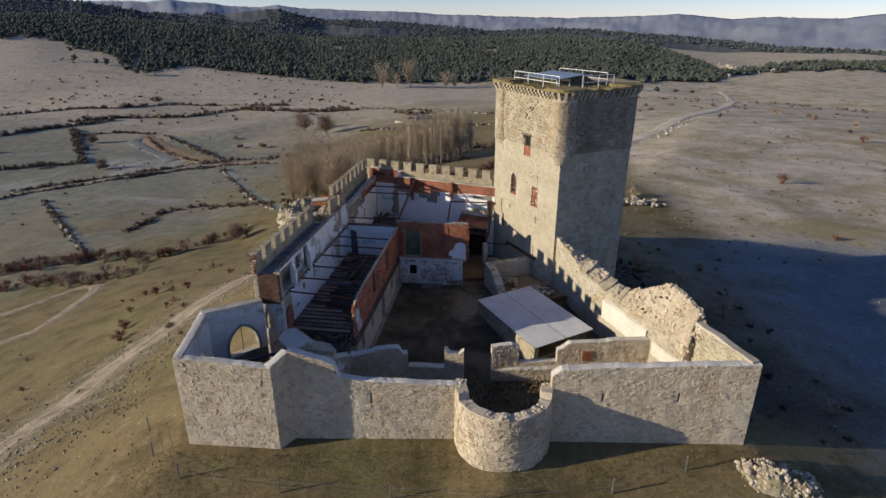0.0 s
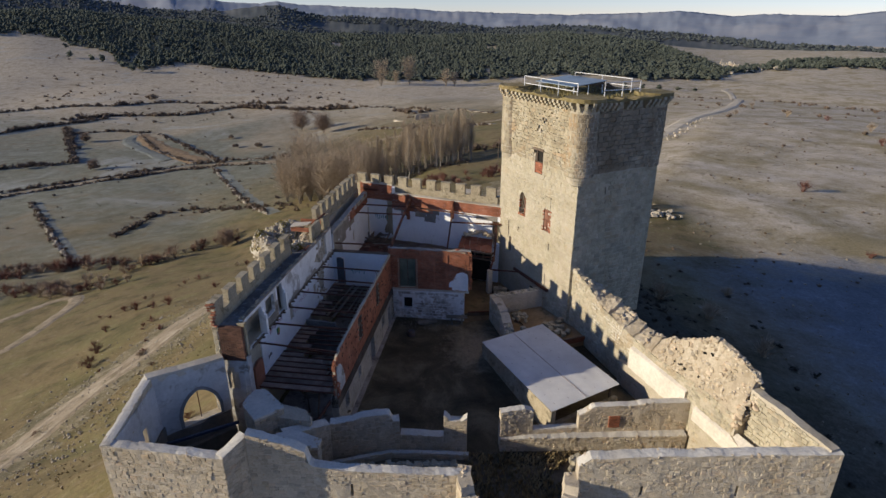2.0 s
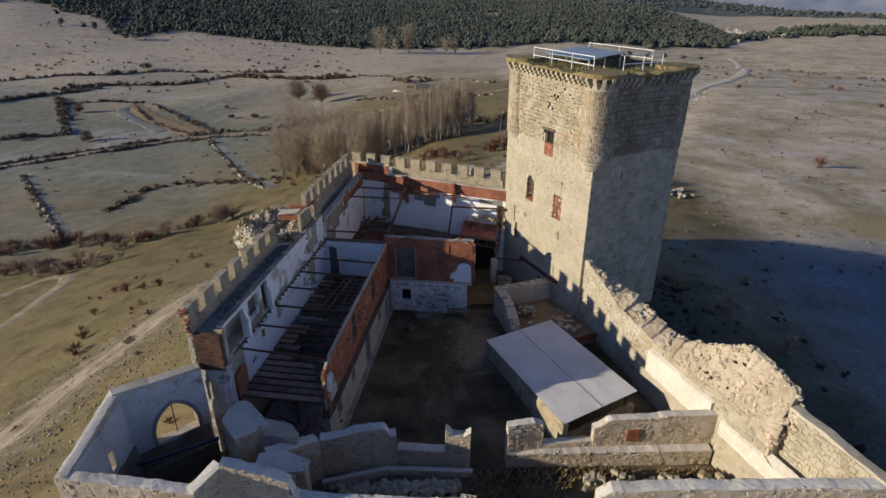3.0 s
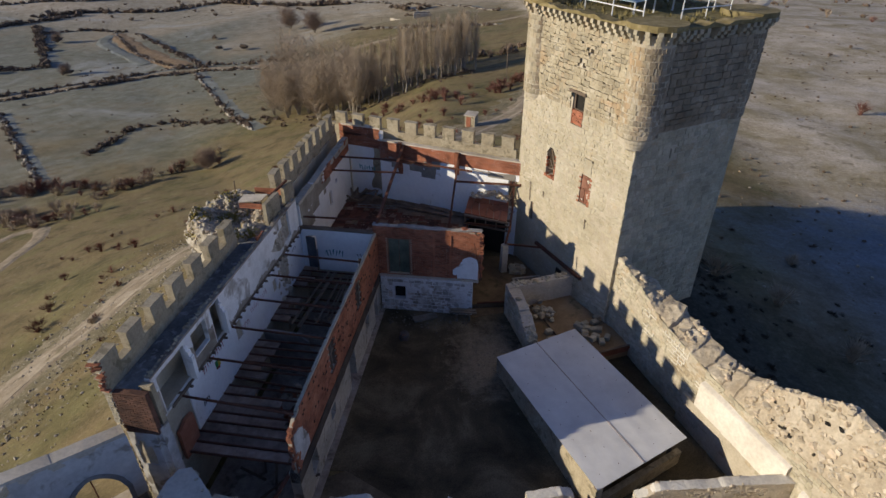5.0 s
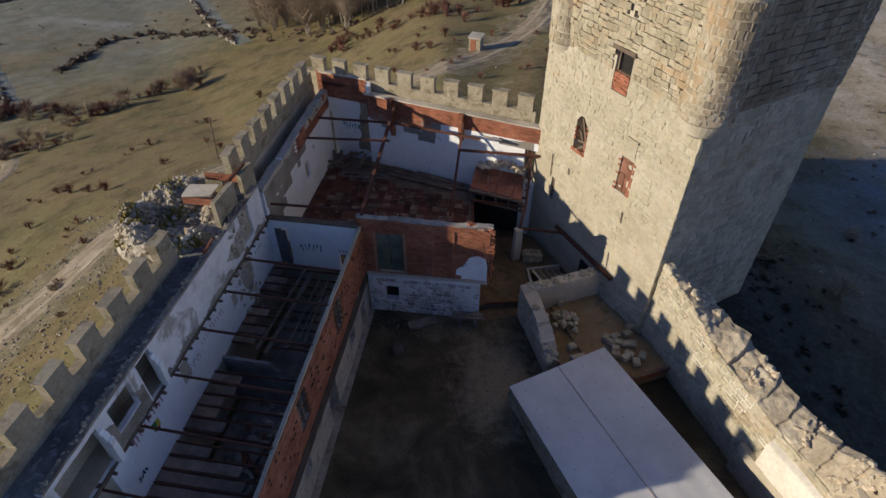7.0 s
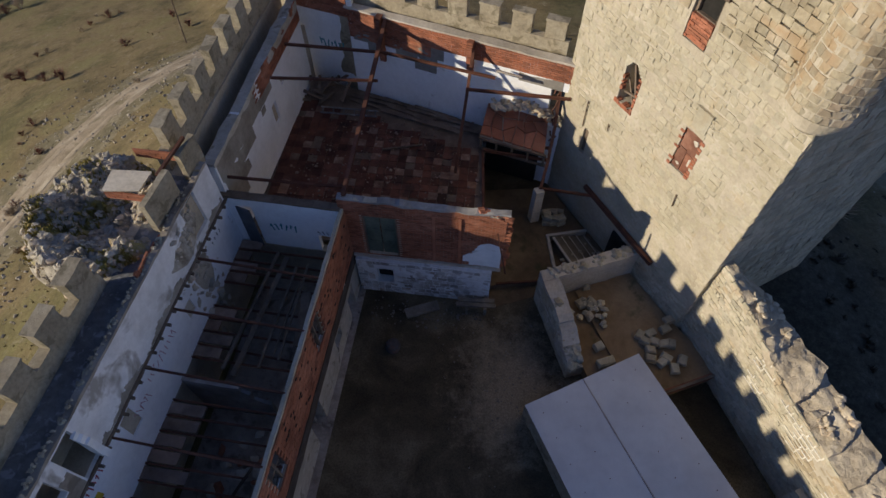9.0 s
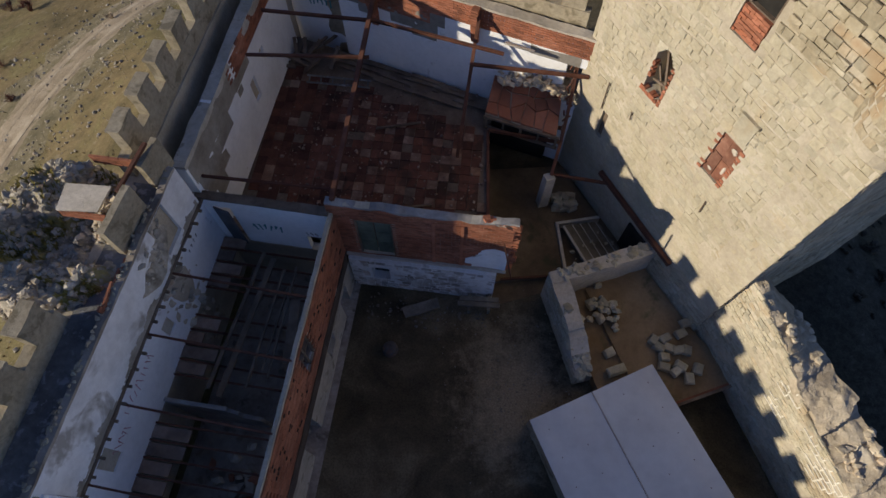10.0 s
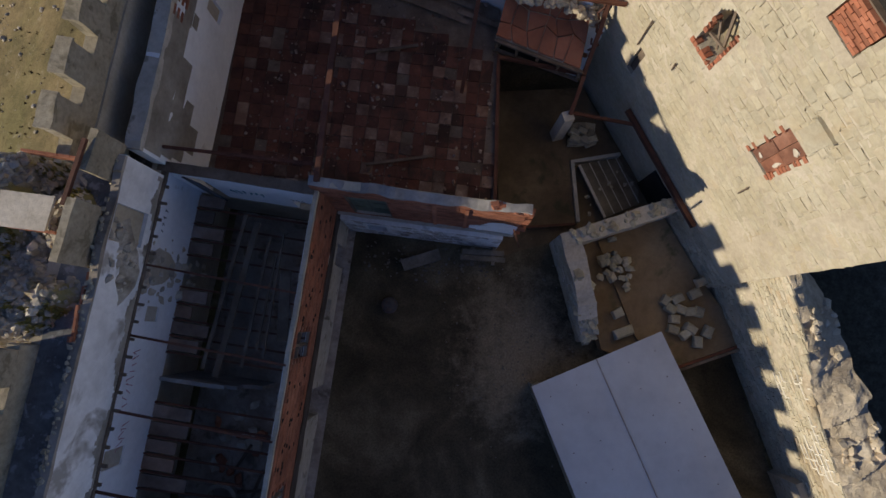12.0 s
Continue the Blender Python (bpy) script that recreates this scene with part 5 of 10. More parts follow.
def heap(a, rr):
    """Height of the collapsed top at a bearing and distance from its middle."""
    x, y = rr * math.cos(a), rr * math.sin(a)
    h = 6.75 + 1.0 * math.exp(-((rr - 1.7) / 0.95) ** 2) * (0.75 + 0.7 * nz(math.cos(a) * 1.5, math.sin(a) * 1.5, 2)) - 0.6 * max(0, math.cos(a)) * (rr / 2.4)
    return h + 0.22 * nz(x * 1.4, y * 1.4, 5) + 0.16 * nz(x * 3.1, y * 3.1, 9) + 0.08 * nz(x * 7, y * 7, 2) - 1.5 * max(0.0, rr - 2.15)


for k in range(1500):
    a, rr = r6.uniform(0, 6.283), 2.45 * math.sqrt(r6.uniform(0, 1))
    size = 0.04 + 0.13 * r6.random() ** 2.2
    rock(sp, (tc[0] + rr * math.cos(a), tc[1] + rr * math.sin(a), heap(a, rr) + size * r6.uniform(-0.3, 0.35)), size, 300 + k, 0.85, 0.6)
for k in range(620):
    a, z = r6.uniform(0, 6.283), r6.uniform(0.5, 6.9)
    rock(sp, (tc[0] + 2.25 * math.cos(a), tc[1] + 2.25 * math.sin(a), z), r6.uniform(0.08, 0.22), 1800 + k)
mass, n_a, n_r = Soup(), 72, 22
v = [(tc[0], tc[1], heap(0, 0))] + [(tc[0] + 2.5 * j / n_r * math.cos(6.2832 * i / n_a), tc[1] + 2.5 * j / n_r * math.sin(6.2832 * i / n_a), heap(6.2832 * i / n_a, 2.5 * j / n_r)) for j in range(1, n_r + 1) for i in range(n_a)]
f = [(0, 1 + i, 1 + (i + 1) % n_a) for i in range(n_a)]
for j in range(n_r - 1):
    o = 1 + j * n_a
    f += [(o + i, o + n_a + i, o + n_a + (i + 1) % n_a, o + (i + 1) % n_a) for i in range(n_a)]
mass.add(v, f)
part("rubble_core", mass, surface("crumbling_grey_mortar", (0.20, 0.17, 0.125), (0.46, 0.41, 0.33), (0.62, 0.575, 0.49), 1.5, 7, relief=0.09, spots=((0.30, 0.245, 0.08), 0.9, 0.55, 0.85), fine_amt=0.85), tur)
m_tur = surface("pale_turret_rubble", (0.36, 0.31, 0.24), (0.53, 0.475, 0.385), (0.66, 0.61, 0.52), 1.4, 6, vary=0.35, island=True, relief=0.06, spots=((0.20, 0.17, 0.07), 1.6, 0.60, 0.7))
tagged(part("rubble", sp, m_tur, tur), kind="stuff")
for k in range(1500):
    a, rr = r6.uniform(0, 6.283), 2.45 * math.sqrt(r6.uniform(0, 1))
    if nz(math.cos(a) * rr * 0.8, math.sin(a) * rr * 0.8, 1.0) < 0.02:
        continue
    x, y = tc[0] + rr * math.cos(a), tc[1] + rr * math.sin(a)
    b_ = r6.uniform(0, 6.28)
    h = heap(a, rr) - 0.02
    for j in range(3):
        dx, dy = 0.05 * math.cos(b_ + j), 0.05 * math.sin(b_ + j)
        sp2.add([(x - dx, y - dy, h), (x + dx, y + dy, h), (x + dy * 2, y - dx * 2, h + r6.uniform(0.08, 0.24))], [(0, 1, 2)])
tagged(part("weed_growth", sp2, surface("yellowed_weeds", (0.17, 0.135, 0.035), (0.29, 0.235, 0.065), (0.40, 0.335, 0.12), 2.0, 9, relief=0.05), tur), kind="stuff")
slab = Soup()
box(slab, (*wp(-0.45, 12.75), 7.95), (1.32, 0.72, 0.15), rz=-0.12, tilt=(0.05, -0.08, 0), jit=0.07)
part("concrete_slab", slab, m_cap, tur, "broken pale concrete slab")
for a_, b_, z0_, top_, h_ in ((wp(-1.05, 12.36), wp(0.3, 12.36), 7.55, 7.9, 0.1), (wp(0.9, 9.9), wp(0.75, 11.6), 6.4, lambda s: 7.4 - 0.2 * s, 0.12), (wp(0.5, 14.2), wp(-1.0, 14.2), 7.5, 7.9, 0.12)):
    sp = Soup()
    brick_courses(sp, a_, b_, z0_, top_, 0.3, h_)
    part("brick_remnant", sp, m_brick, tur, "remains of red brickwork")
for pts in (((0.55, 11.7), (0.62, 13.2), 6.9, 8.2), ((0.6, 13.9), (0.7, 14.9), 6.9, 8.1)):
    sp = Soup()
    wall_mesh(sp, wp(*pts[0]), wp(*pts[1]), 0.2, pts[2], pts[3], (), 0.3, 0.03)
    part("rendered_wall", sp, m_render, tur)
sp = Soup()
bar(sp, (*wp(0.5, 13.0), 8.1), (*wp(0.7, 14.6), 8.2), 0.1, 0.1)
part("rusty_beam", sp, m_rust, tur)

# ---------------------------------------------------------------- marks, remnants and crumbs in the wing
rm = np.random.default_rng(314)
m_graf_pink = surface("faded_pink_spray_paint", (0.42, 0.20, 0.22), (0.50, 0.25, 0.27), (0.58, 0.32, 0.34), 2, 8, relief=0.0)
m_graf_yellow = surface("yellow_paint", (0.50, 0.36, 0.04), (0.58, 0.43, 0.06), (0.64, 0.48, 0.08), 2, 8, relief=0.0)
m_graf_green = surface("green_paint", (0.04, 0.17, 0.06), (0.06, 0.22, 0.08), (0.08, 0.27, 0.10), 2, 8, relief=0.0)


def scrawl(a, b, s0, s1, z, h, count, material, label, width=0.035, lean=0.3):
    """Painted strokes on the left face of a wall line: a row of plain leaning bars."""
    sp = Soup()
    for k in range(count):
        s = s0 + (s1 - s0) * (k + 0.5) / count
        hh, dx = h * rm.uniform(0.45, 1.0), rm.uniform(-lean, lean) * h
        zc = z + rm.uniform(-0.15, 0.15) * h
        pts = [(s - dx / 2, zc - hh / 2), (s + dx / 2, zc + hh / 2), (s + dx / 2 + rm.uniform(-0.4, 0.6) * (s1 - s0) / count, zc + hh / 2 - rm.uniform(0.0, 0.5) * hh)]
        for (x0, z0_), (x1, z1_) in zip(pts, pts[1:]):
            d = Vector((x1 - x0, z1_ - z0_)).normalized() * width / 2
            v = []
            for o in (0.0, 0.006):
                for x, zz in ((x0 - d.y, z0_ + d.x), (x0 + d.y, z0_ - d.x), (x1 + d.y, z1_ - d.x), (x1 - d.y, z1_ + d.x)):
                    v.append((*along(a, b, x, 0.008 + o), zz))
            sp.add(v, [(0, 1, 2, 3), (7, 6, 5, 4), (0, 4, 5, 1), (1, 5, 6, 2), (2, 6, 7, 3), (3, 7, 4, 0)])
    return tagged(part("graffiti", sp, material), label, "graffiti", group="wall graffiti", kind="structure")


LW0, LW1 = wp(1.012, 15.0), wp(1.012, 0.0)     # room face of the west wall, seen from the room
scrawl(LW0, LW1, 9.8, 11.6, 4.78, 0.34, 11, m_graf_red, "red spray-painted scrawl on the white wall")
scrawl(LW0, LW1, 5.3, 7.2, 4.45, 0.40, 10, m_graf_pink, "faded pink scrawl on the white wall", 0.022)
scrawl(LW0, LW1, 7.4, 8.2, 4.2, 0.5, 6, m_graf_pink, "faded pink scrawl on the white wall", 0.022)
scrawl(LW0, LW1, 11.6, 12.1, 3.42, 0.26, 4, m_graf_dark, "black painted marks on the white wall", 0.06)
scrawl(LW0, LW1, 1.2, 2.0, 4.5, 0.2, 4, m_graf_dark, "black painted marks on the white wall", 0.02)
for (s0, s1, z0_, z1_), mat_ in (((10.35, 10.52, 4.08, 4.42), m_graf_yellow), ((10.52, 10.72, 4.12, 4.46), m_graf_green), ((10.42, 10.66, 3.98, 4.09), m_graf_red)):
    sp = Soup()
    face_box(sp, LW0, LW1, s0, s1, z0_, z1_, 0.004, 0.014, 0.02)
    tagged(part("painted_patch", sp, mat_), "small patch of bright paint on the white wall", "graffiti", group="wall graffiti", kind="structure")
scrawl(RB, RA, 1.75, 2.85, 3.68, 0.42, 6, m_graf, "teal spray-painted tag on the cross wall", 0.05)
scrawl(RB, RA, 0.5, 1.0, 3.6, 0.25, 3, m_graf_dark, "faint dark tag on the cross wall", 0.025)
scrawl((-4.5, 56.1), (-7.55, 57.3), 0.5, 1.9, 4.4, 0.42, 7, m_graf, "teal spray-painted tag on the north wall", 0.06)

# broken edges of the hollow-brick wall
for k in range(34):
    z = 2.5 + 0.17 * (k % 14)
    s = ln_e - 0.08 + rm.uniform(-0.12, 0.1)
    if z > 4.55:
        continue
    sp = Soup()
    face_box(sp, BB, BA, s - 0.2, s + rm.uniform(0.0, 0.12), z, z + 0.15, -0.22 + 0.08 * (k // 14), -0.12 + 0.08 * (k // 14), 0.012)
    part("broken_brick", sp, m_brick_p, winge)
sp = Soup()
wall_mesh(sp, along(BB, BA, 12.6, 0.012), along(BB, BA, 13.85, 0.012), 0.04, 2.6, lerp_fn([(0, 3.2), (0.4, 4.1), (1.25, 4.5)]), (), 0.12, 0.02, ragged=0.2, seed=5)
part("plaster_patch", sp, m_flake, winge, "remaining patch of white plaster")

# infill strips of the lost floor between the joists
m_infill = surface("dusty_floor_infill", (0.16, 0.113, 0.088), (0.30, 0.222, 0.178), (0.44, 0.345, 0.285), 1.3, 5, relief=0.02, vary=0.3)
for k in range(26):
    b = 1.46 + k * 0.52
    if k in (7, 13, 14, 15, 20, 21):
        continue
    reach = (5.0 if k < 3 else 4.2 if k < 6 else 2.3) + rm.uniform(-0.35, 0.35)
    if k > 16:
        reach -= 0.35
    sp = Soup()
    wall_mesh(sp, wp(1.0, b + 0.19), wp(reach - 0.1, b + 0.19), 0.38, 2.55, 2.61, (), 0.4, 0.01)
    tagged(part("floor_infill", sp, m_infill), "dusty strip of floor infill between two joists", "floor strip", group="floor infill strips")

# crumbs on the yard
m_grit = surface("dirty_mortar_crumbs", (0.13, 0.11, 0.09), (0.19, 0.165, 0.135), (0.27, 0.24, 0.20), 1, 6, relief=0.0)
sp = Soup()
for k in range(240):
    x, y = 2.6 + rm.normal(0, 1.6), 41.2 + rm.normal(0, 1.7)
    rock(sp, (x, y, 0.02), rm.uniform(0.02, 0.05), 12000 + k)
for k in range(90):
    x, y = rm.uniform(-3.2, 1.5), 44.6 + rm.normal(0, 0.35)
    rock(sp, (x, y - 0.12 * (x + 3), 0.02), rm.uniform(0.03, 0.08), 12600 + k)
tagged(part("yard_crumbs", sp, m_grit), "pale crumbs of stone and mortar trodden into the yard", "gravel", kind="stuff")


# ---------------------------------------------------------------- north block
nb = thing("wall_north_block", "red brick upper wall over a whitewashed stone base", "wall", kind="structure")
SA, SB = (1.65, 44.9), (-3.75, 45.56)
sp = Soup()
wall_mesh(sp, SA, SB, 0.4, -0.05, 2.3, [(3.96, 4.64, 0.8, 1.75)], 0.35, 0.02)
part("stone_base", sp, surface("white_lime_joints", (0.60, 0.595, 0.585), (0.74, 0.735, 0.73), (0.80, 0.80, 0.795), 0.8, 6, relief=0.02, spots=((0.34, 0.30, 0.26), 1.3, 0.58, 0.7)), nb)
m_white_stone = surface("thin_whitewash_over_stone", (0.29, 0.265, 0.25), (0.50, 0.49, 0.48), (0.68, 0.68, 0.675), 1.1, 5, vary=0.34, island=True, relief=0.03, spots=((0.25, 0.20, 0.165), 0.9, 0.55, 0.75), fine_amt=0.5)
lay_stones(nb, masonry(SA, SB, 0.0, 2.25, (0.17, 0.27), (0.22, 0.46), seed=51, proud=(-0.004, 0.014), gap=0.026, wander=0.02, skip=lambda a, b, c, d: b > 3.9 and a < 4.7 and d > 0.75 and c < 1.8), joined=m_white_stone)
NA_, NB_ = (2.0, 45.1), (-4.05, 45.85)
rt1 = np.random.default_rng(616)
ln_n = dist2(NA_, NB_)
top_n = lerp_fn([(0, 5.25), (0.2, 5.5), (1.0, 5.62), (6.1, 5.68)])
H_N = [(3.98, 5.28, 2.5, 4.88)]
sp = Soup()
wall_mesh(sp, NA_, NB_, 0.25, 2.3, top_n, H_N, 0.3, 0.02, ragged=0.03)
part("brick_core", sp, m_mortar, nb)
sp = Soup()
brick_courses(sp, NA_, NB_, 2.42, lambda s: top_n(s) - 0.03, 0.25, 0.068, H_N, 6, 0.02)
tagged(part("brick_face", sp, m_brick, nb), kind="stuff")
sp = Soup()
wall_mesh(sp, along(NA_, NB_, -0.1, 0.03), along(NA_, NB_, ln_n, 0.03), 0.27, 5.60, 5.68, (), 0.15, 0.09, ragged=0.10)
part("coping", sp, m_dirty_wall, nb)
sp = Soup()
for b_ in ((2.55, 2.66, 2.45, 5.3), (1.6, 1.7, 2.45, 5.3)):
    face_box(sp, NA_, NB_, *b_, 0.0, 0.06, 0.01)
part("brick_pilaster", sp, m_brick, nb)
sp = Soup()
wall_mesh(sp, along(NA_, NB_, 0.05, 0.05), along(NA_, NB_, 1.5, 0.05), 0.03, 2.46, lerp_fn([(0, 3.75), (0.5, 3.95), (0.9, 3.8), (1.15, 3.3), (1.45, 3.0)]), [(1.2, 1.45, 2.46, 2.7)], 0.09, 0.05, ragged=0.14, seed=3)
part("plaster_patch", sp, m_plaster, nb, "remaining patch of white plaster")
sp = Soup()
wall_mesh(sp, along(NA_, NB_, 0, 0.12), along(NA_, NB_, ln_n, 0.12), 0.25, 2.28, 2.42, (), 0.3, 0.03)
part("stone_ledge", sp, m_cap, nb)
for k in range(30):
    sp = Soup()
    zz = 2.6 + 0.1 * k
    if zz < 5.5:
        block(sp, (*along(NA_, NB_, -0.02 + float(rt1.uniform(-0.1, 0.06)), -0.12 + float(rt1.uniform(-0.06, 0.06))), zz), (float(rt1.uniform(0.18, 0.3)), 0.22, 0.09), float(rt1.uniform(-0.3, 0.1)))
        part("broken_brick", sp, m_brick_p, nb)
for k in range(16):
    sp = Soup()
    block(sp, (*along(NA_, NB_, 0.05 + 0.06 * k + float(rt1.uniform(-0.02, 0.02)), -0.1 + float(rt1.uniform(-0.06, 0.06))), 5.52 + 0.012 * k + float(rt1.uniform(-0.03, 0.06))), (0.22, 0.12, 0.08), float(rt1.uniform(-0.5, 0.5)), (0.2 * float(rt1.uniform(-1, 1)), 0, 0))
    part("loose_brick", sp, m_brick_p, nb)
w4 = tagged(new("window_4"), "peeling green double-leaf window in the brick wall", "window", kind="structure")
for s0, s1 in ((4.02, 4.62), (4.66, 5.24)):
    sp = Soup()
    face_box(sp, NA_, NB_, s0, s1, 2.55, 4.82, -0.12, -0.07)
    pn = part("shutter", sp, m_green, w4)
    for z0_, z1_ in ((2.65, 3.3), (3.4, 4.05), (4.15, 4.72)):
        sp = Soup()
        face_box(sp, NA_, NB_, s0 + 0.1, s1 - 0.1, z0_, z1_, -0.072, -0.05)
        part("panel", sp, m_green, pn)
sp = Soup()
for b_ in ((3.98, 4.05, 2.5, 4.88), (5.21, 5.28, 2.5, 4.88), (3.98, 5.28, 4.81, 4.88)):
    face_box(sp, NA_, NB_, *b_, -0.14, 0.01)
part("window_frame", sp, m_wood, w4)
sp = Soup()
face_box(sp, SA, SB, 3.96, 4.64, 0.8, 1.75, -0.38, -0.34)
tagged(part("window_5", sp, m_dark), "small dark unglazed window in the stone base", "window", kind="structure")

m_dirt = surface("dark_debris", (0.05, 0.042, 0.034), (0.085, 0.072, 0.06), (0.14, 0.12, 0.10), 1, 6, vary=0.3, island=True, relief=0.02)
rt0 = np.random.default_rng(515)
# west wall of the upper north room: brick band over plaster
NW0, NW1 = wp(1.06, 14.9), wp(1.06, 24.6)
nw = thing("wall_north_room_west", "white plastered wall under a band of red brick", "wall", kind="structure")
sp = Soup()
wall_mesh(sp, wp(0.69, 14.9), wp(0.69, 24.6), 0.37, -0.1, lambda s: 6.62 + 0.03 * s, [(6.4, 6.75, 4.9, 5.2), (5.0, 5.5, 3.9, 4.9)], 0.4, 0.02, ragged=0.05)
part("wall_core", sp, m_plaster, nw)
sp = Soup()
brick_courses(sp, NW1, NW0, 5.95, lambda s: 6.66 + 0.03 * (9.7 - s) - (0.9 if s > 5.6 + 0.3 * math.sin(s * 9) else 0), 0.3, 0.11, (), 8, 0.02)
tagged(part("brick_face", sp, m_brick, nw), kind="stuff")

sp = Soup()
for s0, s1, z0_, z1_ in ((5.7, 9.6, 5.6, 6.5), (6.6, 9.5, 5.0, 5.6), (7.6, 9.4, 4.4, 5.0), (8.2, 9.0, 3.8, 4.4), (4.2, 5.7, 5.55, 5.95), (5.2, 5.6, 5.2, 5.55)):
    wall_mesh(sp, along(NW1, NW0, s0, 0.014), along(NW1, NW0, s1, 0.014), 0.022, z0_, z1_ + 0.03, (), 0.1, 0.015, ragged=0.22 if z0_ < 5.5 else 0.05, seed=s0)
part("bare_patch", sp, surface("bare_tan_undercoat", (0.22, 0.19, 0.15), (0.32, 0.285, 0.235), (0.42, 0.385, 0.325), 1.0, 6, relief=0.02), nw, "tan bare patches where plaster fell")
sp = Soup()
wall_mesh(sp, wp(0.67, 14.9), wp(0.67, 24.6), 0.42, 6.5, lambda s: 6.66 + 0.03 * s, (), 0.2, 0.05, ragged=0.08, seed=3)
part("wall_top", sp, m_base, nw)
# dark floor laid in to carry the deep shade of the gap
sp = Soup()
prism(sp, [wp(0.03, 14.7), wp(0.7, 14.7), wp(0.7, 25.2), wp(0.03, 25.2)], 5.1, 5.26)
tagged(part("gap_floor", sp, m_dirt), "dark earth in the roofless gap, darkened for its deep shade", "ground", kind="structure")
# debris in the roofless gap behind the parapet
sp = Soup()
for k in range(190):
    a_, b_ = rt0.uniform(0.1, 0.65), rt0.uniform(14.7, 24.8)
    rock(sp, (*wp(a_, b_), 5.25 + 0.12 * rt0.random()), rt0.uniform(0.07, 0.22), 15000 + k)
tagged(part("gap_debris", sp, m_dirt), "dark earth and broken stone in the roofless gap", "debris", kind="stuff")
# north wall: plaster below, brick above, in two bays
n0, n1, n2, n3 = (4.9, 51.6), (-4.5, 55.5), (-4.5, 56.1), (-7.55, 57.3)
nn = thing("wall_north", "inner north wall, white plaster below and red brick above", "wall", kind="structure")
sp = Soup()
wall_mesh(sp, n0, n1, 0.3, -0.05, 6.92, [(0.0, 0.75, 3.6, 5.6)], 0.4, 0.015, ragged=0.03)
wall_mesh(sp, n2, n3, 0.3, -0.05, 7.5, (), 0.4, 0.015, ragged=0.03)
wall_mesh(sp, n1, n2, 0.25, -0.05, 7.45, (), 0.4, 0.015)
part("wall_core", sp, m_plaster, nn)
sp = Soup()
brick_courses(sp, n0, n1, 6.05, 6.95, 0.3, 0.1, (), 9, 0.02)
brick_courses(sp, n2, n3, 6.05, 7.55, 0.3, 0.1, (), 10, 0.02)
brick_courses(sp, n1, n2, 6.05, 7.5, 0.3, 0.1, (), 12, 0.02)
brick_courses(sp, along(n0, n1, 6.2), n1, 5.55, 6.04, 0.3, 0.1, (), 13, 0.015)
tagged(part("brick_face", sp, m_brick, nn), kind="stuff")
m_grey_pl = surface("bare_cement_patch", (0.20, 0.18, 0.155), (0.28, 0.255, 0.22), (0.36, 0.33, 0.29), 1.0, 6, relief=0.015)
sp = Soup()
for s0, s1, z0_, z1_ in ((5.6, 8.4, 5.5, 6.1), (5.9, 7.9, 5.1, 5.55), (5.95, 7.0, 4.75, 5.15), (8.7, 10.0, 5.45, 6.0), (8.7, 9.3, 5.1, 5.5), (0.3, 2.2, 5.6, 6.02)):
    wall_mesh(sp, along(n0, n1, s0, 0.012), along(n0, n1, s1, 0.012), 0.02, z0_, z1_, (), 0.12, 0.02, ragged=0.12, seed=s0)
part("cement_patch", sp, m_grey_pl, nn, "grey bare patches where plaster fell")
sp = Soup()
wall_mesh(sp, along(n0, n1, -0.1, 0.06), along(n0, n1, 10.3, 0.06), 0.42, 6.92, 7.0, (), 0.3, 0.04, ragged=0.03)
wall_mesh(sp, along(n2, n3, 0.0, 0.06), along(n2, n3, 3.1, 0.06), 0.42, 7.5, 7.58, (), 0.3, 0.04, ragged=0.03)
part("coping", sp, m_cap, nn)

for s_, z_lo, deep in ((8.55, 4.75, 0.42), (4.34, 5.4, 0.40)):
    sp = Soup()
    k = 0
    zz = z_lo
    while zz < 6.98:
        d_ = deep * (0.35 + 0.65 * min(1.0, (zz - z_lo) / 1.2)) * (1.0 - 0.5 * max(0.0, zz - 6.5)) + float(rt0.uniform(-0.03, 0.03))
        face_box(sp, n0, n1, s_ - 0.13 + float(rt0.uniform(-0.012, 0.012)), s_ + 0.13, zz, zz + 0.088, -0.02, d_)
        zz += 0.1
    part("brick_fin", sp, m_brick, nn, "broken brick pier that carried a roof beam")
pn0, pn1 = (-8.2, 58.0), (4.75, 52.6)
npar = thing("wall_north_outer", "pale rendered crenellated north curtain wall", "wall", kind="structure")
sp = Soup()
wall_mesh(sp, pn0, pn1, 0.34, -4, 7.5, (), 0.6, 0.02)
part("curtain", sp, m_render, npar)
merlon_row(npar, along(pn0, pn1, 0.6), pn1, 0.32, 7.5, 8.3, 1.38, 0.82)

# upper floor of the north room: boards and loose tiles
upper = thing("floor_upper", "patchy terracotta and pale tiled upper floor", "floor", kind="structure")
F_POLY = [(1.35, 45.6), (1.55, 52.9), (-4.4, 55.4), (-7.3, 56.6), wp(1.08, 15.0), (-4.2, 46.2)]
sp = Soup()
prism(sp, F_POLY, 2.4, 2.58)
part("floor_slab", sp, m_wood, upper)


def in_poly(x, y, poly):
    c = False
    for (x0, y0), (x1, y1) in zip(poly, poly[1:] + poly[:1]):
        if (y0 > y) != (y1 > y) and x < (x1 - x0) * (y - y0) / (y1 - y0) + x0:
            c = not c
    return c


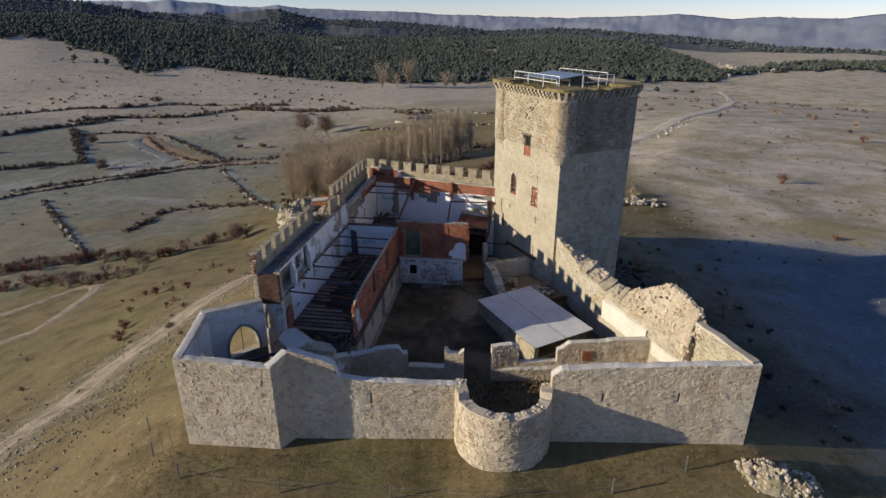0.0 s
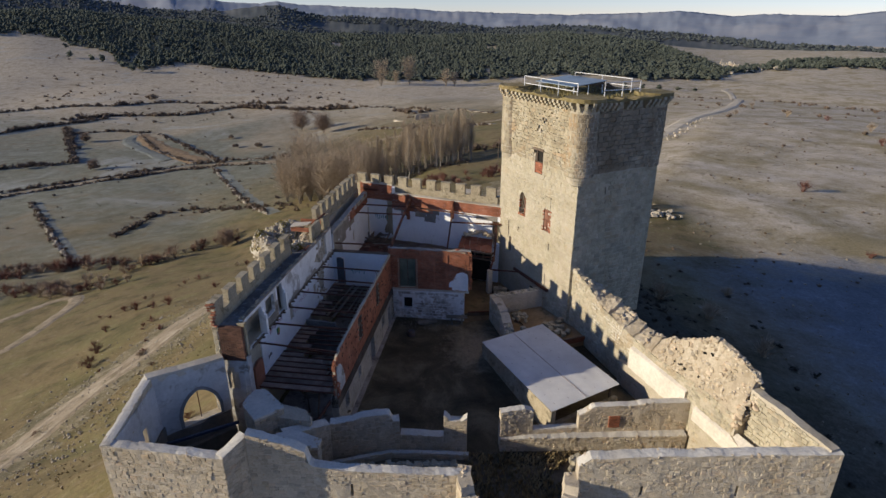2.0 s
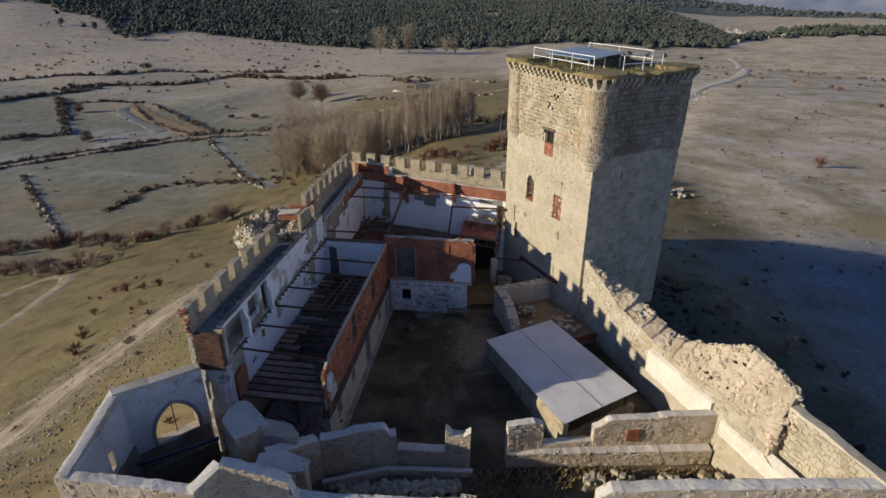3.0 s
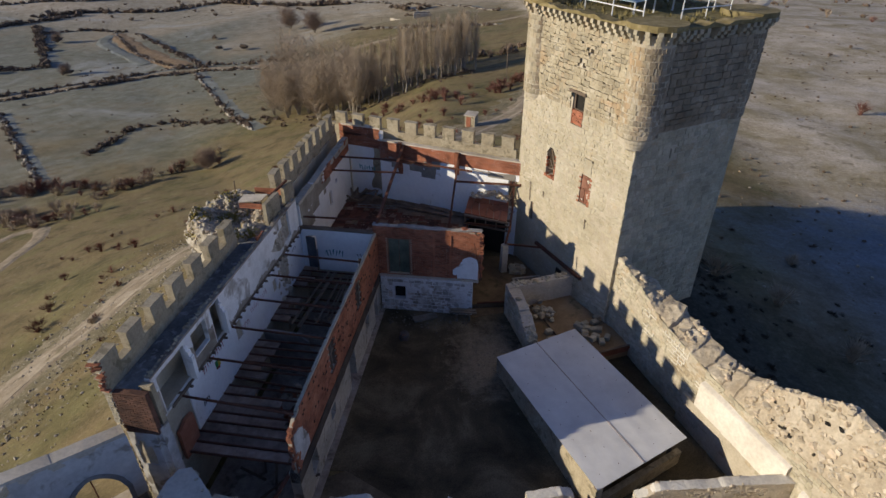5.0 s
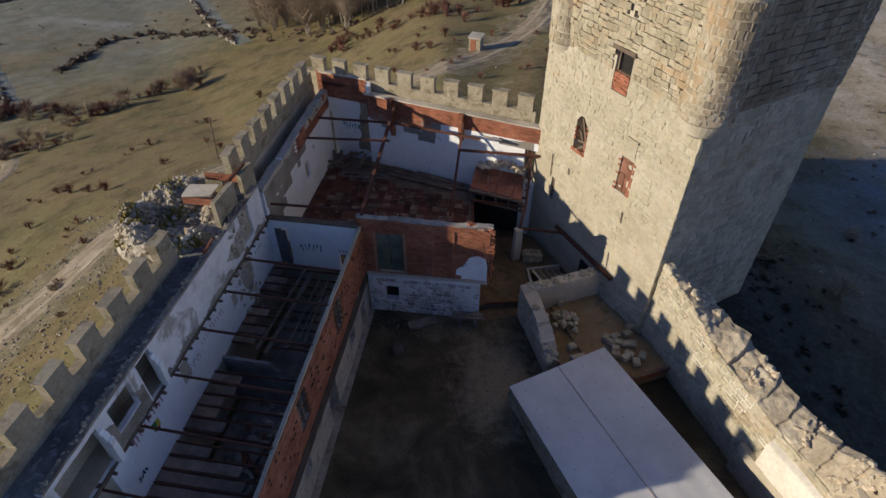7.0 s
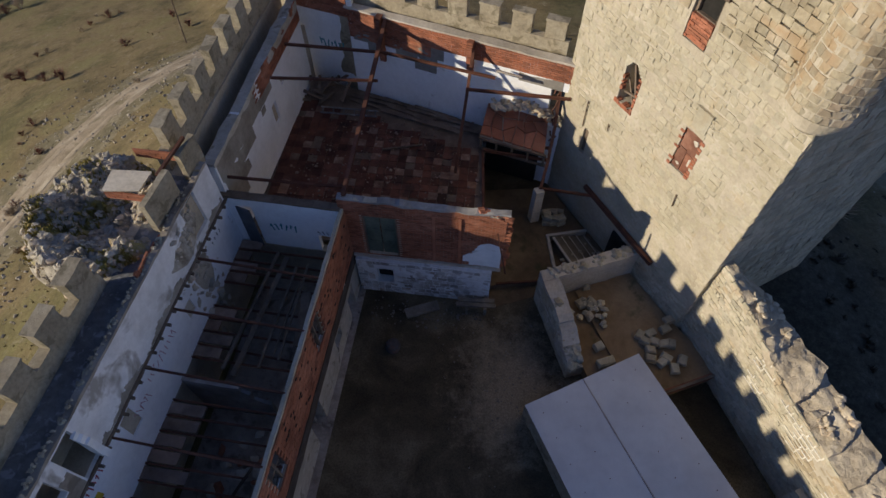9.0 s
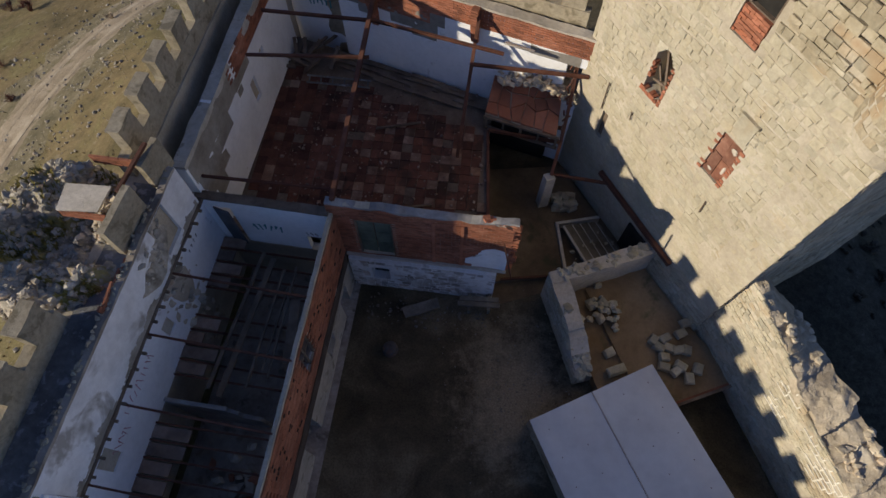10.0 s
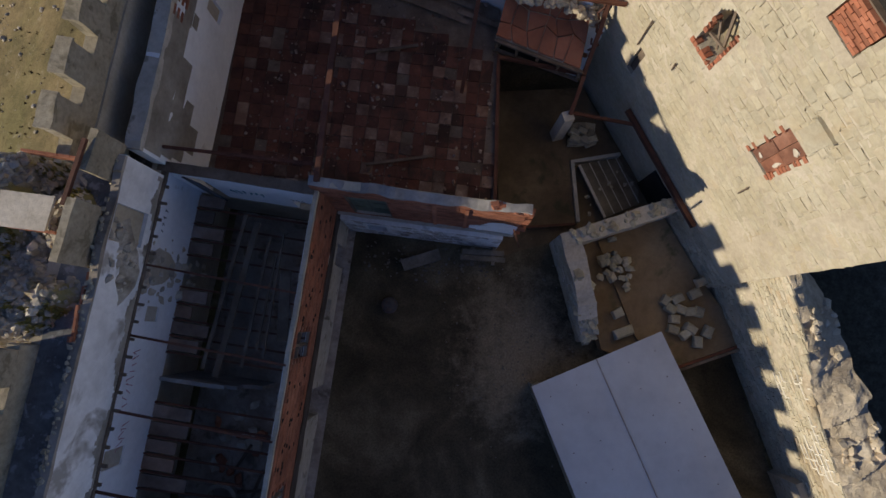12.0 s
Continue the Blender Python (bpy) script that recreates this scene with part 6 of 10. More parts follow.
m_tile_i = surface("terracotta_floor_tile_joined", (0.075, 0.036, 0.027), (0.135, 0.06, 0.043), (0.195, 0.088, 0.063), 1.2, 6, vary=0.4, relief=0.006, island=True)
m_tile_pi = surface("dusty_pale_floor_tile_joined", (0.13, 0.075, 0.055), (0.235, 0.155, 0.118), (0.38, 0.285, 0.225), 1.2, 6, vary=0.5, relief=0.006, island=True)
tl = Soup()
box(tl, (0, 0, 0), (0.385, 0.385, 0.03), jit=0.003)
tile_d, tl2 = tl.mesh("floor_tile"), Soup()
box(tl2, (0, 0, 0), (0.385, 0.385, 0.03), jit=0.006)
tile_p = tl2.mesh("floor_tile_pale")
tile_d.materials.append(m_tile)
tile_p.materials.append(m_tile_pale)
rt = np.random.default_rng(77)
ang = math.radians(-6)
count = 0
rest_t, rest_p = Soup(), Soup()
for i in range(20, -25, -1):
    for j in range(-4, 30):
        u, v = i * 0.40, j * 0.40
        x, y = -3.0 + u * math.cos(ang) - v * math.sin(ang), 46.0 + u * math.sin(ang) + v * math.cos(ang)
        if not in_poly(x, y, F_POLY) or not all(in_poly(x + a, y + b, F_POLY) for a, b in ((0.2, 0.2), (-0.2, -0.2), (0.2, -0.2), (-0.2, 0.2))):
            continue
        if y > 53.3 - 0.42 * (x + 1.0) - 1.2 + 0.5 * nz(x, 3):
            continue
        if rt.random() < 0.05:
            continue
        pale = rt.random() < (0.24 if x > -4.5 else 0.09)
        if count < 290:
            ob = part("floor_tile", tile_p if pale else tile_d, None, upper)
            ob.location = (x + rt.uniform(-0.01, 0.01), y + rt.uniform(-0.01, 0.01), 2.597 + (0.012 if pale else 0) + rt.uniform(-0.004, 0.006))
            ob.rotation_euler = (rt.uniform(-0.015, 0.015), rt.uniform(-0.015, 0.015), ang + rt.uniform(-0.04, 0.04))
            count += 1
        else:
            box(rest_p if pale else rest_t, (x, y, 2.609 if pale else 2.597), (0.385, 0.385, 0.03), rz=ang, jit=0.004)
if rest_t.v:
    tagged(part("floor_tiles", rest_t, m_tile_i, upper), kind="stuff")
    tagged(part("pale_floor_tiles", rest_p, m_tile_pi, upper), kind="stuff")
# broken tile and plaster crumbs over the upper floor
m_crumb = surface("tile_and_plaster_crumbs", (0.14, 0.085, 0.065), (0.26, 0.19, 0.155), (0.44, 0.37, 0.32), 2.0, 8, vary=0.5, island=True, relief=0.0)
sp = Soup()
for k in range(1100):
    x, y = rt0.uniform(-7.0, 1.4), rt0.uniform(45.9, 54.0)
    if in_poly(x, y, F_POLY) and nz(x * 0.8, y * 0.8, 3) > -0.15:
        rock(sp, (x, y, 2.625), 0.02 + 0.07 * rt0.random() ** 3, 17000 + k, 0.6)
tagged(part("floor_crumbs", sp, m_crumb), "crumbs of tile and plaster over the upper floor", "debris", kind="stuff")
# grey boards along the north wall
for k in range(15):
    s = rt.uniform(0.2, 8.0)
    a = along(n0, n1, 2.2 + s * 0.85, 0.25 + 0.16 * (k % 6))
    t = math.atan2(n1[1] - n0[1], n1[0] - n0[0]) + rt.uniform(-0.08, 0.08)
    ln = rt.uniform(1.4, 3.2)
    sp = Soup()
    bar(sp, (a[0], a[1], 2.64 + 0.03 * (k % 4)), (a[0] + ln * math.cos(t), a[1] + ln * math.sin(t), 2.64 + 0.03 * (k % 4) + rt.uniform(-0.01, 0.06)), 0.17, 0.035)
    tagged(part("floor_board", sp, m_wood), "loose grey floor board by the north wall", "board", group="loose floor boards")
for k in range(16):
    sp = Soup()
    a = (-6.6 + rt.uniform(-0.5, 1.6), 54.8 + rt.uniform(-0.6, 0.9))
    t = rt.uniform(0, 3.14)
    bar(sp, (a[0], a[1], 2.68 + 0.05 * (k % 5)), (a[0] + 1.0 * math.cos(t), a[1] + 0.8 * math.sin(t), 2.7 + rt.uniform(0, 0.7)), 0.14, 0.07)
    tagged(part("broken_timber", sp, m_wood), "broken dark timber heaped in the corner", "timber", group="timber heap")
lad = thing("fallen_ladder", "grey wooden ladder frame lying by the wall", "ladder")
for o in (0.0, 0.38):
    sp = Soup()
    bar(sp, (-6.1, 53.6 + o, 2.75), (-3.4, 53.3 + o, 2.75), 0.07, 0.05)
    part("rail", sp, m_concrete, lad)
for k in range(6):
    sp = Soup()
    bar(sp, (-6.0 + 0.5 * k, 53.58 - 0.055 * k, 2.75), (-6.0 + 0.5 * k, 53.98 - 0.055 * k, 2.75), 0.05, 0.04)
    part("rung", sp, m_concrete, lad)

# roof steel of the north room
STEEL = [((-2.77, 54.75, 6.85), (-3.8, 45.9, 5.75), 0.15, 0.16), ((0.97, 53.1, 6.85), (0.25, 49.8, 2.75), 0.12, 0.13),
         ((-7.1, 51.23, 6.6), (-2.9, 51.4, 6.35), 0.09, 0.09), ((-6.9, 53.4, 6.6), (-2.75, 53.0, 6.5), 0.1, 0.1),
         ((-2.75, 53.0, 6.5), (1.8, 51.6, 6.35), 0.1, 0.1), ((-8.5, 46.95, 5.6), (-3.9, 46.45, 5.6), 0.08, 0.09),
         ((0.65, 51.95, 5.5), (4.95, 51.35, 5.5), 0.1, 0.12), ((-7.2, 57.0, 6.95), (-4.4, 56.2, 6.9), 0.12, 0.12),
         ((1.35, 45.7, 2.62), (1.5, 51.2, 2.62), 0.12, 0.16), ((1.5, 51.0, 2.9), (4.4, 50.4, 2.9), 0.1, 0.12), ((1.5, 51.5, 3.05), (4.4, 51.0, 3.05), 0.1, 0.12),
         ((4.05, 49.3, 2.3), (6.2, 48.9, 2.3), 0.1, 0.1)]
for a, b, w, h in STEEL:
    sp = Soup()
    ibeam(sp, a, b, w, h)
    tagged(part("steel_joist", sp, m_rust), "bent rusty steel roof beam over the open room", "beam", group="north room steel")
for k, (x, y, l, t) in enumerate(((-3.0, 51.2, 1.8, 0.14), (-2.9, 47.3, 2.2, 0.13), (1.9, 52.4, 1.1, -0.3))):
    sp = Soup()
    bar(sp, (x, y, 2.72 if k < 2 else 6.1), (x + l * math.cos(t), y + l * math.sin(t), 2.78 if k < 2 else 6.0), 0.09, 0.07)
    tagged(part("loose_lath", sp, m_cap if k == 2 else m_wood), "pale broken roof lath", "lath", group="loose laths")

# collapsed annexe by the keep: brick deck on a timber frame, rusty pole, stone pillar
ann = thing("collapsed_annexe", "collapsed brick roof deck on a grey timber frame beside the keep", "annexe")
q = [(1.35, 51.5, 3.35), (4.1, 50.4, 3.25), (4.5, 53.0, 4.4), (1.9, 53.6, 4.1)]
sp = Soup()
sp.add([*q, *[(x, y, z - 0.12) for x, y, z in q]], [(0, 1, 2, 3), (7, 6, 5, 4), (0, 4, 5, 1), (1, 5, 6, 2), (2, 6, 7, 3), (3, 7, 4, 0)])
part("deck", sp, m_mortar, ann)
qv = [Vector(p) for p in q]
crack = {(i, j): (min(1.0, max(0.0, i / 6 + (rt.uniform(-0.065, 0.065) if 0 < i < 6 else 0))), min(1.0, max(0.0, j / 4 + (rt.uniform(-0.1, 0.1) if 0 < j < 4 else 0)))) for i in range(7) for j in range(5)}
for i in range(6):
    for j in range(4):
        if j == 3 and rt.random() < 0.55:
            continue
        pts = []
        mid_a, mid_b = (crack[i, j][0] + crack[i + 1, j + 1][0]) / 2, (crack[i, j][1] + crack[i + 1, j + 1][1]) / 2
        for a, b in (crack[i, j], crack[i + 1, j], crack[i + 1, j + 1], crack[i, j + 1]):
            a, b = a + (mid_a - a) * rt.uniform(0.02, 0.12), b + (mid_b - b) * rt.uniform(0.02, 0.12)
            pts.append(qv[0] * (1 - a) * (1 - b) + qv[1] * a * (1 - b) + qv[2] * a * b + qv[3] * (1 - a) * b)
        lift = rt.uniform(0.03, 0.05)
        sp = Soup()
        sp.add([p + Vector((0, 0, lift + 0.05)) for p in pts] + [p - Vector((0, 0, 0.02)) for p in pts], [(0, 1, 2, 3), (0, 4, 5, 1), (1, 5, 6, 2), (2, 6, 7, 3), (3, 7, 4, 0)])
        part("brick_slab", sp, m_brick_p, ann)
sp = Soup()
for k in range(170):
    x, y = rt.uniform(1.9, 4.6), rt.uniform(52.2, 53.5)
    rock(sp, (x, y - 0.35 * (x - 2), 4.2 + 0.55 * math.exp(-((x - 3.4) / 0.9) ** 2) * rt.uniform(0.4, 1.0)), rt.uniform(0.06, 0.21), 2000 + k)
tagged(part("rubble", sp, m_rub, ann), kind="stuff")
for k in range(5):
    sp = Soup()
    t = k / 4
    x, y = 1.4 + 2.7 * t, 51.4 - 1.05 * t
    bar(sp, (x, y, 2.65), (x, y, 3.3), 0.09)
    part("frame_post", sp, m_wood, ann)
for z in (2.68, 3.25):
    sp = Soup()
    bar(sp, (1.3, 51.4, z + 0.03), (4.2, 50.32, z - 0.03), 0.1)
    part("frame_rail", sp, m_wood, ann)
# solid near-black box for the shade under the deck
sp = Soup()
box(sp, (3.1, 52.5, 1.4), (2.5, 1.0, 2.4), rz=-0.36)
part("dark_room", sp, m_dark, ann, "near-black box standing in for shade under the deck")
pole = thing("rusty_pole", "tall crooked rusty steel pole with wire", "pole")
sp = Soup()
for a, b in (((3.95, 49.2, 2.4), (4.3, 50.3, 3.0)), ((4.3, 50.3, 2.6), (4.5, 51.2, 4.2)), ((4.5, 51.2, 4.2), (4.62, 52.2, 6.0))):
    bar(sp, a, b, 0.13, 0.13)
part("shaft", sp, m_rust, pole)
sp = Soup()
for k in range(14):
    z = 3.2 + k * 0.2
    bar(sp, (4.35 + rt.uniform(-.1, .1), 50.6 + (z - 3) * 0.5, z), (4.45 + rt.uniform(-.15, .15), 50.7 + (z - 3) * 0.5, z + 0.2), 0.05)
part("tangled_wire", sp, m_rust, pole)
sp = Soup()
box(sp, (3.9, 49.2, 1.15), (0.4, 0.4, 2.35), rz=0.3, taper=0.93, jit=0.02)
tagged(part("stone_pillar", sp, m_cap), "square pale stone pillar", "pillar")
for k in range(14):
    sp = Soup()
    block(sp, (4.5 + 0.32 * (k % 3) + rt.uniform(-.05, .05), 48.9 + 0.3 * ((k // 3) % 3) + rt.uniform(-.05, .05), 0.43 + 0.26 * (k // 9)), (0.4, 0.27, 0.27), rt.uniform(-0.6, 0.6))
    tagged(part("building_stone", sp, m_stone), "squared stone stacked beside the pillar", "stone", group="stones by the pillar")
# sandy floor and sunken stairs
sp = Soup()
prism(sp, [(1.7, 44.6), (3.7, 45.2), (7.6, 46.5), (5.0, 51.2), (1.6, 51.0)], -0.04, 0.03)
prism(sp, [(1.72, 45.55), (4.56, 45.85), (4.42, 48.15), (6.15, 48.5), (4.95, 51.1), (1.65, 50.9)], 0.02, 0.30)
# sandy earth darkened for the shade of the passage
tagged(part("passage_floor", sp, surface("shaded_sandy_earth", (0.085, 0.06, 0.037), (0.155, 0.108, 0.064), (0.24, 0.17, 0.10), 0.6, 5, relief=0.03, spots=((0.06, 0.06, 0.03), 0.8, 0.58, 0.7))), "ochre sandy floor of the passage", "ground", kind="structure")
m_tread = surface("worn_tan_treads", (0.11, 0.09, 0.062), (0.20, 0.165, 0.115), (0.31, 0.26, 0.185), 0.7, 6, vary=0.15, relief=0.03, spots=((0.14, 0.11, 0.07), 1.2, 0.56, 0.6))
st = thing("stone_steps", "worn stone steps beside the keep inside a low kerb", "steps")
for k in range(5):
    # long worn treads parallel to the keep, going down towards its low doorway
    a, b = Vector((4.72 + 0.36 * k, 48.02 + 0.10 * k, 0)), Vector((5.62 + 0.34 * k, 46.05 + 0.16 * k, 0))
    n_q, top = 7, 0.44 - 0.10 * k
    e_x = Vector((0.40, 0.13, 0))
    v, f = [], []
    for i in range(n_q + 1):
        c = a.lerp(b, i / n_q)
        wob = 0.03 * nz(i * 0.9, k, 5)
        for dx, dz in ((-0.02, -0.35), (-0.02 + wob, -0.02), (0.02 + wob, 0.0), (0.40, -0.012), (0.80 + wob, -0.02), (0.84 + wob, -0.05), (0.84, -0.35)):
            q_ = c + e_x * dx
            v.append((q_.x, q_.y, max(-0.03, top + dz + 0.02 * nz(i * 1.3, dx * 4, k))))
    for i in range(n_q):
        for j in range(6):
            f.append((i * 7 + j, i * 7 + j + 1, (i + 1) * 7 + j + 1, (i + 1) * 7 + j))
    f += [tuple(range(6, -1, -1)), tuple(n_q * 7 + j for j in range(7))]
    sp = Soup()
    sp.add(v, f)
    step = part("step", sp, m_tread, st)
    sp = Soup()
    bar(sp, (a.x - 0.03, a.y, top + 0.015), (b.x - 0.03, b.y, top + 0.005), 0.10, 0.07)
    part("nosing", sp, m_cap, step, "pale worn edge of the tread")
for a, b in (((4.62, 45.9), (4.46, 48.15)), ((4.40, 48.15), (6.25, 48.48))):
    sp = Soup()
    bar(sp, (*a, 0.22), (*b, 0.22), 0.12, 0.42)
    part("kerb", sp, m_cap, st)
sp = Soup()
for k in range(16):
    i = int(rt.integers(0, 5))
    x, y = 4.95 + 0.36 * i + rt.uniform(0, 0.7), 47.6 + 0.12 * i - rt.uniform(0, 1.5)
    rock(sp, (x, y, 0.42 - 0.085 * i - 0.05 * (x - 4.95 - 0.36 * i)), rt.uniform(0.04, 0.11), 2200 + k)
tagged(part("crumbled_stone", sp, m_stone_i, st), kind="stuff")
sp = Soup()
bar(sp, (*along(TS, TW, 6.7, 0.12), 2.4), (*along(TS, TW, 2.2, 0.12), 2.3), 0.16, 0.18)
tagged(part("wall_beam", sp, m_rust), "dark steel beam fixed along the foot of the keep", "beam")
lay_stones(keep, masonry(along(TS, TW, 0.05, 0.015), along(TS, TW, 3.1, 0.015), 0.5, lambda s_: 2.1 + 0.5 * nz(s_ * 1.3, 4, 2), (0.12, 0.24), (0.14, 0.36), seed=77, proud=(0.0, 0.05), loss=0.10, gap=0.02, wander=0.04, odd=1.6), joined=m_stone_i)
# near-black box in place of the doorway's unlit depth
sp = Soup()
face_box(sp, TS, TW, 3.2, 4.5, 0.0, 1.75, -0.02, 0.09)
tagged(part("dark_doorway", sp, m_dark), "dark low doorway at the foot of the keep", "doorway", kind="structure")

# ---------------------------------------------------------------- small walled yard with blocks
ly = thing("low_yard_wall", "low ruined stone wall round a small sandy yard", "wall", kind="structure")
LA, LB, LC = (3.62, 45.15), (4.55, 41.55), (7.6, 46.5)
sp = Soup()
wall_mesh(sp, LB, LA, 0.62, -0.05, lerp_fn([(0, 0.7), (0.5, 1.2), (1.4, 1.75), (2.2, 2.05), (3.8, 2.12)]), (), 0.25, 0.08, ragged=0.12, seed=4)
wall_mesh(sp, LA, LC, 0.5, -0.05, lambda s: 2.12, (), 0.25, 0.05, ragged=0.08, seed=6)
part("wall_core", sp, m_cap, ly)
lay_stones(ly, masonry(LB, LA, 0.0, lerp_fn([(0, 0.6), (1.4, 1.7), (2.2, 2.0), (3.8, 2.05)]), (0.2, 0.32), (0.25, 0.5), seed=61, proud=(0.01, 0.04)))
sp = Soup()
for k in range(46):
    s = rt.uniform(0, 4.2)
    p = along(LA, LC, s, -0.25 + rt.uniform(-0.2, 0.2))
    rock(sp, (p[0], p[1], 2.12), rt.uniform(0.1, 0.2), 2300 + k)
for k in range(46):
    s = rt.uniform(0, 2.3)
    p = along(LB, LA, s, -0.3 + rt.uniform(-0.25, 0.25))
    rock(sp, (p[0], p[1], 0.75 + 0.55 * s), rt.uniform(0.12, 0.26), 2400 + k)
tagged(part("wall_rubble", sp, m_stone_i, ly), kind="stuff")
sp = Soup()
prism(sp, [(4.3, 45.0), (5.3, 41.3), (7.5, 40.55), (10.45, 41.55), (9.0, 43.6), (7.6, 46.3)], -0.05, 0.55)
prism(sp, [(5.25, 45.1), (6.45, 41.75), (7.55, 40.6), (10.40, 41.6), (9.0, 43.6), (7.55, 46.25)], 0.5, 0.68)
tagged(part("yard_terrace", sp, m_sand), "raised sandy floor of the small yard", "ground", kind="structure")
sp = Soup()
bar(sp, (7.3, 40.48, 0.55), (10.4, 41.55, 0.58), 0.14, 0.36)
tagged(part("terrace_edge", sp, m_brick_p), "broken brick edge of the small terrace", "kerb", kind="structure")
sp = Soup()
bar(sp, (7.3, 40.42, 0.80), (10.35, 41.47, 0.82), 0.10, 0.07)
tagged(part("edge_plank", sp, m_wood), "grey timber plank along the edge of the terrace", "plank")
BL = [(7.51, 43.03, .9), (7.94, 43.09, .5), (7.68, 42.75, -.6), (8.01, 42.73, -.5), (8.37, 42.65, .1), (8.68, 42.64, 1.3), (7.81, 42.37, -.15), (7.74, 42.03, -.3), (8.15, 41.86, .7), (8.33, 42.05, -.6), (8.58, 41.6, 1.45), (8.95, 41.95, 1.2), (8.56, 43.28, .4), (8.79, 43.68, .3), (5.86, 42.57, .5), (6.04, 41.9, .25)]
for k, (x, y, t) in enumerate(BL):
    sp = Soup()
    block(sp, (x, y, 0.81 if k < 14 else 0.69), (rt.uniform(0.36, 0.44), 0.3, 0.28) if k < 15 else (0.7, 0.34, 0.3), t, tuple(rt.uniform(-0.08, 0.08, 3)))
    tagged(part("building_stone", sp, m_stone), "squared ashlar block lying on the sandy yard", "stone", group="blocks in the small yard")
for k in range(26):
    sp = Soup()
    x, y = 5.95 + rt.normal(0, 0.33), 44.1 + rt.normal(0, 0.33)
    rock(sp, (x, y, 0.76 + 0.22 * math.exp(-((x - 5.95) ** 2 + (y - 44.1) ** 2) / 0.2)), rt.uniform(0.13, 0.24), 2500 + k)
    tagged(part("rubble_stone", sp, m_stone), "rough stone in a heap on the sandy yard", "stone", group="heap in the small yard")

# ---------------------------------------------------------------- shed with the pale sheet roof
shed = thing("shed", "low open shed with a pale corrugated sheet-metal roof", "shed")
R0, R1, R2, R3 = Vector((2.73, 40.05, 1.1)), Vector((7.1, 41.95, 1.42)), Vector((10.35, 34.35, 1.78)), Vector((5.95, 31.75, 1.85))
for half, (f0, f1) in enumerate(((0.0, 0.495), (0.505, 1.0))):
    sp = Soup()
    nu = 40
    v = []
    for i in range(nu + 1):
        t = f0 + (f1 - f0) * i / nu
        for j in range(13):
            u = j / 12
            p = R0.lerp(R1, t).lerp(R3.lerp(R2, t), u)
            v.append(p + Vector((0, 0, 0.012 * nz(i * 0.13, j * 0.5, half))))
    off = len(v)
    v += [p - Vector((0, 0, 0.03)) for p in v]
    f = []
    for i in range(nu):
        for j in range(12):
            a = i * 13 + j
            f.append((a, a + 1, a + 14, a + 13))
            f.append((off + a, off + a + 13, off + a + 14, off + a + 1))
    for i in range(nu):
        f.append((i * 13, (i + 1) * 13, off + (i + 1) * 13, off + i * 13))
        f.append((i * 13 + 12, off + i * 13 + 12, off + (i + 1) * 13 + 12, (i + 1) * 13 + 12))
    sp.add(v, f)
    part("roof_sheet", sp, m_sheet, shed)
sp = Soup()
a, b = R0.lerp(R1, 0.5), R3.lerp(R2, 0.5)
bar(sp, a + Vector((0, 0, 0.012)), b + Vector((0, 0, 0.012)), 0.035, 0.015)
part("roof_seam", sp, surface("rusty_seam", (0.40, 0.33, 0.28), (0.50, 0.43, 0.38), (0.6, 0.54, 0.5), 2, 8, relief=0.0), shed)
sp = Soup()
for i in range(5):
    for j in range(9):
        p = R0.lerp(R1, 0.1 + 0.2 * i).lerp(R3.lerp(R2, 0.1 + 0.2 * i), 0.06 + 0.11 * j)
        box(sp, (p.x, p.y, p.z + 0.005), (0.03, 0.03, 0.012))
tagged(part("roof_screws", sp, m_rust, shed), kind="stuff")
for a, b, lab in ((R0, R3, "west side wall"), (R3, R2, "south wall"), (R0, R1, "north wall")):
    sp = Soup()
    inn = ((R0 + R2) / 2 - (a + b) / 2).normalized() * 0.3
    pa, pb = a + inn, b + inn
    wall_mesh(sp, (pa.x, pa.y), (pb.x, pb.y), 0.25, -0.05, lerp_fn([(0, a.z - 0.12), (dist2(pa, pb), b.z - 0.12)]) if lab[0] != "s" else (lambda s: 0.8), (), 0.4, 0.02)
    part("side_wall", sp, m_render, shed)
for t in (0.05, 0.35, 0.65, 0.95):
    sp = Soup()
    p = R1.lerp(R2, t) + Vector((-0.25, -0.1, 0))
    bar(sp, (p.x, p.y, -0.02), (p.x, p.y, p.z - 0.03), 0.12)
    part("post", sp, m_wood, shed)
for t in (0.02, 0.98):
    sp = Soup()
    bar(sp, R0.lerp(R3, t) - Vector((0, 0, 0.08)), R1.lerp(R2, t) - Vector((0, 0, 0.08)), 0.1, 0.1)
    part("roof_beam", sp, m_wood, shed)

# ---------------------------------------------------------------- east curtain
east = thing("wall_east", "thick ruined east curtain wall of rubble with a broken top", "wall", kind="structure")
EN, ES = (10.27, 44.11), (16.4, 25.2)
ln_east = dist2(EN, ES)
top_east = lerp_fn([(-1, 3.7), (0, 3.75), (1.6, 4.15), (3, 4.2), (4, 4.25), (5.4, 4.06), (6.6, 3.92), (8, 3.85), (9, 4.15), (10, 4.75), (10.7, 5.2), (11.3, 5.5), (12.3, 6.2), (13.0, 6.6), (14.6, 6.35), (15.6, 6.1), (15.9, 5.4), (16.3, 5.25), (20, 5.15)])
rim_out = lerp_fn([(-1, 0.34), (8.4, 0.34), (10.4, 0.04), (20, 0.04)])
top_inner = lerp_fn([(-1, 5.1), (0, 5.1), (2.2, 4.62), (4.3, 3.85), (7, 3.62), (9, 3.55), (11, 3.6), (13, 3.85), (15.8, 3.9)])
sp = Soup()
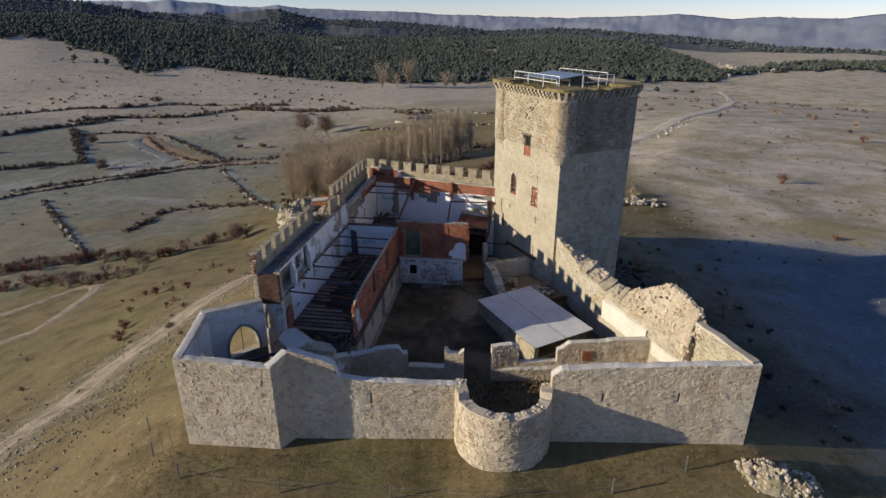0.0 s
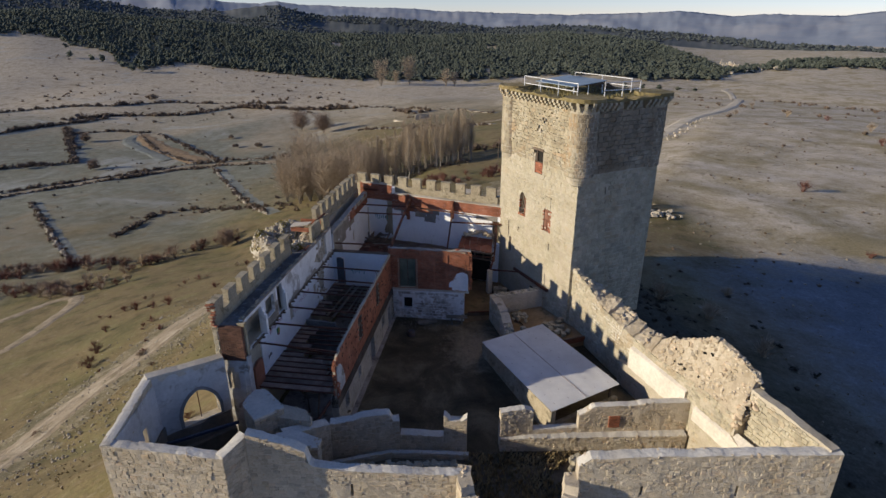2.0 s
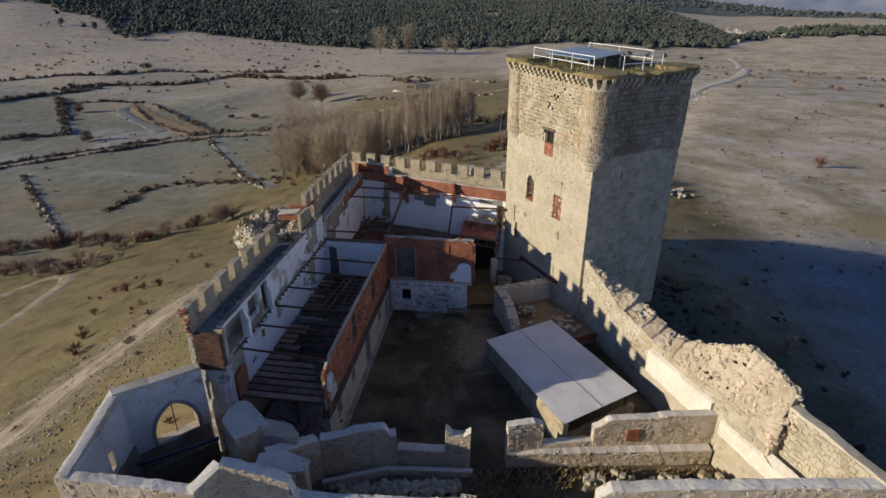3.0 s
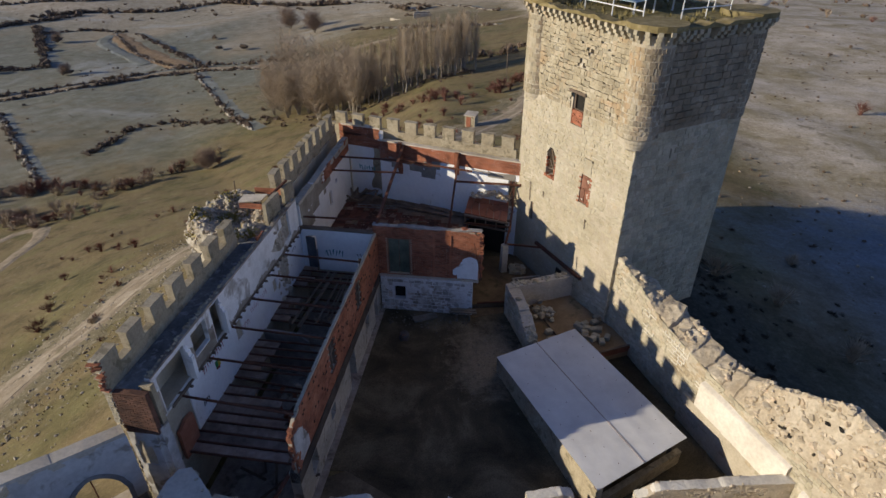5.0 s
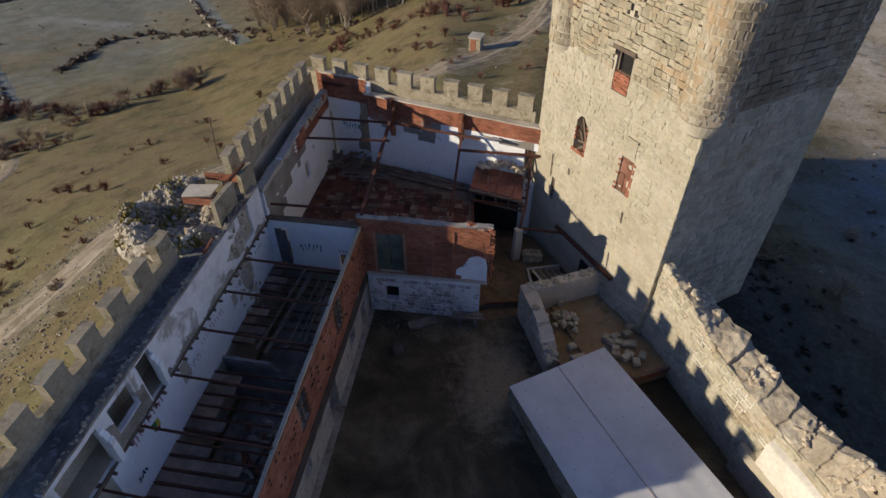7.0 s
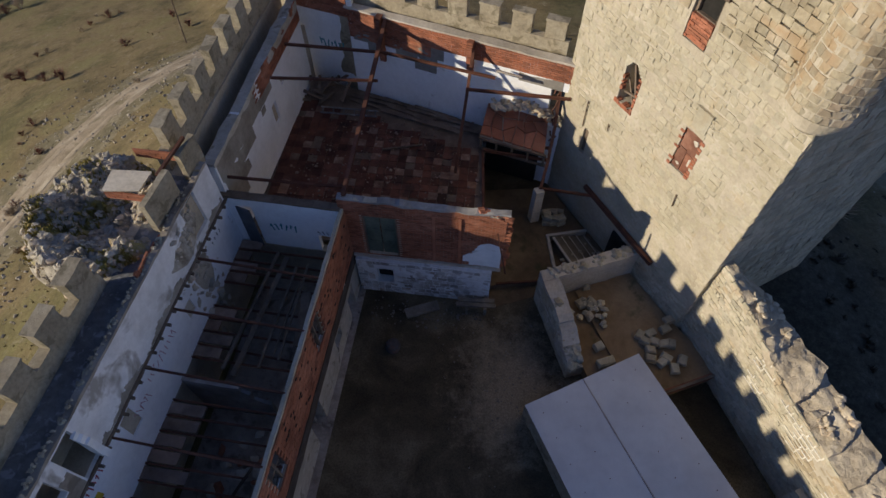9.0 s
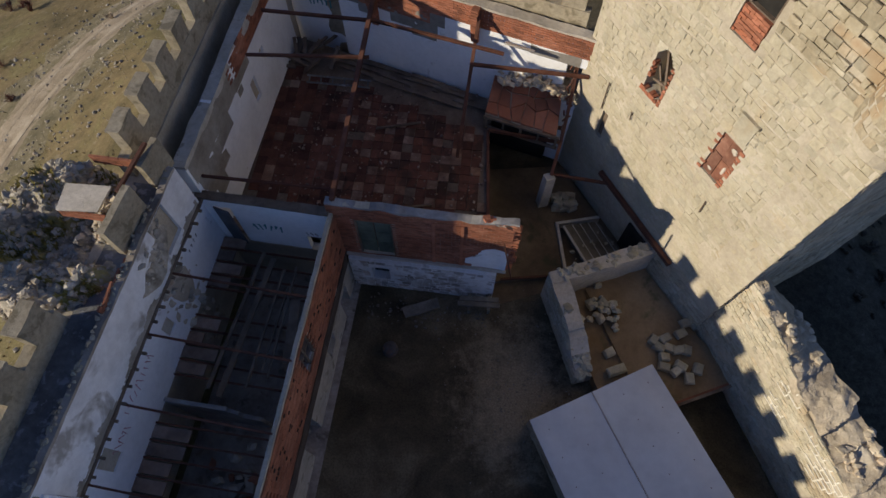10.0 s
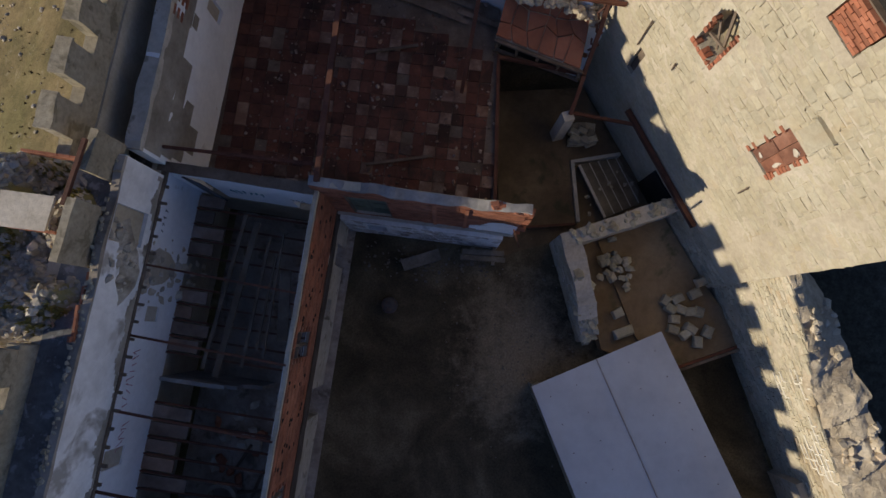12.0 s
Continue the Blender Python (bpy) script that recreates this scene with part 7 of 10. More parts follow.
wall_mesh(sp, along(EN, ES, -0.9), along(EN, ES, 15.8), 1.06, -2.0, lambda s: min(top_inner(s - 0.9) - 0.12, top_east(s - 0.9) - 0.3), (), 0.28, 0.06, ragged=0.03, seed=8)
wall_mesh(sp, along(EN, ES, -0.9, -0.72), along(EN, ES, 4.2, -0.72), 0.33, 2.0, lambda s: top_inner(s - 0.9) - 0.12, (), 0.28, 0.03, seed=28)
wall_mesh(sp, along(EN, ES, -0.6, 0.28), along(EN, ES, 9.3, 0.28), 0.4, -2.0, lambda s: top_east(s - 0.6) - 0.35, (), 0.28, 0.05, ragged=0.03, seed=18)
wall_mesh(sp, along(EN, ES, 9.2), along(EN, ES, 15.8), 0.3, 2.0, lambda s: top_east(s + 9.2) - 0.5, (), 0.28, 0.05, ragged=0.03, seed=19)
wall_mesh(sp, along(EN, ES, 15.7), ES, 0.45, -2.0, lambda s: 5.3 - 0.03 * s, (), 0.28, 0.05, ragged=0.05, seed=9)
wall_mesh(sp, along(EN, ES, 15.7, -0.4), along(EN, ES, ln_east - 0.4, -0.4), 0.78, -0.5, lambda s: 2.75 - 0.1 * s, (), 0.28, 0.14, ragged=0.12, seed=10)
part("wall_core", sp, m_mortar, east)
IN_N, IN_S = along(EN, ES, -0.3, -1.07), along(EN, ES, ln_east - 0.6, -1.07)
ln_in = dist2(IN_S, IN_N)
lay_stones(east, masonry(along(IN_S, IN_N, 3.6), IN_N, 0.0, lambda s: top_inner(ln_in - 3.9 - s) + 0.02, (0.12, 0.22), (0.15, 0.38), seed=71, proud=(-0.01, 0.035), loss=0.05, gap=0.014, wander=0.02),
           near=lambda s, z: 6.0 < s < 12.0 and 1.6 < z < 5.0)
lay_stones(east, masonry(along(EN, ES, ln_east - 0.5, -0.47), along(EN, ES, 15.8, -0.47), 2.3, 5.1, **rubble_style(74)))
lay_stones(east, masonry(along(EN, ES, -0.4, 0.29), along(EN, ES, 9.4, 0.29), -1.5, lambda s: top_east(s - 0.4) - 0.2, (0.22, 0.36), (0.3, 0.6), seed=75, proud=(0.0, 0.05), loss=0.03))
lay_stones(east, masonry(along(EN, ES, 9.2), ES, -1.5, lambda s: top_east(s + 9.2) - 0.3, (0.22, 0.36), (0.3, 0.6), seed=72, proud=(0.0, 0.05), loss=0.03))
r8 = np.random.default_rng(88)


LEDGES = (-0.7, 0.5, 1.5, 2.35, 3.1, 4.65, 5.5, 6.35, 7.3, 8.2, 9.1, 10.2, 11.6, 13.1, 14.3, 16.5)


def bed(s, o):
    """Height of the broken top over the plan: flat sandy ledges that break off at cross steps, rubble further on."""
    rim = rim_out(s)
    u = min(1.0, max(0.0, (rim - o) / (rim + 1.07)))
    hi, lo = top_east(s), top_inner(s)
    if s > 10:
        z = hi - 0.10 - (hi - lo - 0.08) * max(0.0, (u - 0.30) / 0.70) ** 0.9
    else:
        z = hi + (lo - hi) * max(0.0, (u - 0.35) / 0.65) if lo < hi else hi + (lo - hi) * min(1.0, u / 0.75)
    q = s + 0.45 * nz(o * 1.1, 3) + 0.18 * nz(s * 1.6, o * 2, 5) + 0.35 * (o + 0.4)
    k = max(i for i in range(len(LEDGES) - 1) if LEDGES[i] <= q or i == 0)
    w = min(1.0, max(0.0, (q - LEDGES[k]) / (LEDGES[k + 1] - LEDGES[k])))
    lip = 0.14 * (w - 0.45) + 0.16 * nz(k * 3.7, 9)
    hollow = 0.06 * nz(s * 1.6, o * 1.8, 4) + 0.07 * nz(s * 3.6, o * 4.0, 8) + 0.02 * nz(s * 12, o * 12, 1)
    edge = min(1.0, (1 - u) * 6 + 0.35)
    return z - 0.02 + lip * edge * (0.9 if s < 10 else 0.5) + hollow * (0.6 + 0.6 * abs(nz(s * 0.9, o, 7)))


sp = Soup()
for k in range(760):
    s = r8.uniform(0.2, 16.2)
    o = r8.uniform(-1.0, -0.05)
    if s < 9.6:
        # scattered stones keep to the outer edge and the ledges
        if nz(s * 0.8, k % 2, 12) < 0.12:
            continue
        o = 0.34 - 0.25 * r8.random() if k % 3 == 0 else (-0.75 + 0.25 * r8.random() if k % 3 == 1 else r8.uniform(-0.7, 0.2))
    elif k % 5 < 3:
        continue
    p = along(EN, ES, s, o)
    size = 0.05 + 0.15 * r8.random() ** 1.5 if s < 9.6 else r8.uniform(0.07, 0.23)
    rock(sp, (p[0], p[1], bed(s, o) + size * (r8.uniform(-0.3, 0.3) if s < 9.6 else r8.uniform(-0.8, 0.0))), size, 3000 + k, 0.85)
tagged(part("wall_rubble", sp, m_rub, east), kind="stuff")
# uneven mortar bed of the broken top, falling towards the yard
v, f = [], []
n_s, n_o = 340, 27
for i in range(n_s + 1):
    s = -0.6 + 16.3 * i / n_s
    for j in range(n_o):
        o = rim_out(s) + 0.10 * nz(s * 1.3, 6) - (1.08 + rim_out(s)) * j / (n_o - 1)
        p = along(EN, ES, s, o)
        v.append((p[0], p[1], bed(s, o) - (0.30 if j in (0, n_o - 1) else 0)))
for i in range(n_s):
    for j in range(n_o - 1):
        f.append((i * n_o + j, i * n_o + j + 1, (i + 1) * n_o + j + 1, (i + 1) * n_o + j))
sp = Soup()
sp.add(v, f)
v, f = [], []
for j in range(15):
    o = 0.02 - 1.08 * j / 14
    for q in range(9):
        z_lo = 2.2
        p = along(EN, ES, 15.68 + 0.10 * nz(o * 3, q * 0.7, 2), o)
        v.append((p[0], p[1], z_lo + (bed(15.68, o) - z_lo) * q / 8))
for j in range(14):
    for q in range(8):
        f.append((j * 9 + q, (j + 1) * 9 + q, (j + 1) * 9 + q + 1, j * 9 + q + 1))
sp.add(v, f)
part("broken_top", sp, surface("tan_broken_mortar", (0.35, 0.28, 0.195), (0.50, 0.42, 0.31), (0.60, 0.525, 0.41), 0.9, 7, relief=0.07, spots=((0.27, 0.22, 0.15), 1.4, 0.57, 0.6), fine_amt=0.7), east)
# broad pale ribbon pointing round some of the stones of its inner face
m_point = surface("white_ribbon_pointing", (0.60, 0.555, 0.46), (0.68, 0.635, 0.54), (0.74, 0.70, 0.61), 1.5, 9, relief=0.01)
sp = Soup()
rq = np.random.default_rng(733)
q0, q1 = along(EN, ES, 8.6, -1.07), along(EN, ES, 3.2, -1.07)
z = 2.4
while z < 4.35:
    h, s = float(rq.uniform(0.19, 0.26)), float(rq.uniform(0, 0.3))
    while s < 5.2:
        w = float(rq.uniform(0.26, 0.5))
        if z + h < top_inner(8.6 - s) - 0.05 and nz(s * 0.45, z * 0.8, 31) + 0.5 * (1 - abs(z - 3.3)) > 0.12:
            dz = float(rq.uniform(-0.012, 0.012))
            face_box(sp, q0, q1, s, s + w, z + dz, z + dz + 0.036, 0.0, 0.042, 0.006)
            face_box(sp, q0, q1, s, s + 0.042, z + 0.034, z + h - 0.004, 0.0, 0.041, 0.006)
        s += w
    z += h
tagged(part("ribbon_pointing", sp, m_point, east), kind="stuff")
rod = thing("iron_rod", "thin rusty iron rod standing against the east wall", "rod")
sp = Soup()
p = along(EN, ES, -0.1, -1.2)
bar(sp, (p[0], p[1], 0.6), (p[0] + 0.05, p[1], 5.0), 0.035)
part("shaft", sp, m_rust, rod)
sp = Soup()
for k in range(240):
    s, o = r8.uniform(9.6, 15.7), r8.uniform(-1.05, -0.05)
    p = along(EN, ES, s, o)
    size = 0.05 + 0.12 * r8.random() ** 1.5
    rock(sp, (p[0], p[1], bed(s, o) - size * r8.uniform(0.0, 0.6)), size, 4000 + k)
for k in range(40):
    z, o = r8.uniform(3.2, 5.9), r8.uniform(-1.1, -0.1)
    p = along(EN, ES, 15.72 + 0.06 * r8.uniform(-1, 1), o)
    if z > bed(15.7, o):
        continue
    rock(sp, (p[0], p[1], z), r8.uniform(0.15, 0.3), 4400 + k)
tagged(part("rubble_face", sp, m_rub, east), kind="stuff")
# near-black lumps painted as shaded holes of lost stones in its broken end
sp = Soup()
for k in range(9):
    s, o = r8.uniform(10.5, 13.5), r8.uniform(-0.95, -0.5)
    p = along(EN, ES, s, o)
    rock(sp, (p[0], p[1], bed(s, o) - 0.02), r8.uniform(0.08, 0.15), 4800 + k)
tagged(part("dark_hollows", sp, m_dark, east), kind="stuff")
m_bench = surface("bright_lime_plaster", (0.55, 0.50, 0.42), (0.68, 0.62, 0.53), (0.75, 0.70, 0.61), 0.6, 6, relief=0.01)
# plastered benches against its foot
for (a, b), s0, s1, z0_, z1_, w in ((((11.15, 37.1), (12.95, 31.85)), 0.8, 5.6, 1.65, 3.0, 0.5), (((13.2, 31.15), (14.75, 26.3)), 0.0, 4.6, 1.83, 2.6, 0.4)):
    sp = Soup()
    n = 16
    v = []
    for i in range(n + 1):
        s = s0 + (s1 - s0) * i / n
        k = 0.012 * nz(s * 1.3, z1_)
        rise = 0.10 * (s - s0) / (s1 - s0)
        for o, z in ((0.0, z0_), (k, z1_ - 0.04 + rise), (-0.05, z1_ + rise + k), (0.0 - w, z1_ + rise + 0.22 + 2 * k), (-w, z0_)):
            v.append((*along(a, b, s, -o), z))
    f = []
    for i in range(n):
        for q in range(5):
            f.append((i * 5 + q, i * 5 + (q + 1) % 5, (i + 1) * 5 + (q + 1) % 5, (i + 1) * 5 + q))
    f += [tuple(range(5)), tuple(range(n * 5 + 4, n * 5 - 1, -1))]
    sp.add(v, f)
    part("plaster_bench", sp, m_bench, east, "pale plastered thickening of the wall foot")
    lay_stones(east, masonry(b, a, 0.0, z0_ + 0.05, (0.12, 0.22), (0.15, 0.36), seed=int(73 + w * 10), proud=(-0.04, 0.01)))
    sp = Soup()
    wall_mesh(sp, b, a, w, -0.1, z0_ + 0.02, (), 0.4, 0.02)
    part("bench_core", sp, m_mortar, east)

# ---------------------------------------------------------------- south curtain and round tower
def rubble_wall(name, label, a, b, thick, z0, top, seed, holes=(), near=None, ragged=0.12, inside=True):
    """A rubble wall: mortar core, small stones on both faces, a thin pale mortar top with stones along its edges."""
    ob = thing(name, label, "wall", kind="structure")
    tf = top if callable(top) else (lambda s: top)
    rise = lambda s: tf(s) + ragged * (nz(s * 0.9 + seed, seed) + 0.5 * nz(s * 2.3, seed + 9))
    ln = dist2(a, b)
    sp = Soup()
    wall_mesh(sp, a, b, thick, z0, tf, holes, 0.3, 0.05, ragged=ragged, seed=seed)
    part("wall_core", sp, m_rub_mortar, ob)
    hit = lambda hs: (lambda p, q, c, d: any(q > h[0] and p < h[1] and d > h[2] and c < h[3] for h in hs))
    lay_stones(ob, masonry(a, b, z0 + 0.1, lambda s: rise(s) - 0.04, skip=hit(holes), **rubble_style(seed)), near, material=m_rub_p, joined=m_rub)
    if inside:
        back = [(ln - h[1], ln - h[0], h[2], h[3]) for h in holes]
        lay_stones(ob, masonry(along(a, b, ln, -thick), along(a, b, 0, -thick), max(0.0, z0 + 0.1), lambda s: rise(ln - s) - 0.05, skip=hit(back), **rubble_style(seed + 50)), joined=m_rub)
    sp, edge = Soup(), Soup()
    r = np.random.default_rng(seed)
    v, f = [], []
    k = max(2, int(ln / 0.16))
    for i in range(k + 1):
        s = ln * i / k
        for q, o in enumerate((0.0, -thick * 0.3, -thick * 0.65, -thick)):
            p = along(a, b, s, o + (float(r.uniform(-0.03, 0.02)) if q == 0 else float(r.uniform(-0.02, 0.03)) if q == 3 else 0))
            v.append((p[0], p[1], rise(s) + 0.025 + float(r.uniform(-0.006, 0.010)) - (0.02 if q in (0, 3) else 0)))
        for o in (-thick + 0.03, -0.03):
            p = along(a, b, s, o)
            v.append((p[0], p[1], rise(s) - 0.12))
    for i in range(k):
        o = i * 6
        for j in range(6):
            f.append((o + j, o + (j + 1) % 6, o + 6 + (j + 1) % 6, o + 6 + j))
    f += [tuple(range(6)), tuple(range(k * 6 + 5, k * 6 - 1, -1))]
    sp.add(v, f)
    part("mortar_top", sp, m_lime, ob)
    for i in range(int(ln * 2.5)):
        s = float(r.uniform(0, ln))
        p = along(a, b, s, float(r.choice([-0.04, -thick + 0.04])) + float(r.uniform(-0.05, 0.05)))
        rock(edge, (p[0], p[1], rise(s) - 0.03), float(r.uniform(0.05, 0.11)), 500 + i + seed * 7, 0.8)
    tagged(part("edge_stones", edge, m_rub, ob), kind="stuff")
    return ob


rubble_wall("wall_south_east", "weathered rubble south curtain with an uneven top", (16.45, 24.95), (5.75, 25.2), 0.5, -0.6, lerp_fn([(0, 5.05), (3, 4.95), (8, 4.75), (10.2, 4.6), (10.7, 4.2)]), 81, ragged=0.06, near=lambda s, z: s > 4.5 and z > 2.4,
            holes=[(3.9, 4.02, 2.7, 3.3), (7.9, 8.02, 2.7, 3.2)])
rubble_wall("wall_south_west", "weathered rubble south curtain stepped down at one side", (0.85, 25.4), (-8.15, 25.45), 0.46, -0.6, lerp_fn([(0, 3.5), (2, 3.55), (5, 3.75), (6.4, 3.95), (6.6, 4.75), (7.4, 5.1), (9, 5.6)]), 82, ragged=0.08, near=lambda s, z: s < 6.0 and z > 1.6,
            holes=[(4.65, 4.77, 2.3, 3.0)])
rubble_wall("wall_bastion_side", "shaded side face of the corner bastion", (-8.1, 25.55), (-8.8, 24.6), 0.45, -0.6, lerp_fn([(0, 5.5), (1.2, 5.15)]), 83, ragged=0.05)
rubble_wall("wall_bastion_south", "sunlit rubble face of the corner bastion with a pale mortar top", (-8.8, 24.6), (-13.9, 25.0), 0.45, -0.6, lerp_fn([(0, 5.12), (5.1, 5.45)]), 84, ragged=0.06, near=lambda s, z: z > 2.6)
rubble_wall("wall_bastion_west", "tall pale bastion wall with a small window", (-13.9, 25.0), (-14.15, 29.4), 0.42, -3.5, lerp_fn([(0, 5.45), (1.2, 5.5), (4.4, 5.8)]), 85, ragged=0.05, holes=[(2.4, 2.75, 3.2, 4.1)])
AR0, AR1 = (-14.15, 29.4), (-11.45, 31.75)
ASC, AHW, ASILL, ASPR, AAPX = 2.1, 0.92, 2.4, 3.05, 4.22     # middle, half width, sill, springing, apex


def arch_z(s):
    u = min(1.0, abs(s - ASC) / AHW)
    return ASPR + (AAPX - ASPR) * (1 - u ** 1.6) ** 0.62


def arch_wall(a, b, thick, z0, top):
    """A wall with a pointed opening of smooth outline."""
    sp = Soup()
    ln = dist2(a, b)
    ss = sorted(set([0, ln] + list(np.arange(0.3, ln, 0.3)) + [ASC - AHW + 2 * AHW * i / 24 for i in range(25)]))
    for s0, s1 in zip(ss, ss[1:]):
        m = (s0 + s1) / 2
        spans = [(z0, z0, top(s0), top(s1))]
        if abs(m - ASC) < AHW:
            spans = [(z0, z0, ASILL, ASILL), (arch_z(s0), arch_z(s1), top(s0), top(s1))]
        for za, zb, zc, zd in spans:
            p = [along(a, b, s0), along(a, b, s1), along(a, b, s1, -thick), along(a, b, s0, -thick)]
            v = [(*p[0], za), (*p[1], zb), (*p[2], zb), (*p[3], za), (*p[0], zc), (*p[1], zd), (*p[2], zd), (*p[3], zc)]
            sp.add(v, BOX_F)
    return sp


aw = thing("wall_arch", "bastion wall pierced by a pointed arch window", "wall", kind="structure")
atop = lerp_fn([(0, 5.8), (3.6, 5.45)])
part("wall_core", arch_wall(AR0, AR1, 0.45, -3.5, atop), m_rub_mortar, aw)
sp = Soup()
wall_mesh(sp, along(AR0, AR1, 0, 0.03), along(AR0, AR1, 3.58, 0.03), 0.51, 5.34, lambda s: atop(s) + 0.05, (), 0.2, 0.02, ragged=0.02)
part("mortar_top", sp, m_cap, aw)
lay_stones(aw, masonry(AR0, AR1, -3.0, lambda s: atop(s) - 0.05, skip=lambda p, q, c, d: q > ASC - AHW and p < ASC + AHW and d > ASILL and c < AAPX, **rubble_style(86)), joined=m_rub)
# plaster inside the bastion, fallen off below
m_dull = surface("grey_lavender_plaster", (0.40, 0.39, 0.38), (0.56, 0.55, 0.545), (0.66, 0.655, 0.65), 0.6, 5, relief=0.01, spots=((0.26, 0.23, 0.19), 0.9, 0.58, 0.8))
bp = Soup()
wall_mesh(bp, along((-13.9, 25.0), (-14.15, 29.4), 0.45, -0.43), along((-13.9, 25.0), (-14.15, 29.4), 4.2, -0.43), 0.03, 2.9, 5.4, [(1.95, 2.3, 3.2, 4.1)], 0.3, 0.02)
tagged(part("wall_plaster", bp, m_dull), "grey-white plaster inside the bastion", "plaster", kind="structure")
tagged(part("wall_plaster", arch_wall(along(AR0, AR1, 0.0, -0.455), along(AR0, AR1, 3.6, -0.455), 0.03, 2.35, lambda s: atop(s) - 0.1), m_dull), "grey plaster round the pointed arch", "plaster", kind="structure")
m_vous = surface("grey_dressed_stone", (0.17, 0.165, 0.16), (0.25, 0.24, 0.235), (0.36, 0.35, 0.34), 0.9, 6, relief=0.02)
# dark rubble with the deep shade low in the bastion painted in
m_shade_rubble = surface("shade_dark_rubble", (0.13, 0.108, 0.085), (0.21, 0.178, 0.142), (0.31, 0.268, 0.22), 0.9, 6, relief=0.06)
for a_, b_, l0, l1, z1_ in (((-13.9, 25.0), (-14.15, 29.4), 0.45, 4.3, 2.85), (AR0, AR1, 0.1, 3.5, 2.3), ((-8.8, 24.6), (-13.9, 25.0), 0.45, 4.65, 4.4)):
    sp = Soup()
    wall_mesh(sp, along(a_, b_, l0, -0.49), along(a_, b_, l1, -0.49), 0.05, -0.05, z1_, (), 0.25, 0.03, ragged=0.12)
    tagged(part("wall_lining", sp, m_shade_rubble), "dark rubble where the plaster has fallen, darkened for shade", "wall", kind="structure")
av = thing("arch_surround", "dressed stone surround of the pointed arch", "arch", kind="structure")
curve = [(ASC - AHW, ASILL + 0.3 * i) for i in range(3)] + [(ASC - AHW + 2 * AHW * i / 14, arch_z(ASC - AHW + 2 * AHW * i / 14)) for i in range(15)] + [(ASC + AHW, ASILL + 0.6 - 0.3 * i) for i in range(3)]
for (sa, za), (sb, zb) in zip(curve, curve[1:]):
    sp = Soup()
    da, db = Vector((sa - ASC, (za - 3.0) * 0.7)).normalized() * 0.17, Vector((sb - ASC, (zb - 3.0) * 0.7)).normalized() * 0.17
    ring = [(sa, za), (sb, zb), (sb + db.x, zb + db.y), (sa + da.x, za + da.y)]
    v = [(*along(AR0, AR1, q[0], -0.52), q[1]) for q in ring] + [(*along(AR0, AR1, q[0], 0.03), q[1]) for q in ring]
    sp.add(v, [(0, 1, 2, 3), (7, 6, 5, 4), (0, 4, 5, 1), (1, 5, 6, 2), (2, 6, 7, 3), (3, 7, 4, 0)])
    part("voussoir", sp, m_vous, av)
sp = Soup()
bar(sp, (*along(AR0, AR1, 2.1, -0.25), 2.45), (*along(AR0, AR1, 2.1, -0.25), 4.2), 0.035)
part("mullion", sp, m_rust, av)
sp = Soup()
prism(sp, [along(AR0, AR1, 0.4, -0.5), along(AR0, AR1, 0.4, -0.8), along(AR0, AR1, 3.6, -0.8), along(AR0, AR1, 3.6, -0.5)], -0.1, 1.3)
tagged(part("wall_bench", sp, m_shade_rubble), "masonry bench under the arch window", "bench", kind="structure")
sp = Soup()
bar(sp, (-13.4, 28.6, 2.35), (-10.3, 30.1, 2.5), 0.12, 0.14)
tagged(part("steel_pipe", sp, surface("dark_blue_steel", (0.03, 0.035, 0.06), (0.05, 0.06, 0.10), (0.07, 0.085, 0.13), 1, 6, rough=0.6, relief=0.0)), "dark blue steel pipe spanning the bastion", "pipe")

# broken drum pier inside the bastion
pier = thing("broken_pier", "broad broken masonry pier with a pale flat top", "pier")
sp = Soup()
PC = [(-9.62, 29.69), (-9.07, 29.03), (-8.42, 29.55), (-7.92, 30.01), (-8.34, 30.49), (-8.8, 30.99), (-9.29, 31.46), (-9.72, 31.38), (-9.95, 30.87), (-10.04, 30.23)]
prism(sp, PC, -0.1, 3.4)
part("core", sp, m_mortar, pier)
sp = Soup()
prism(sp, [(x + 0.03 * (x + 9.1), y + 0.03 * (y - 30.1)) for x, y in PC], 3.38, 3.55, [3.5 + 0.07 * nz(i * 1.3, 2.0) for i in range(len(PC))])
part("flat_top", sp, m_bench, pier)
sp = Soup()
prism(sp, [(-8.43, 29.73), (-6.57, 29.59), (-6.53, 29.88), (-6.98, 30.46), (-8.24, 30.68)], -0.1, 3.1, [3.12, 2.95, 2.9, 3.0, 3.16])
part("broken_shoulder", sp, m_rub_mortar, pier, "lower broken shoulder of the pier")
SHO = [(-8.43, 29.73), (-6.57, 29.59), (-6.53, 29.88), (-6.98, 30.46), (-8.24, 30.68)]
sh_st = []
for i in range(len(SHO)):
    sh_st += list(masonry(SHO[(i + 1) % len(SHO)], SHO[i], 0.0, 2.95, **rubble_style(160 + i)))
lay_stones(pier, sh_st, name="shoulder_stone", joined=m_rub)
faced = []
for i in range(len(PC)):
    faced += list(masonry(PC[(i + 1) % len(PC)], PC[i], 0.0, 3.35, (0.12, 0.24), (0.14, 0.34), seed=140 + i, proud=(-0.02, 0.03)))
lay_stones(pier, faced, joined=m_rub)

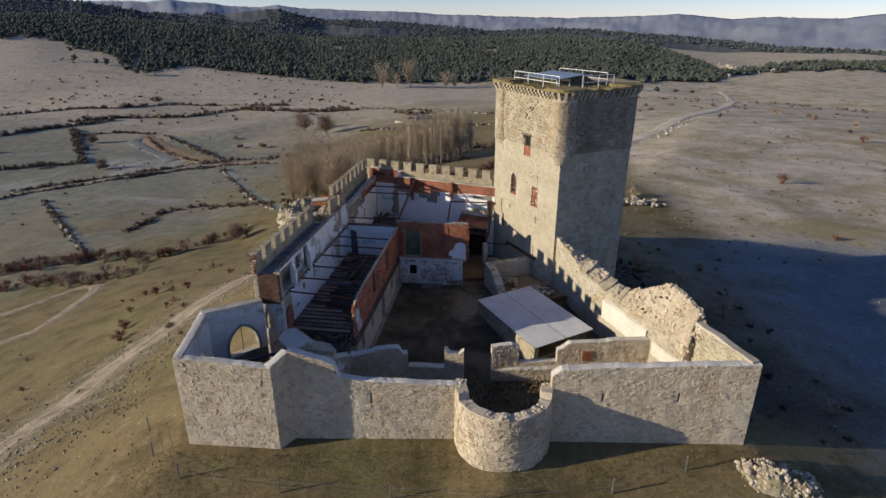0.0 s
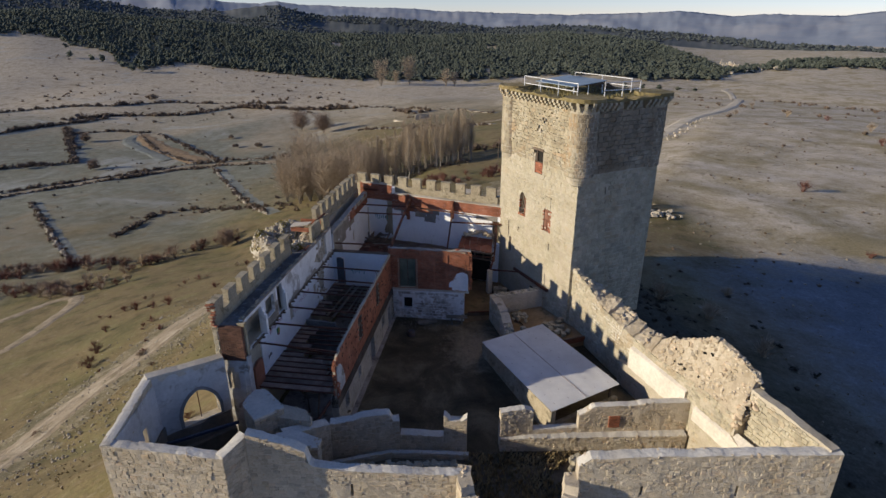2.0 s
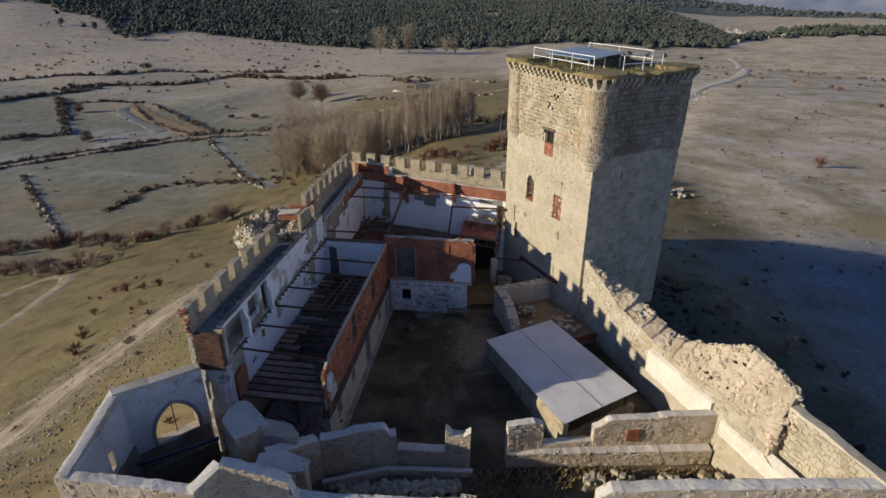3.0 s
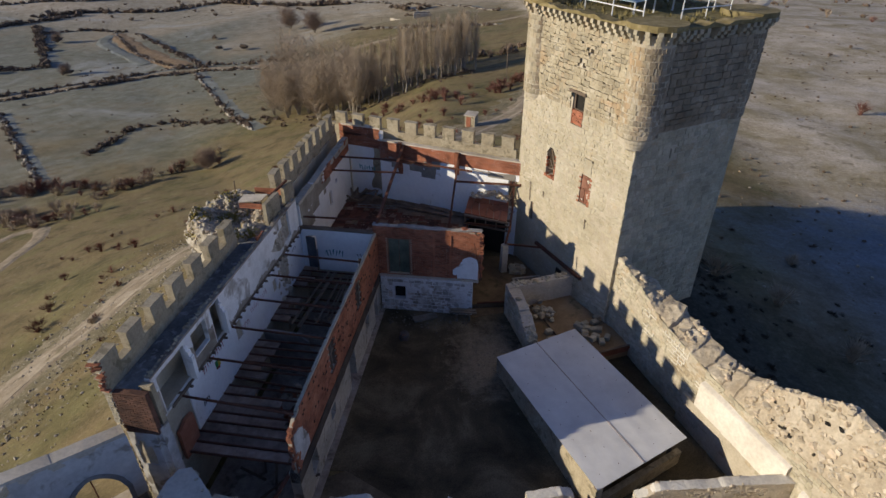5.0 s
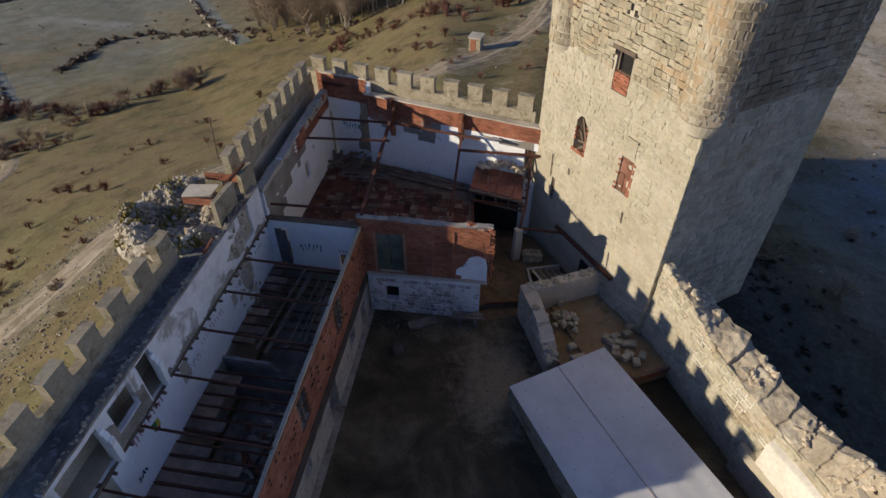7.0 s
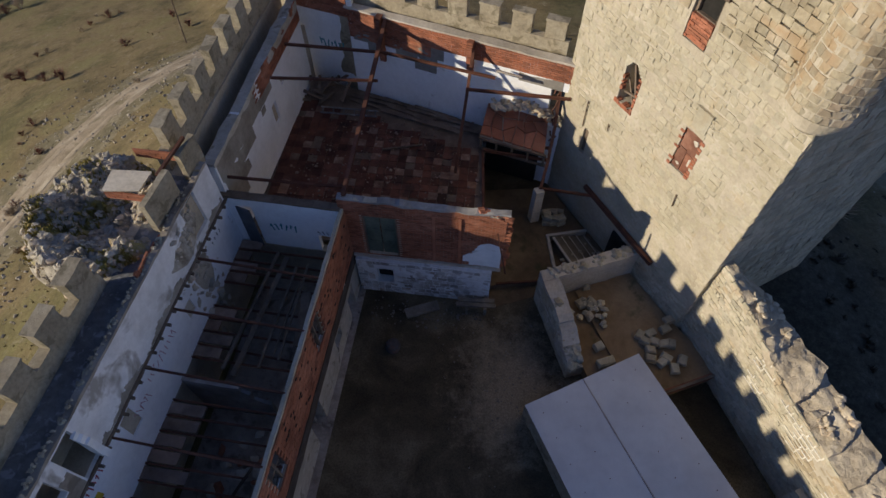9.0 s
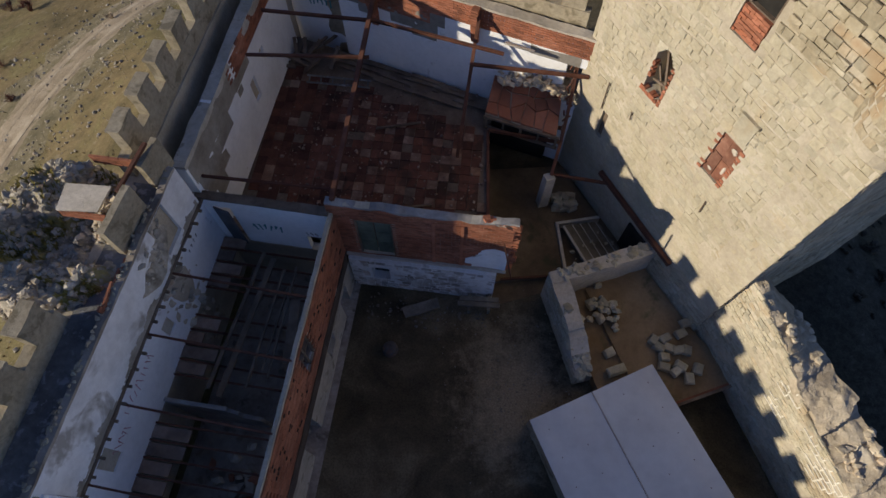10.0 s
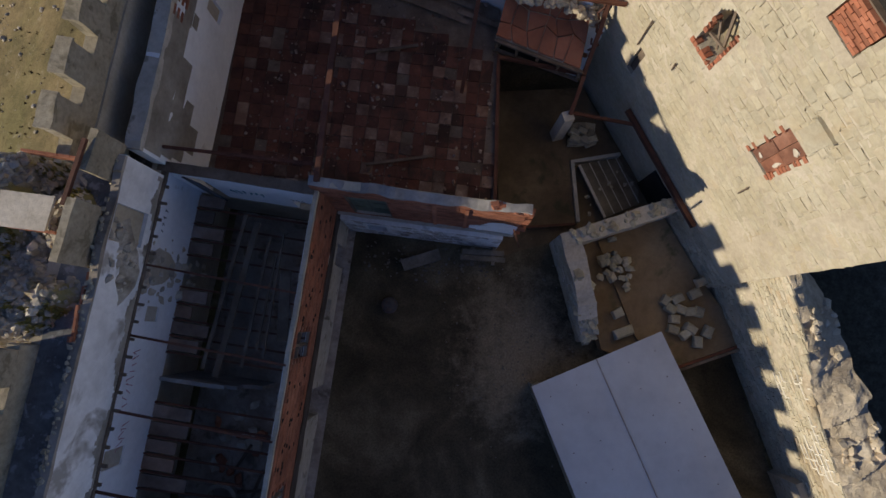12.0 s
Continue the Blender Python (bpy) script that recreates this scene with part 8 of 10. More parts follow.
# round tower
rt_ob = thing("round_tower", "half-round rubble tower open to the inside with a ragged rim", "tower")
RC, RR = (3.25, 25.55), 2.62
a0, a1 = math.radians(168), math.radians(362)
sp = Soup()
v, f = [], []
NS, NZ = 56, 12
rim = lambda a: 3.15 + 0.12 * nz(a * 4, 1) + 0.35 * (abs(math.cos(a)) > 0.93)
for i in range(NS + 1):
    a = a0 + (a1 - a0) * i / NS
    for j in range(NZ + 1):
        z = -0.6 + (rim(a) + 0.6) * j / NZ
        r_ = RR - 0.03 + 0.03 * nz(math.cos(a) * 4, math.sin(a) * 4, z * 2)
        v.append((RC[0] + r_ * math.cos(a), RC[1] + r_ * math.sin(a), z))
    for j in range(NZ + 1):
        z = -0.6 + (rim(a) + 0.6) * (1 - j / NZ) + (0.06 * nz(a * 9, j, 3) if j == 0 else 0)
        r_ = RR - 0.62 + 0.06 * nz(a * 5, z * 2, 8)
        v.append((RC[0] + r_ * math.cos(a), RC[1] + r_ * math.sin(a), z))
M = 2 * (NZ + 1)
for i in range(NS):
    for j in range(M - 1):
        f.append((i * M + j, i * M + j + 1, (i + 1) * M + j + 1, (i + 1) * M + j))
f += [tuple(range(M)), tuple(range(NS * M + M - 1, NS * M - 1, -1))]
sp.add(v, f)
part("wall_core", sp, m_rub_mortar, rt_ob)
sp = Soup()
r9 = np.random.default_rng(91)
z = -0.5
while z < 3.3:
    h = float(r9.uniform(0.14, 0.26))
    a = a0
    while a < a1 - 0.03:
        w = min(float(r9.uniform(0.14, 0.38)) / RR, a1 - a)
        h2 = h * float(r9.uniform(0.8, 1.15))
        dz_ = float(r9.uniform(-0.035, 0.035))
        if z + h2 < rim(a) + 0.02:
            pv, pf = stone_shape(w * RR - 0.02, h2 - 0.02, float(r9.uniform(-0.005, 0.035)), r9)
            sp.add([(RC[0] + (RR + o) * math.cos(a + x / RR), RC[1] + (RR + o) * math.sin(a + x / RR), z + dz_ + y) for x, y, o in pv], pf)
        a += w
    z += h
tagged(part("stonework", sp, m_rub, rt_ob), kind="stuff")
sp = Soup()
for k in range(56):
    a = r9.uniform(a0, a1)
    rr_ = r9.uniform(RR - 0.58, RR - 0.05)
    rock(sp, (RC[0] + rr_ * math.cos(a), RC[1] + rr_ * math.sin(a), rim(a) - 0.03), r9.uniform(0.06, 0.15), 5000 + k)
tagged(part("rim_stonework", sp, m_rub, rt_ob), kind="stuff")

# ---------------------------------------------------------------- inner walls of the forecourt
rubble_wall("wall_inner_plinth", "low rubble plinth across the forecourt", (13.1, 31.0), (3.1, 30.75), 0.75, -0.1, 0.85, 101, ragged=0.05)
rubble_wall("wall_inner_west_piece", "broken upright piece of inner wall", (4.85, 31.1), (3.1, 30.85), 0.4, 0.8, lerp_fn([(0, 2.35), (0.5, 2.6), (1.75, 2.45)]), 102, ragged=0.06)
rubble_wall("wall_inner_gap", "low stretch of inner wall with a ledge", (7.3, 31.3), (4.85, 31.1), 0.4, 0.8, 1.15, 103, ragged=0.04)
rubble_wall("wall_inner_east_piece", "inner wall with a blocked opening and pale capping", (13.2, 31.5), (7.3, 31.25), 0.4, 0.8, lerp_fn([(0, 2.65), (2.6, 2.65), (2.7, 2.55), (5.2, 2.5), (5.4, 2.25), (5.9, 2.0)]), 104, ragged=0.04)
sp = Soup()
brick_courses(sp, (9.5, 31.33), (8.9, 31.3), 1.2, 1.95, 0.24, 0.09, (), 15, 0.06)
tagged(part("blocked_opening", sp, m_brick), "blocked opening of orange brick in the inner wall", "brickwork", kind="structure")
rubble_wall("wall_forecourt_merlon", "squared stub of inner wall", (1.3, 30.5), (0.1, 30.6), 0.45, -0.05, lerp_fn([(0, 2.4), (0.35, 2.1), (0.9, 2.15), (1.1, 2.5), (1.2, 2.5)]), 105, ragged=0.05)
rubble_wall("wall_forecourt_low", "low pale-topped inner wall", (0.1, 30.65), (-2.2, 30.8), 0.5, -0.05, 1.1, 106, ragged=0.04)
rubble_wall("wall_forecourt_west", "rough inner wall with a crumbling top", (-2.2, 30.7), (-5.7, 30.15), 0.5, -0.05, lerp_fn([(0, 2.1), (0.4, 2.15), (0.5, 2.6), (1.4, 2.55), (3.5, 2.3)]), 107, ragged=0.1)
rubble_wall("wall_forecourt_step", "low curved step of masonry", (1.4, 30.1), (-2.6, 30.25), 0.24, -0.05, 0.38, 108, ragged=0.03)
rubble_wall("wall_forecourt_step_west", "low curved step of masonry", (-2.6, 30.25), (-5.6, 29.4), 0.24, -0.05, 0.42, 109, ragged=0.03)
rubble_wall("wall_forecourt_corner", "thick wall bending towards the bastion", (-5.7, 30.1), (-7.5, 28.6), 0.6, -0.05, lerp_fn([(0, 2.35), (2.3, 2.9)]), 110, ragged=0.06)
blk = thing("masonry_block", "large masonry block with a flat pale top", "block")
sp = Soup()
prism(sp, [(-7.9, 27.6), (-5.85, 27.9), (-5.8, 28.4), (-7.0, 28.9), (-7.9, 28.6)], -0.05, 2.85, [2.9, 2.75, 2.75, 2.85, 2.95])
part("core", sp, m_mortar, blk)
sp = Soup()
prism(sp, [(-7.95, 27.55), (-5.8, 27.85), (-5.75, 28.45), (-7.0, 28.95), (-7.95, 28.65)], 2.7, 2.95, [2.98, 2.83, 2.83, 2.93, 3.03])
part("flat_top", sp, m_lime, blk)
BLP = [(-7.9, 27.6), (-5.85, 27.9), (-5.8, 28.4), (-7.0, 28.9), (-7.9, 28.6)]
bl_st = []
for i in range(len(BLP)):
    bl_st += list(masonry(BLP[(i + 1) % len(BLP)], BLP[i], 0.0, 2.72, **rubble_style(170 + i)))
lay_stones(blk, bl_st, joined=m_rub)
sp = Soup()
for poly, z_ in ((BLP, 2.86), (PC, 3.46), (SHO, 2.98)):
    for i in range(len(poly)):
        for k in range(int(dist2(poly[i], poly[(i + 1) % len(poly)]) * 6)):
            q = along(poly[i], poly[(i + 1) % len(poly)], float(rt.uniform(0, dist2(poly[i], poly[(i + 1) % len(poly)]))), float(rt.uniform(-0.04, 0.12)))
            rock(sp, (q[0], q[1], z_ + float(rt.uniform(-0.12, 0.02))), float(rt.uniform(0.05, 0.13)), 19000 + 100 * i + k, 0.8)
tagged(part("edge_rubble", sp, m_rub, blk), kind="stuff")
for k in range(170):
    sp = Soup()
    t = rt.uniform(0, 1)
    x, y = -4.8 + 5.5 * t + rt.normal(0, 0.2), 28.9 + 0.35 * t + rt.normal(0, 0.5)
    if y > 29.75 or y < 27.6:
        continue
    h = 0.15 + 0.35 * math.exp(-((y - 29.0) / 0.5) ** 2) * rt.uniform(0.2, 1)
    if k % 2:
        block(sp, (x, y, h), (rt.uniform(0.3, 0.48), 0.28, 0.26), rt.uniform(0, 3), tuple(rt.uniform(-0.4, 0.4, 3)))
    else:
        rock(sp, (x, y, h), rt.uniform(0.16, 0.28), 6000 + k)
    tagged(part("building_stone", sp, m_stone), "tumbled building stone in the forecourt heap", "stone", group="forecourt heap")
for k in range(64):
    sp = Soup()
    x, y = rt.uniform(6.6, 13.0), 29.2 + 0.12 * (k % 5) + rt.normal(0, 0.2)
    block(sp, (x, y, 0.2 + 0.2 * (k % 3)), (rt.uniform(0.28, 0.42), 0.26, 0.24), rt.uniform(0, 3), tuple(rt.uniform(-0.3, 0.3, 3)))
    tagged(part("building_stone", sp, m_stone), "squared stone piled behind the south wall", "stone", group="stones behind the south wall")
m_bench = surface("grey_weathered_planks", (0.12, 0.102, 0.08), (0.21, 0.185, 0.15), (0.32, 0.285, 0.235), 1.4, 12, relief=0.015, spots=((0.12, 0.10, 0.08), 1.5, 0.6, 0.6))
sp = Soup()
box(sp, (-1.12, 44.46, 0.16), (1.42, 0.42, 0.13), rz=0.33, jit=0.03)
box(sp, (-1.4, 44.37, 0.05), (0.2, 0.36, 0.10), rz=0.33)
box(sp, (-0.8, 44.57, 0.05), (0.2, 0.36, 0.10), rz=0.33)
tagged(part("timber_plank", sp, m_bench), "broad grey broken plank lying in the courtyard", "plank")
bench = thing("timber_bench", "rough grey timber bench on trestles in the courtyard", "bench")
for o, l, z in ((-0.11, 1.62, 0.52), (0.11, 1.5, 0.54)):
    sp = Soup()
    box(sp, (1.12 + 0.1 * o, 44.59 + o, z), (l, 0.19, 0.06), rz=-0.06, jit=0.012)
    part("seat_plank", sp, m_bench, bench)
for x in (0.74, 1.50):
    sp = Soup()
    bar(sp, (x - 0.02, 44.26, 0.45), (x + 0.04, 44.95, 0.45), 0.12, 0.09)
    part("trestle_bar", sp, m_bench, bench)
    for y in (44.33, 44.88):
        sp = Soup()
        bar(sp, (x, y, 0.0), (x, y, 0.42), 0.09)
        part("leg", sp, m_bench, bench)
tub = thing("round_tub", "dented grey round metal tub upside down on the earth", "tub")
v, f = [], []
for i, (r_, z) in enumerate(((0.30, 0.0), (0.31, 0.03), (0.295, 0.05), (0.285, 0.26), (0.24, 0.36), (0.12, 0.40))):
    for q in range(20):
        a = q * math.tau / 20
        k = r_ * (1 + 0.03 * nz(math.cos(a) * 2, math.sin(a) * 2, z * 4))
        v.append((-2.24 + k * math.cos(a), 42.8 + k * math.sin(a), 0.005 + z))
for i in range(5):
    for q in range(20):
        f.append((i * 20 + q, i * 20 + (q + 1) % 20, (i + 1) * 20 + (q + 1) % 20, (i + 1) * 20 + q))
f.append(tuple(100 + q for q in range(20)))
sp = Soup()
sp.add(v, f)
part("bowl", sp, surface("dull_zinc", (0.05, 0.045, 0.045), (0.085, 0.078, 0.078), (0.13, 0.12, 0.12), 2.0, 6, relief=0.01, spots=((0.16, 0.09, 0.06), 2.0, 0.58, 0.6)), tub)
sp = Soup()
bar(sp, (1.66, 44.72, 5.15), (2.12, 44.62, 2.75), 0.07, 0.05)
tagged(part("leaning_lath", sp, m_rust), "thin rusty lath hanging at the broken brick end", "lath")
sp = Soup()
bar(sp, (2.0, 45.62, 0.36), (4.5, 45.82, 0.36), 0.09, 0.10)
tagged(part("threshold_rail", sp, m_rust), "rusty steel rail along the edge of the passage", "rail")


# ---------------------------------------------------------------- landscape
m_twig = surface("bare_grey_brown_twigs", (0.27, 0.21, 0.15), (0.39, 0.31, 0.225), (0.48, 0.395, 0.295), 0.6, 3, relief=0.0)
m_bark = surface("pale_poplar_bark", (0.20, 0.17, 0.13), (0.29, 0.25, 0.20), (0.38, 0.34, 0.28), 0.8, 5, relief=0.01)
m_red_twig = surface("reddish_bare_twigs", (0.13, 0.06, 0.045), (0.20, 0.095, 0.07), (0.27, 0.14, 0.10), 0.6, 3, relief=0.0)
m_brown_twig = surface("brown_leafless_crown", (0.20, 0.15, 0.115), (0.29, 0.22, 0.17), (0.38, 0.295, 0.23), 0.3, 2, relief=0.0, vary=0.25, island=True)
m_hedge = surface("dark_hedge_scrub", (0.095, 0.072, 0.055), (0.155, 0.118, 0.090), (0.23, 0.178, 0.137), 0.3, 2, relief=0.0, vary=0.3, island=True)
# pine colours lifted and greyed to carry distance haze
m_pine = surface("hazy_pine_foliage", (0.056, 0.068, 0.056), (0.078, 0.092, 0.074), (0.104, 0.117, 0.094), 0.02, 0.5, relief=0.0, vary=0.3, island=True)
m_field_stone = surface("pale_field_stone", (0.32, 0.285, 0.23), (0.44, 0.395, 0.325), (0.54, 0.495, 0.42), 0.8, 6, vary=0.25, island=True, relief=0.02)
rl = np.random.default_rng(123)


def spike(sp, a, b, w):
    """A thin three-sided twig from a to b."""
    a, b = np.array(a, float), np.array(b, float)
    d = b - a
    s = np.cross(d, (0.3, 0.5, 0.8))
    s /= np.linalg.norm(s) + 1e-9
    u = np.cross(d, s)
    u /= np.linalg.norm(u) + 1e-9
    sp.add([a + s * w, a - s * w * 0.5 + u * w * 0.87, a - s * w * 0.5 - u * w * 0.87, b], [(0, 1, 3), (1, 2, 3), (2, 0, 3)])


def clump(sp, c, size, seed, squash=0.8):
    """A ragged low clump: an uneven core with twigs standing out of it."""
    r = np.random.default_rng(seed)
    for k in range(3):
        o = r.normal(0, 0.32, 3) * size
        rock(sp, (c[0] + o[0], c[1] + o[1], c[2] + size * 0.35 + abs(o[2]) * 0.5), size * r.uniform(0.32, 0.55), seed * 3 + k, squash, 0.8)
    for k in range(22):
        a = r.uniform(0, 6.283)
        t = r.uniform(0.1, 1.4)
        q = (c[0] + size * 1.15 * math.cos(a) * math.sin(t), c[1] + size * 1.15 * math.sin(a) * math.sin(t), c[2] + size * (0.35 + 0.95 * math.cos(t)))
        spike(sp, (c[0] + 0.3 * (q[0] - c[0]), c[1] + 0.3 * (q[1] - c[1]), c[2] + size * 0.2), q, size * 0.07)


def shrub_mesh(seed, height, spread, count):
    sp = Soup()
    r = np.random.default_rng(seed)
    for k in range(count):
        a, t = r.uniform(0, 6.283), r.uniform(0.05, 1.0)
        ln = height * r.uniform(0.55, 1.05)
        tip = (spread * t * math.cos(a), spread * t * math.sin(a), ln * (1 - 0.35 * t))
        mid = (tip[0] * 0.45 + r.normal(0, .05), tip[1] * 0.45 + r.normal(0, .05), tip[2] * 0.55)
        spike(sp, (tip[0] * 0.08, tip[1] * 0.08, -0.15), mid, 0.035)
        spike(sp, (mid[0] * 0.9, mid[1] * 0.9, mid[2] * 0.9), tip, 0.028)
        for j in range(4):
            q = (tip[0] + r.normal(0, .16) * spread, tip[1] + r.normal(0, .16) * spread, tip[2] + r.normal(0, .12) * height)
            spike(sp, mid, q, 0.018)
    return sp.mesh("twigs")


def tree_meshes(seed, height, spread, stems, twigs, upright):
    """Trunk and bare crown of a winter tree."""
    tr_, cr = Soup(), Soup()
    r = np.random.default_rng(seed)
    for s_ in range(stems):
        a = r.uniform(0, 6.283)
        lean = (0.0 if stems == 1 else spread * r.uniform(0.15, 0.6))
        top_p = np.array((lean * math.cos(a), lean * math.sin(a), height * r.uniform(0.8, 1.0)))
        base = np.array((0.15 * math.cos(a), 0.15 * math.sin(a), -0.4)) if stems > 1 else np.array((0, 0, -0.4))
        pts = [base + (top_p - base) * t + np.array((*r.normal(0, 0.012, 2) * height, 0)) * (0 < t < 1) for t in np.linspace(0, 1, 6)]
        w0 = 0.016 * height / math.sqrt(stems) + 0.03
        for k in range(5):
            wa, wb = w0 * (1 - k / 5.2), w0 * (1 - (k + 1) / 5.2)
            p, q = Vector(pts[k]), Vector(pts[k + 1])
            v = [(p.x + wa * math.cos(i * 1.2566), p.y + wa * math.sin(i * 1.2566), p.z) for i in range(5)] + [(q.x + wb * math.cos(i * 1.2566), q.y + wb * math.sin(i * 1.2566), q.z) for i in range(5)]
            tr_.add(v, [(i, (i + 1) % 5, 5 + (i + 1) % 5, 5 + i) for i in range(5)])
        for k in range(twigs // stems):
            t = r.uniform(0.18, 1.0)
            i = min(4, int(t * 5))
            p = pts[i] + (pts[i + 1] - pts[i]) * (t * 5 - i)
            b_ = r.uniform(0, 6.283)
            ln = spread * r.uniform(0.4, 1.0) * (1.15 - 0.75 * t)
            d = np.array((math.cos(b_), math.sin(b_), upright + r.uniform(-0.2, 0.5)))
            q = p + d / np.linalg.norm(d) * ln * (1 + upright * 0.4)
            spike(cr, p, q, 0.03 + 0.022 * (1 - t))
            for j in range(5):
                m_ = p + (q - p) * r.uniform(0.35, 1.0)
                spike(cr, m_, m_ + d * ln * 0.22 + r.normal(0, 0.16, 3) * ln, 0.02)
    return tr_.mesh("trunk"), cr.mesh("crown")


def plant_tree(kind_meshes, x, y, s, rz, name, label, cat, group):
    ob = thing(name, label, cat, (x, y, gz(x, y) - 0.1), group=group)
    ob.rotation_euler, ob.scale = (0, 0, rz), (s, s, s)
    part("trunk", kind_meshes[0], None, ob)
    part("crown", kind_meshes[1], None, ob)
    return ob


poplars = [tree_meshes(300 + k, 13.5, 2.0, 1, 170, 1.6) for k in range(4)]
willows = [tree_meshes(330 + k, 11.5, 4.6, 8, 340, 0.8) for k in range(3)]
for a, b in poplars + willows:
    a.materials.append(m_bark)
    b.materials.append(m_twig)
GROVE = [(-26, 152), (-20, 148), (-14, 146), (-8, 145), (-2, 144), (3, 147), (8, 152)]
for k in range(84):
    t = rl.uniform(0, len(GROVE) - 1.001)
    i = int(t)
    x = GROVE[i][0] + (GROVE[i + 1][0] - GROVE[i][0]) * (t - i) + rl.normal(0, 1.2)
    y = GROVE[i][1] + (GROVE[i + 1][1] - GROVE[i][1]) * (t - i) + rl.uniform(0, 24)
    plant_tree(poplars[k % 4], x, y, rl.uniform(0.75, 1.1), rl.uniform(0, 6.28), "poplar", "leafless slender poplar in the grove below the castle", "tree", "poplar grove")
for k in range(26):
    x, y = -49 + 30 * rl.random() ** 1.3, 0
    y = 172 - 0.85 * (x + 49) + rl.uniform(-4, 13)
    plant_tree(willows[k % 3], x, y, rl.uniform(0.8, 1.25), rl.uniform(0, 6.28), "willow", "leafless many-stemmed willow by the stream", "tree", "willows by the stream")
for k, (x, y, s) in enumerate(((-62, 598, 2.3), (-34, 607, 2.4), (3, 601, 1.5), (12, 604, 1.3), (-48, 612, 1.2))):
    plant_tree(willows[k % 3], x, y, s, k, "bare_tree", "pale leafless tree at the forest edge", "tree", "bare trees at the forest edge")

ROUND_TREES = [(-84.6, 351, 1.2), (-67, 330, 1.2), (-203, 330, 0.6), (-160, 262, 0.55), (-52, 134, 0.5)]
BIG_WILLOWS = [(-40.3, 190, 1.6), (-50, 203, 1.5), (-33, 186, 1.35), (-45, 196, 1.75), (-28, 183, 1.2), (-56, 200, 1.1)]
rounds = [tree_meshes(350 + k, 9.0, 6.2, 12, 900, 0.35) for k in range(2)]
for a, b in rounds:
    a.materials.append(m_bark)
    b.materials.append(m_brown_twig)
for k, (x, y, s) in enumerate(ROUND_TREES):
    plant_tree(rounds[k % 2], x, y, s, 1.3 * k, "round_tree", "round leafless brown tree standing in the frosty meadow", "tree", "meadow trees")
for k, (x, y, s) in enumerate(BIG_WILLOWS):
    plant_tree(willows[k % 3], x, y, s, 0.9 * k, "willow", "large spreading leafless willow by the stream", "tree", "willows by the stream")

shr = [shrub_mesh(400 + k, 1.5, 1.1, 34) for k in range(4)]
shr_r = [me.copy() for me in shr]
for me in shr:
    me.materials.append(m_twig)
for me in shr_r:
    me.materials.append(m_red_twig)


def shrub(x, y, s, red=False, group="hillside shrubs"):
    ob = part("shrub", (shr_r if red else shr)[int(rl.integers(4))], None)
    ob.location, ob.rotation_euler, ob.scale = (x, y, gz(x, y) - 0.05), (0, 0, rl.uniform(0, 6.28)), (s, s, s * rl.uniform(0.8, 1.1))
    tagged(ob, "reddish leafless shrub on the slope" if red else "grey-brown leafless shrub in the pasture", "shrub", group)


for x, y, s in ((-47.5, 85, 1.1), (-40.7, 82, 1.2), (-44, 83.5, .9), (-50, 86, .8), (-40.5, 62, 1.2), (-42, 66, 1.0), (-53.6, 140, 2.0), (-50, 136, 1.4), (-58, 142, 1.2), (-38, 72, .7), (-45, 70, .6), (-47, 76, .8), (-36, 88, .9), (-33, 95, .7), (-29, 90, .8), (-44, 100, .9), (-38, 108, .8), (-30, 112, 1.0), (-25, 104, .7)):
    shrub(x, y, s, True)
for k in range(46):
    t = rl.random()
    x = -20 + 42 * t + rl.normal(0, 1.5)
    y = 130 - 8 * math.sin(t * 3.1) + rl.uniform(-3, 6)
    shrub(x, y, rl.uniform(0.9, 1.6), True, "red shrubs by the grove")
for x, y in ((-2, 102), (-4, 104), (0, 106), (3, 114), (-9, 124)):
    shrub(x, y, rl.uniform(0.9, 1.3), True, "red shrubs by the grove")
for k in range(150):
    t = rl.random()
    if k % 3:
        x, y = np.interp(t, [0, .25, .5, .7, .85, 1], [-112, -100, -88, -69, -63, -53]), np.interp(t, [0, .25, .5, .7, .85, 1], [128, 131, 134, 124, 130, 143])
    else:
        x, y = -100 + 36 * t, 112 + 3 * math.sin(5 * t)
    shrub(x + rl.normal(0, 1.8), y + rl.normal(0, 1.8), rl.uniform(0.9, 2.1), rl.random() < 0.6, "shrubs along the stream")

m_rime = surface("shaded_hoar_frost", (0.14, 0.148, 0.125), (0.195, 0.205, 0.185), (0.28, 0.295, 0.285), 0.12, 1.2, relief=0.05)


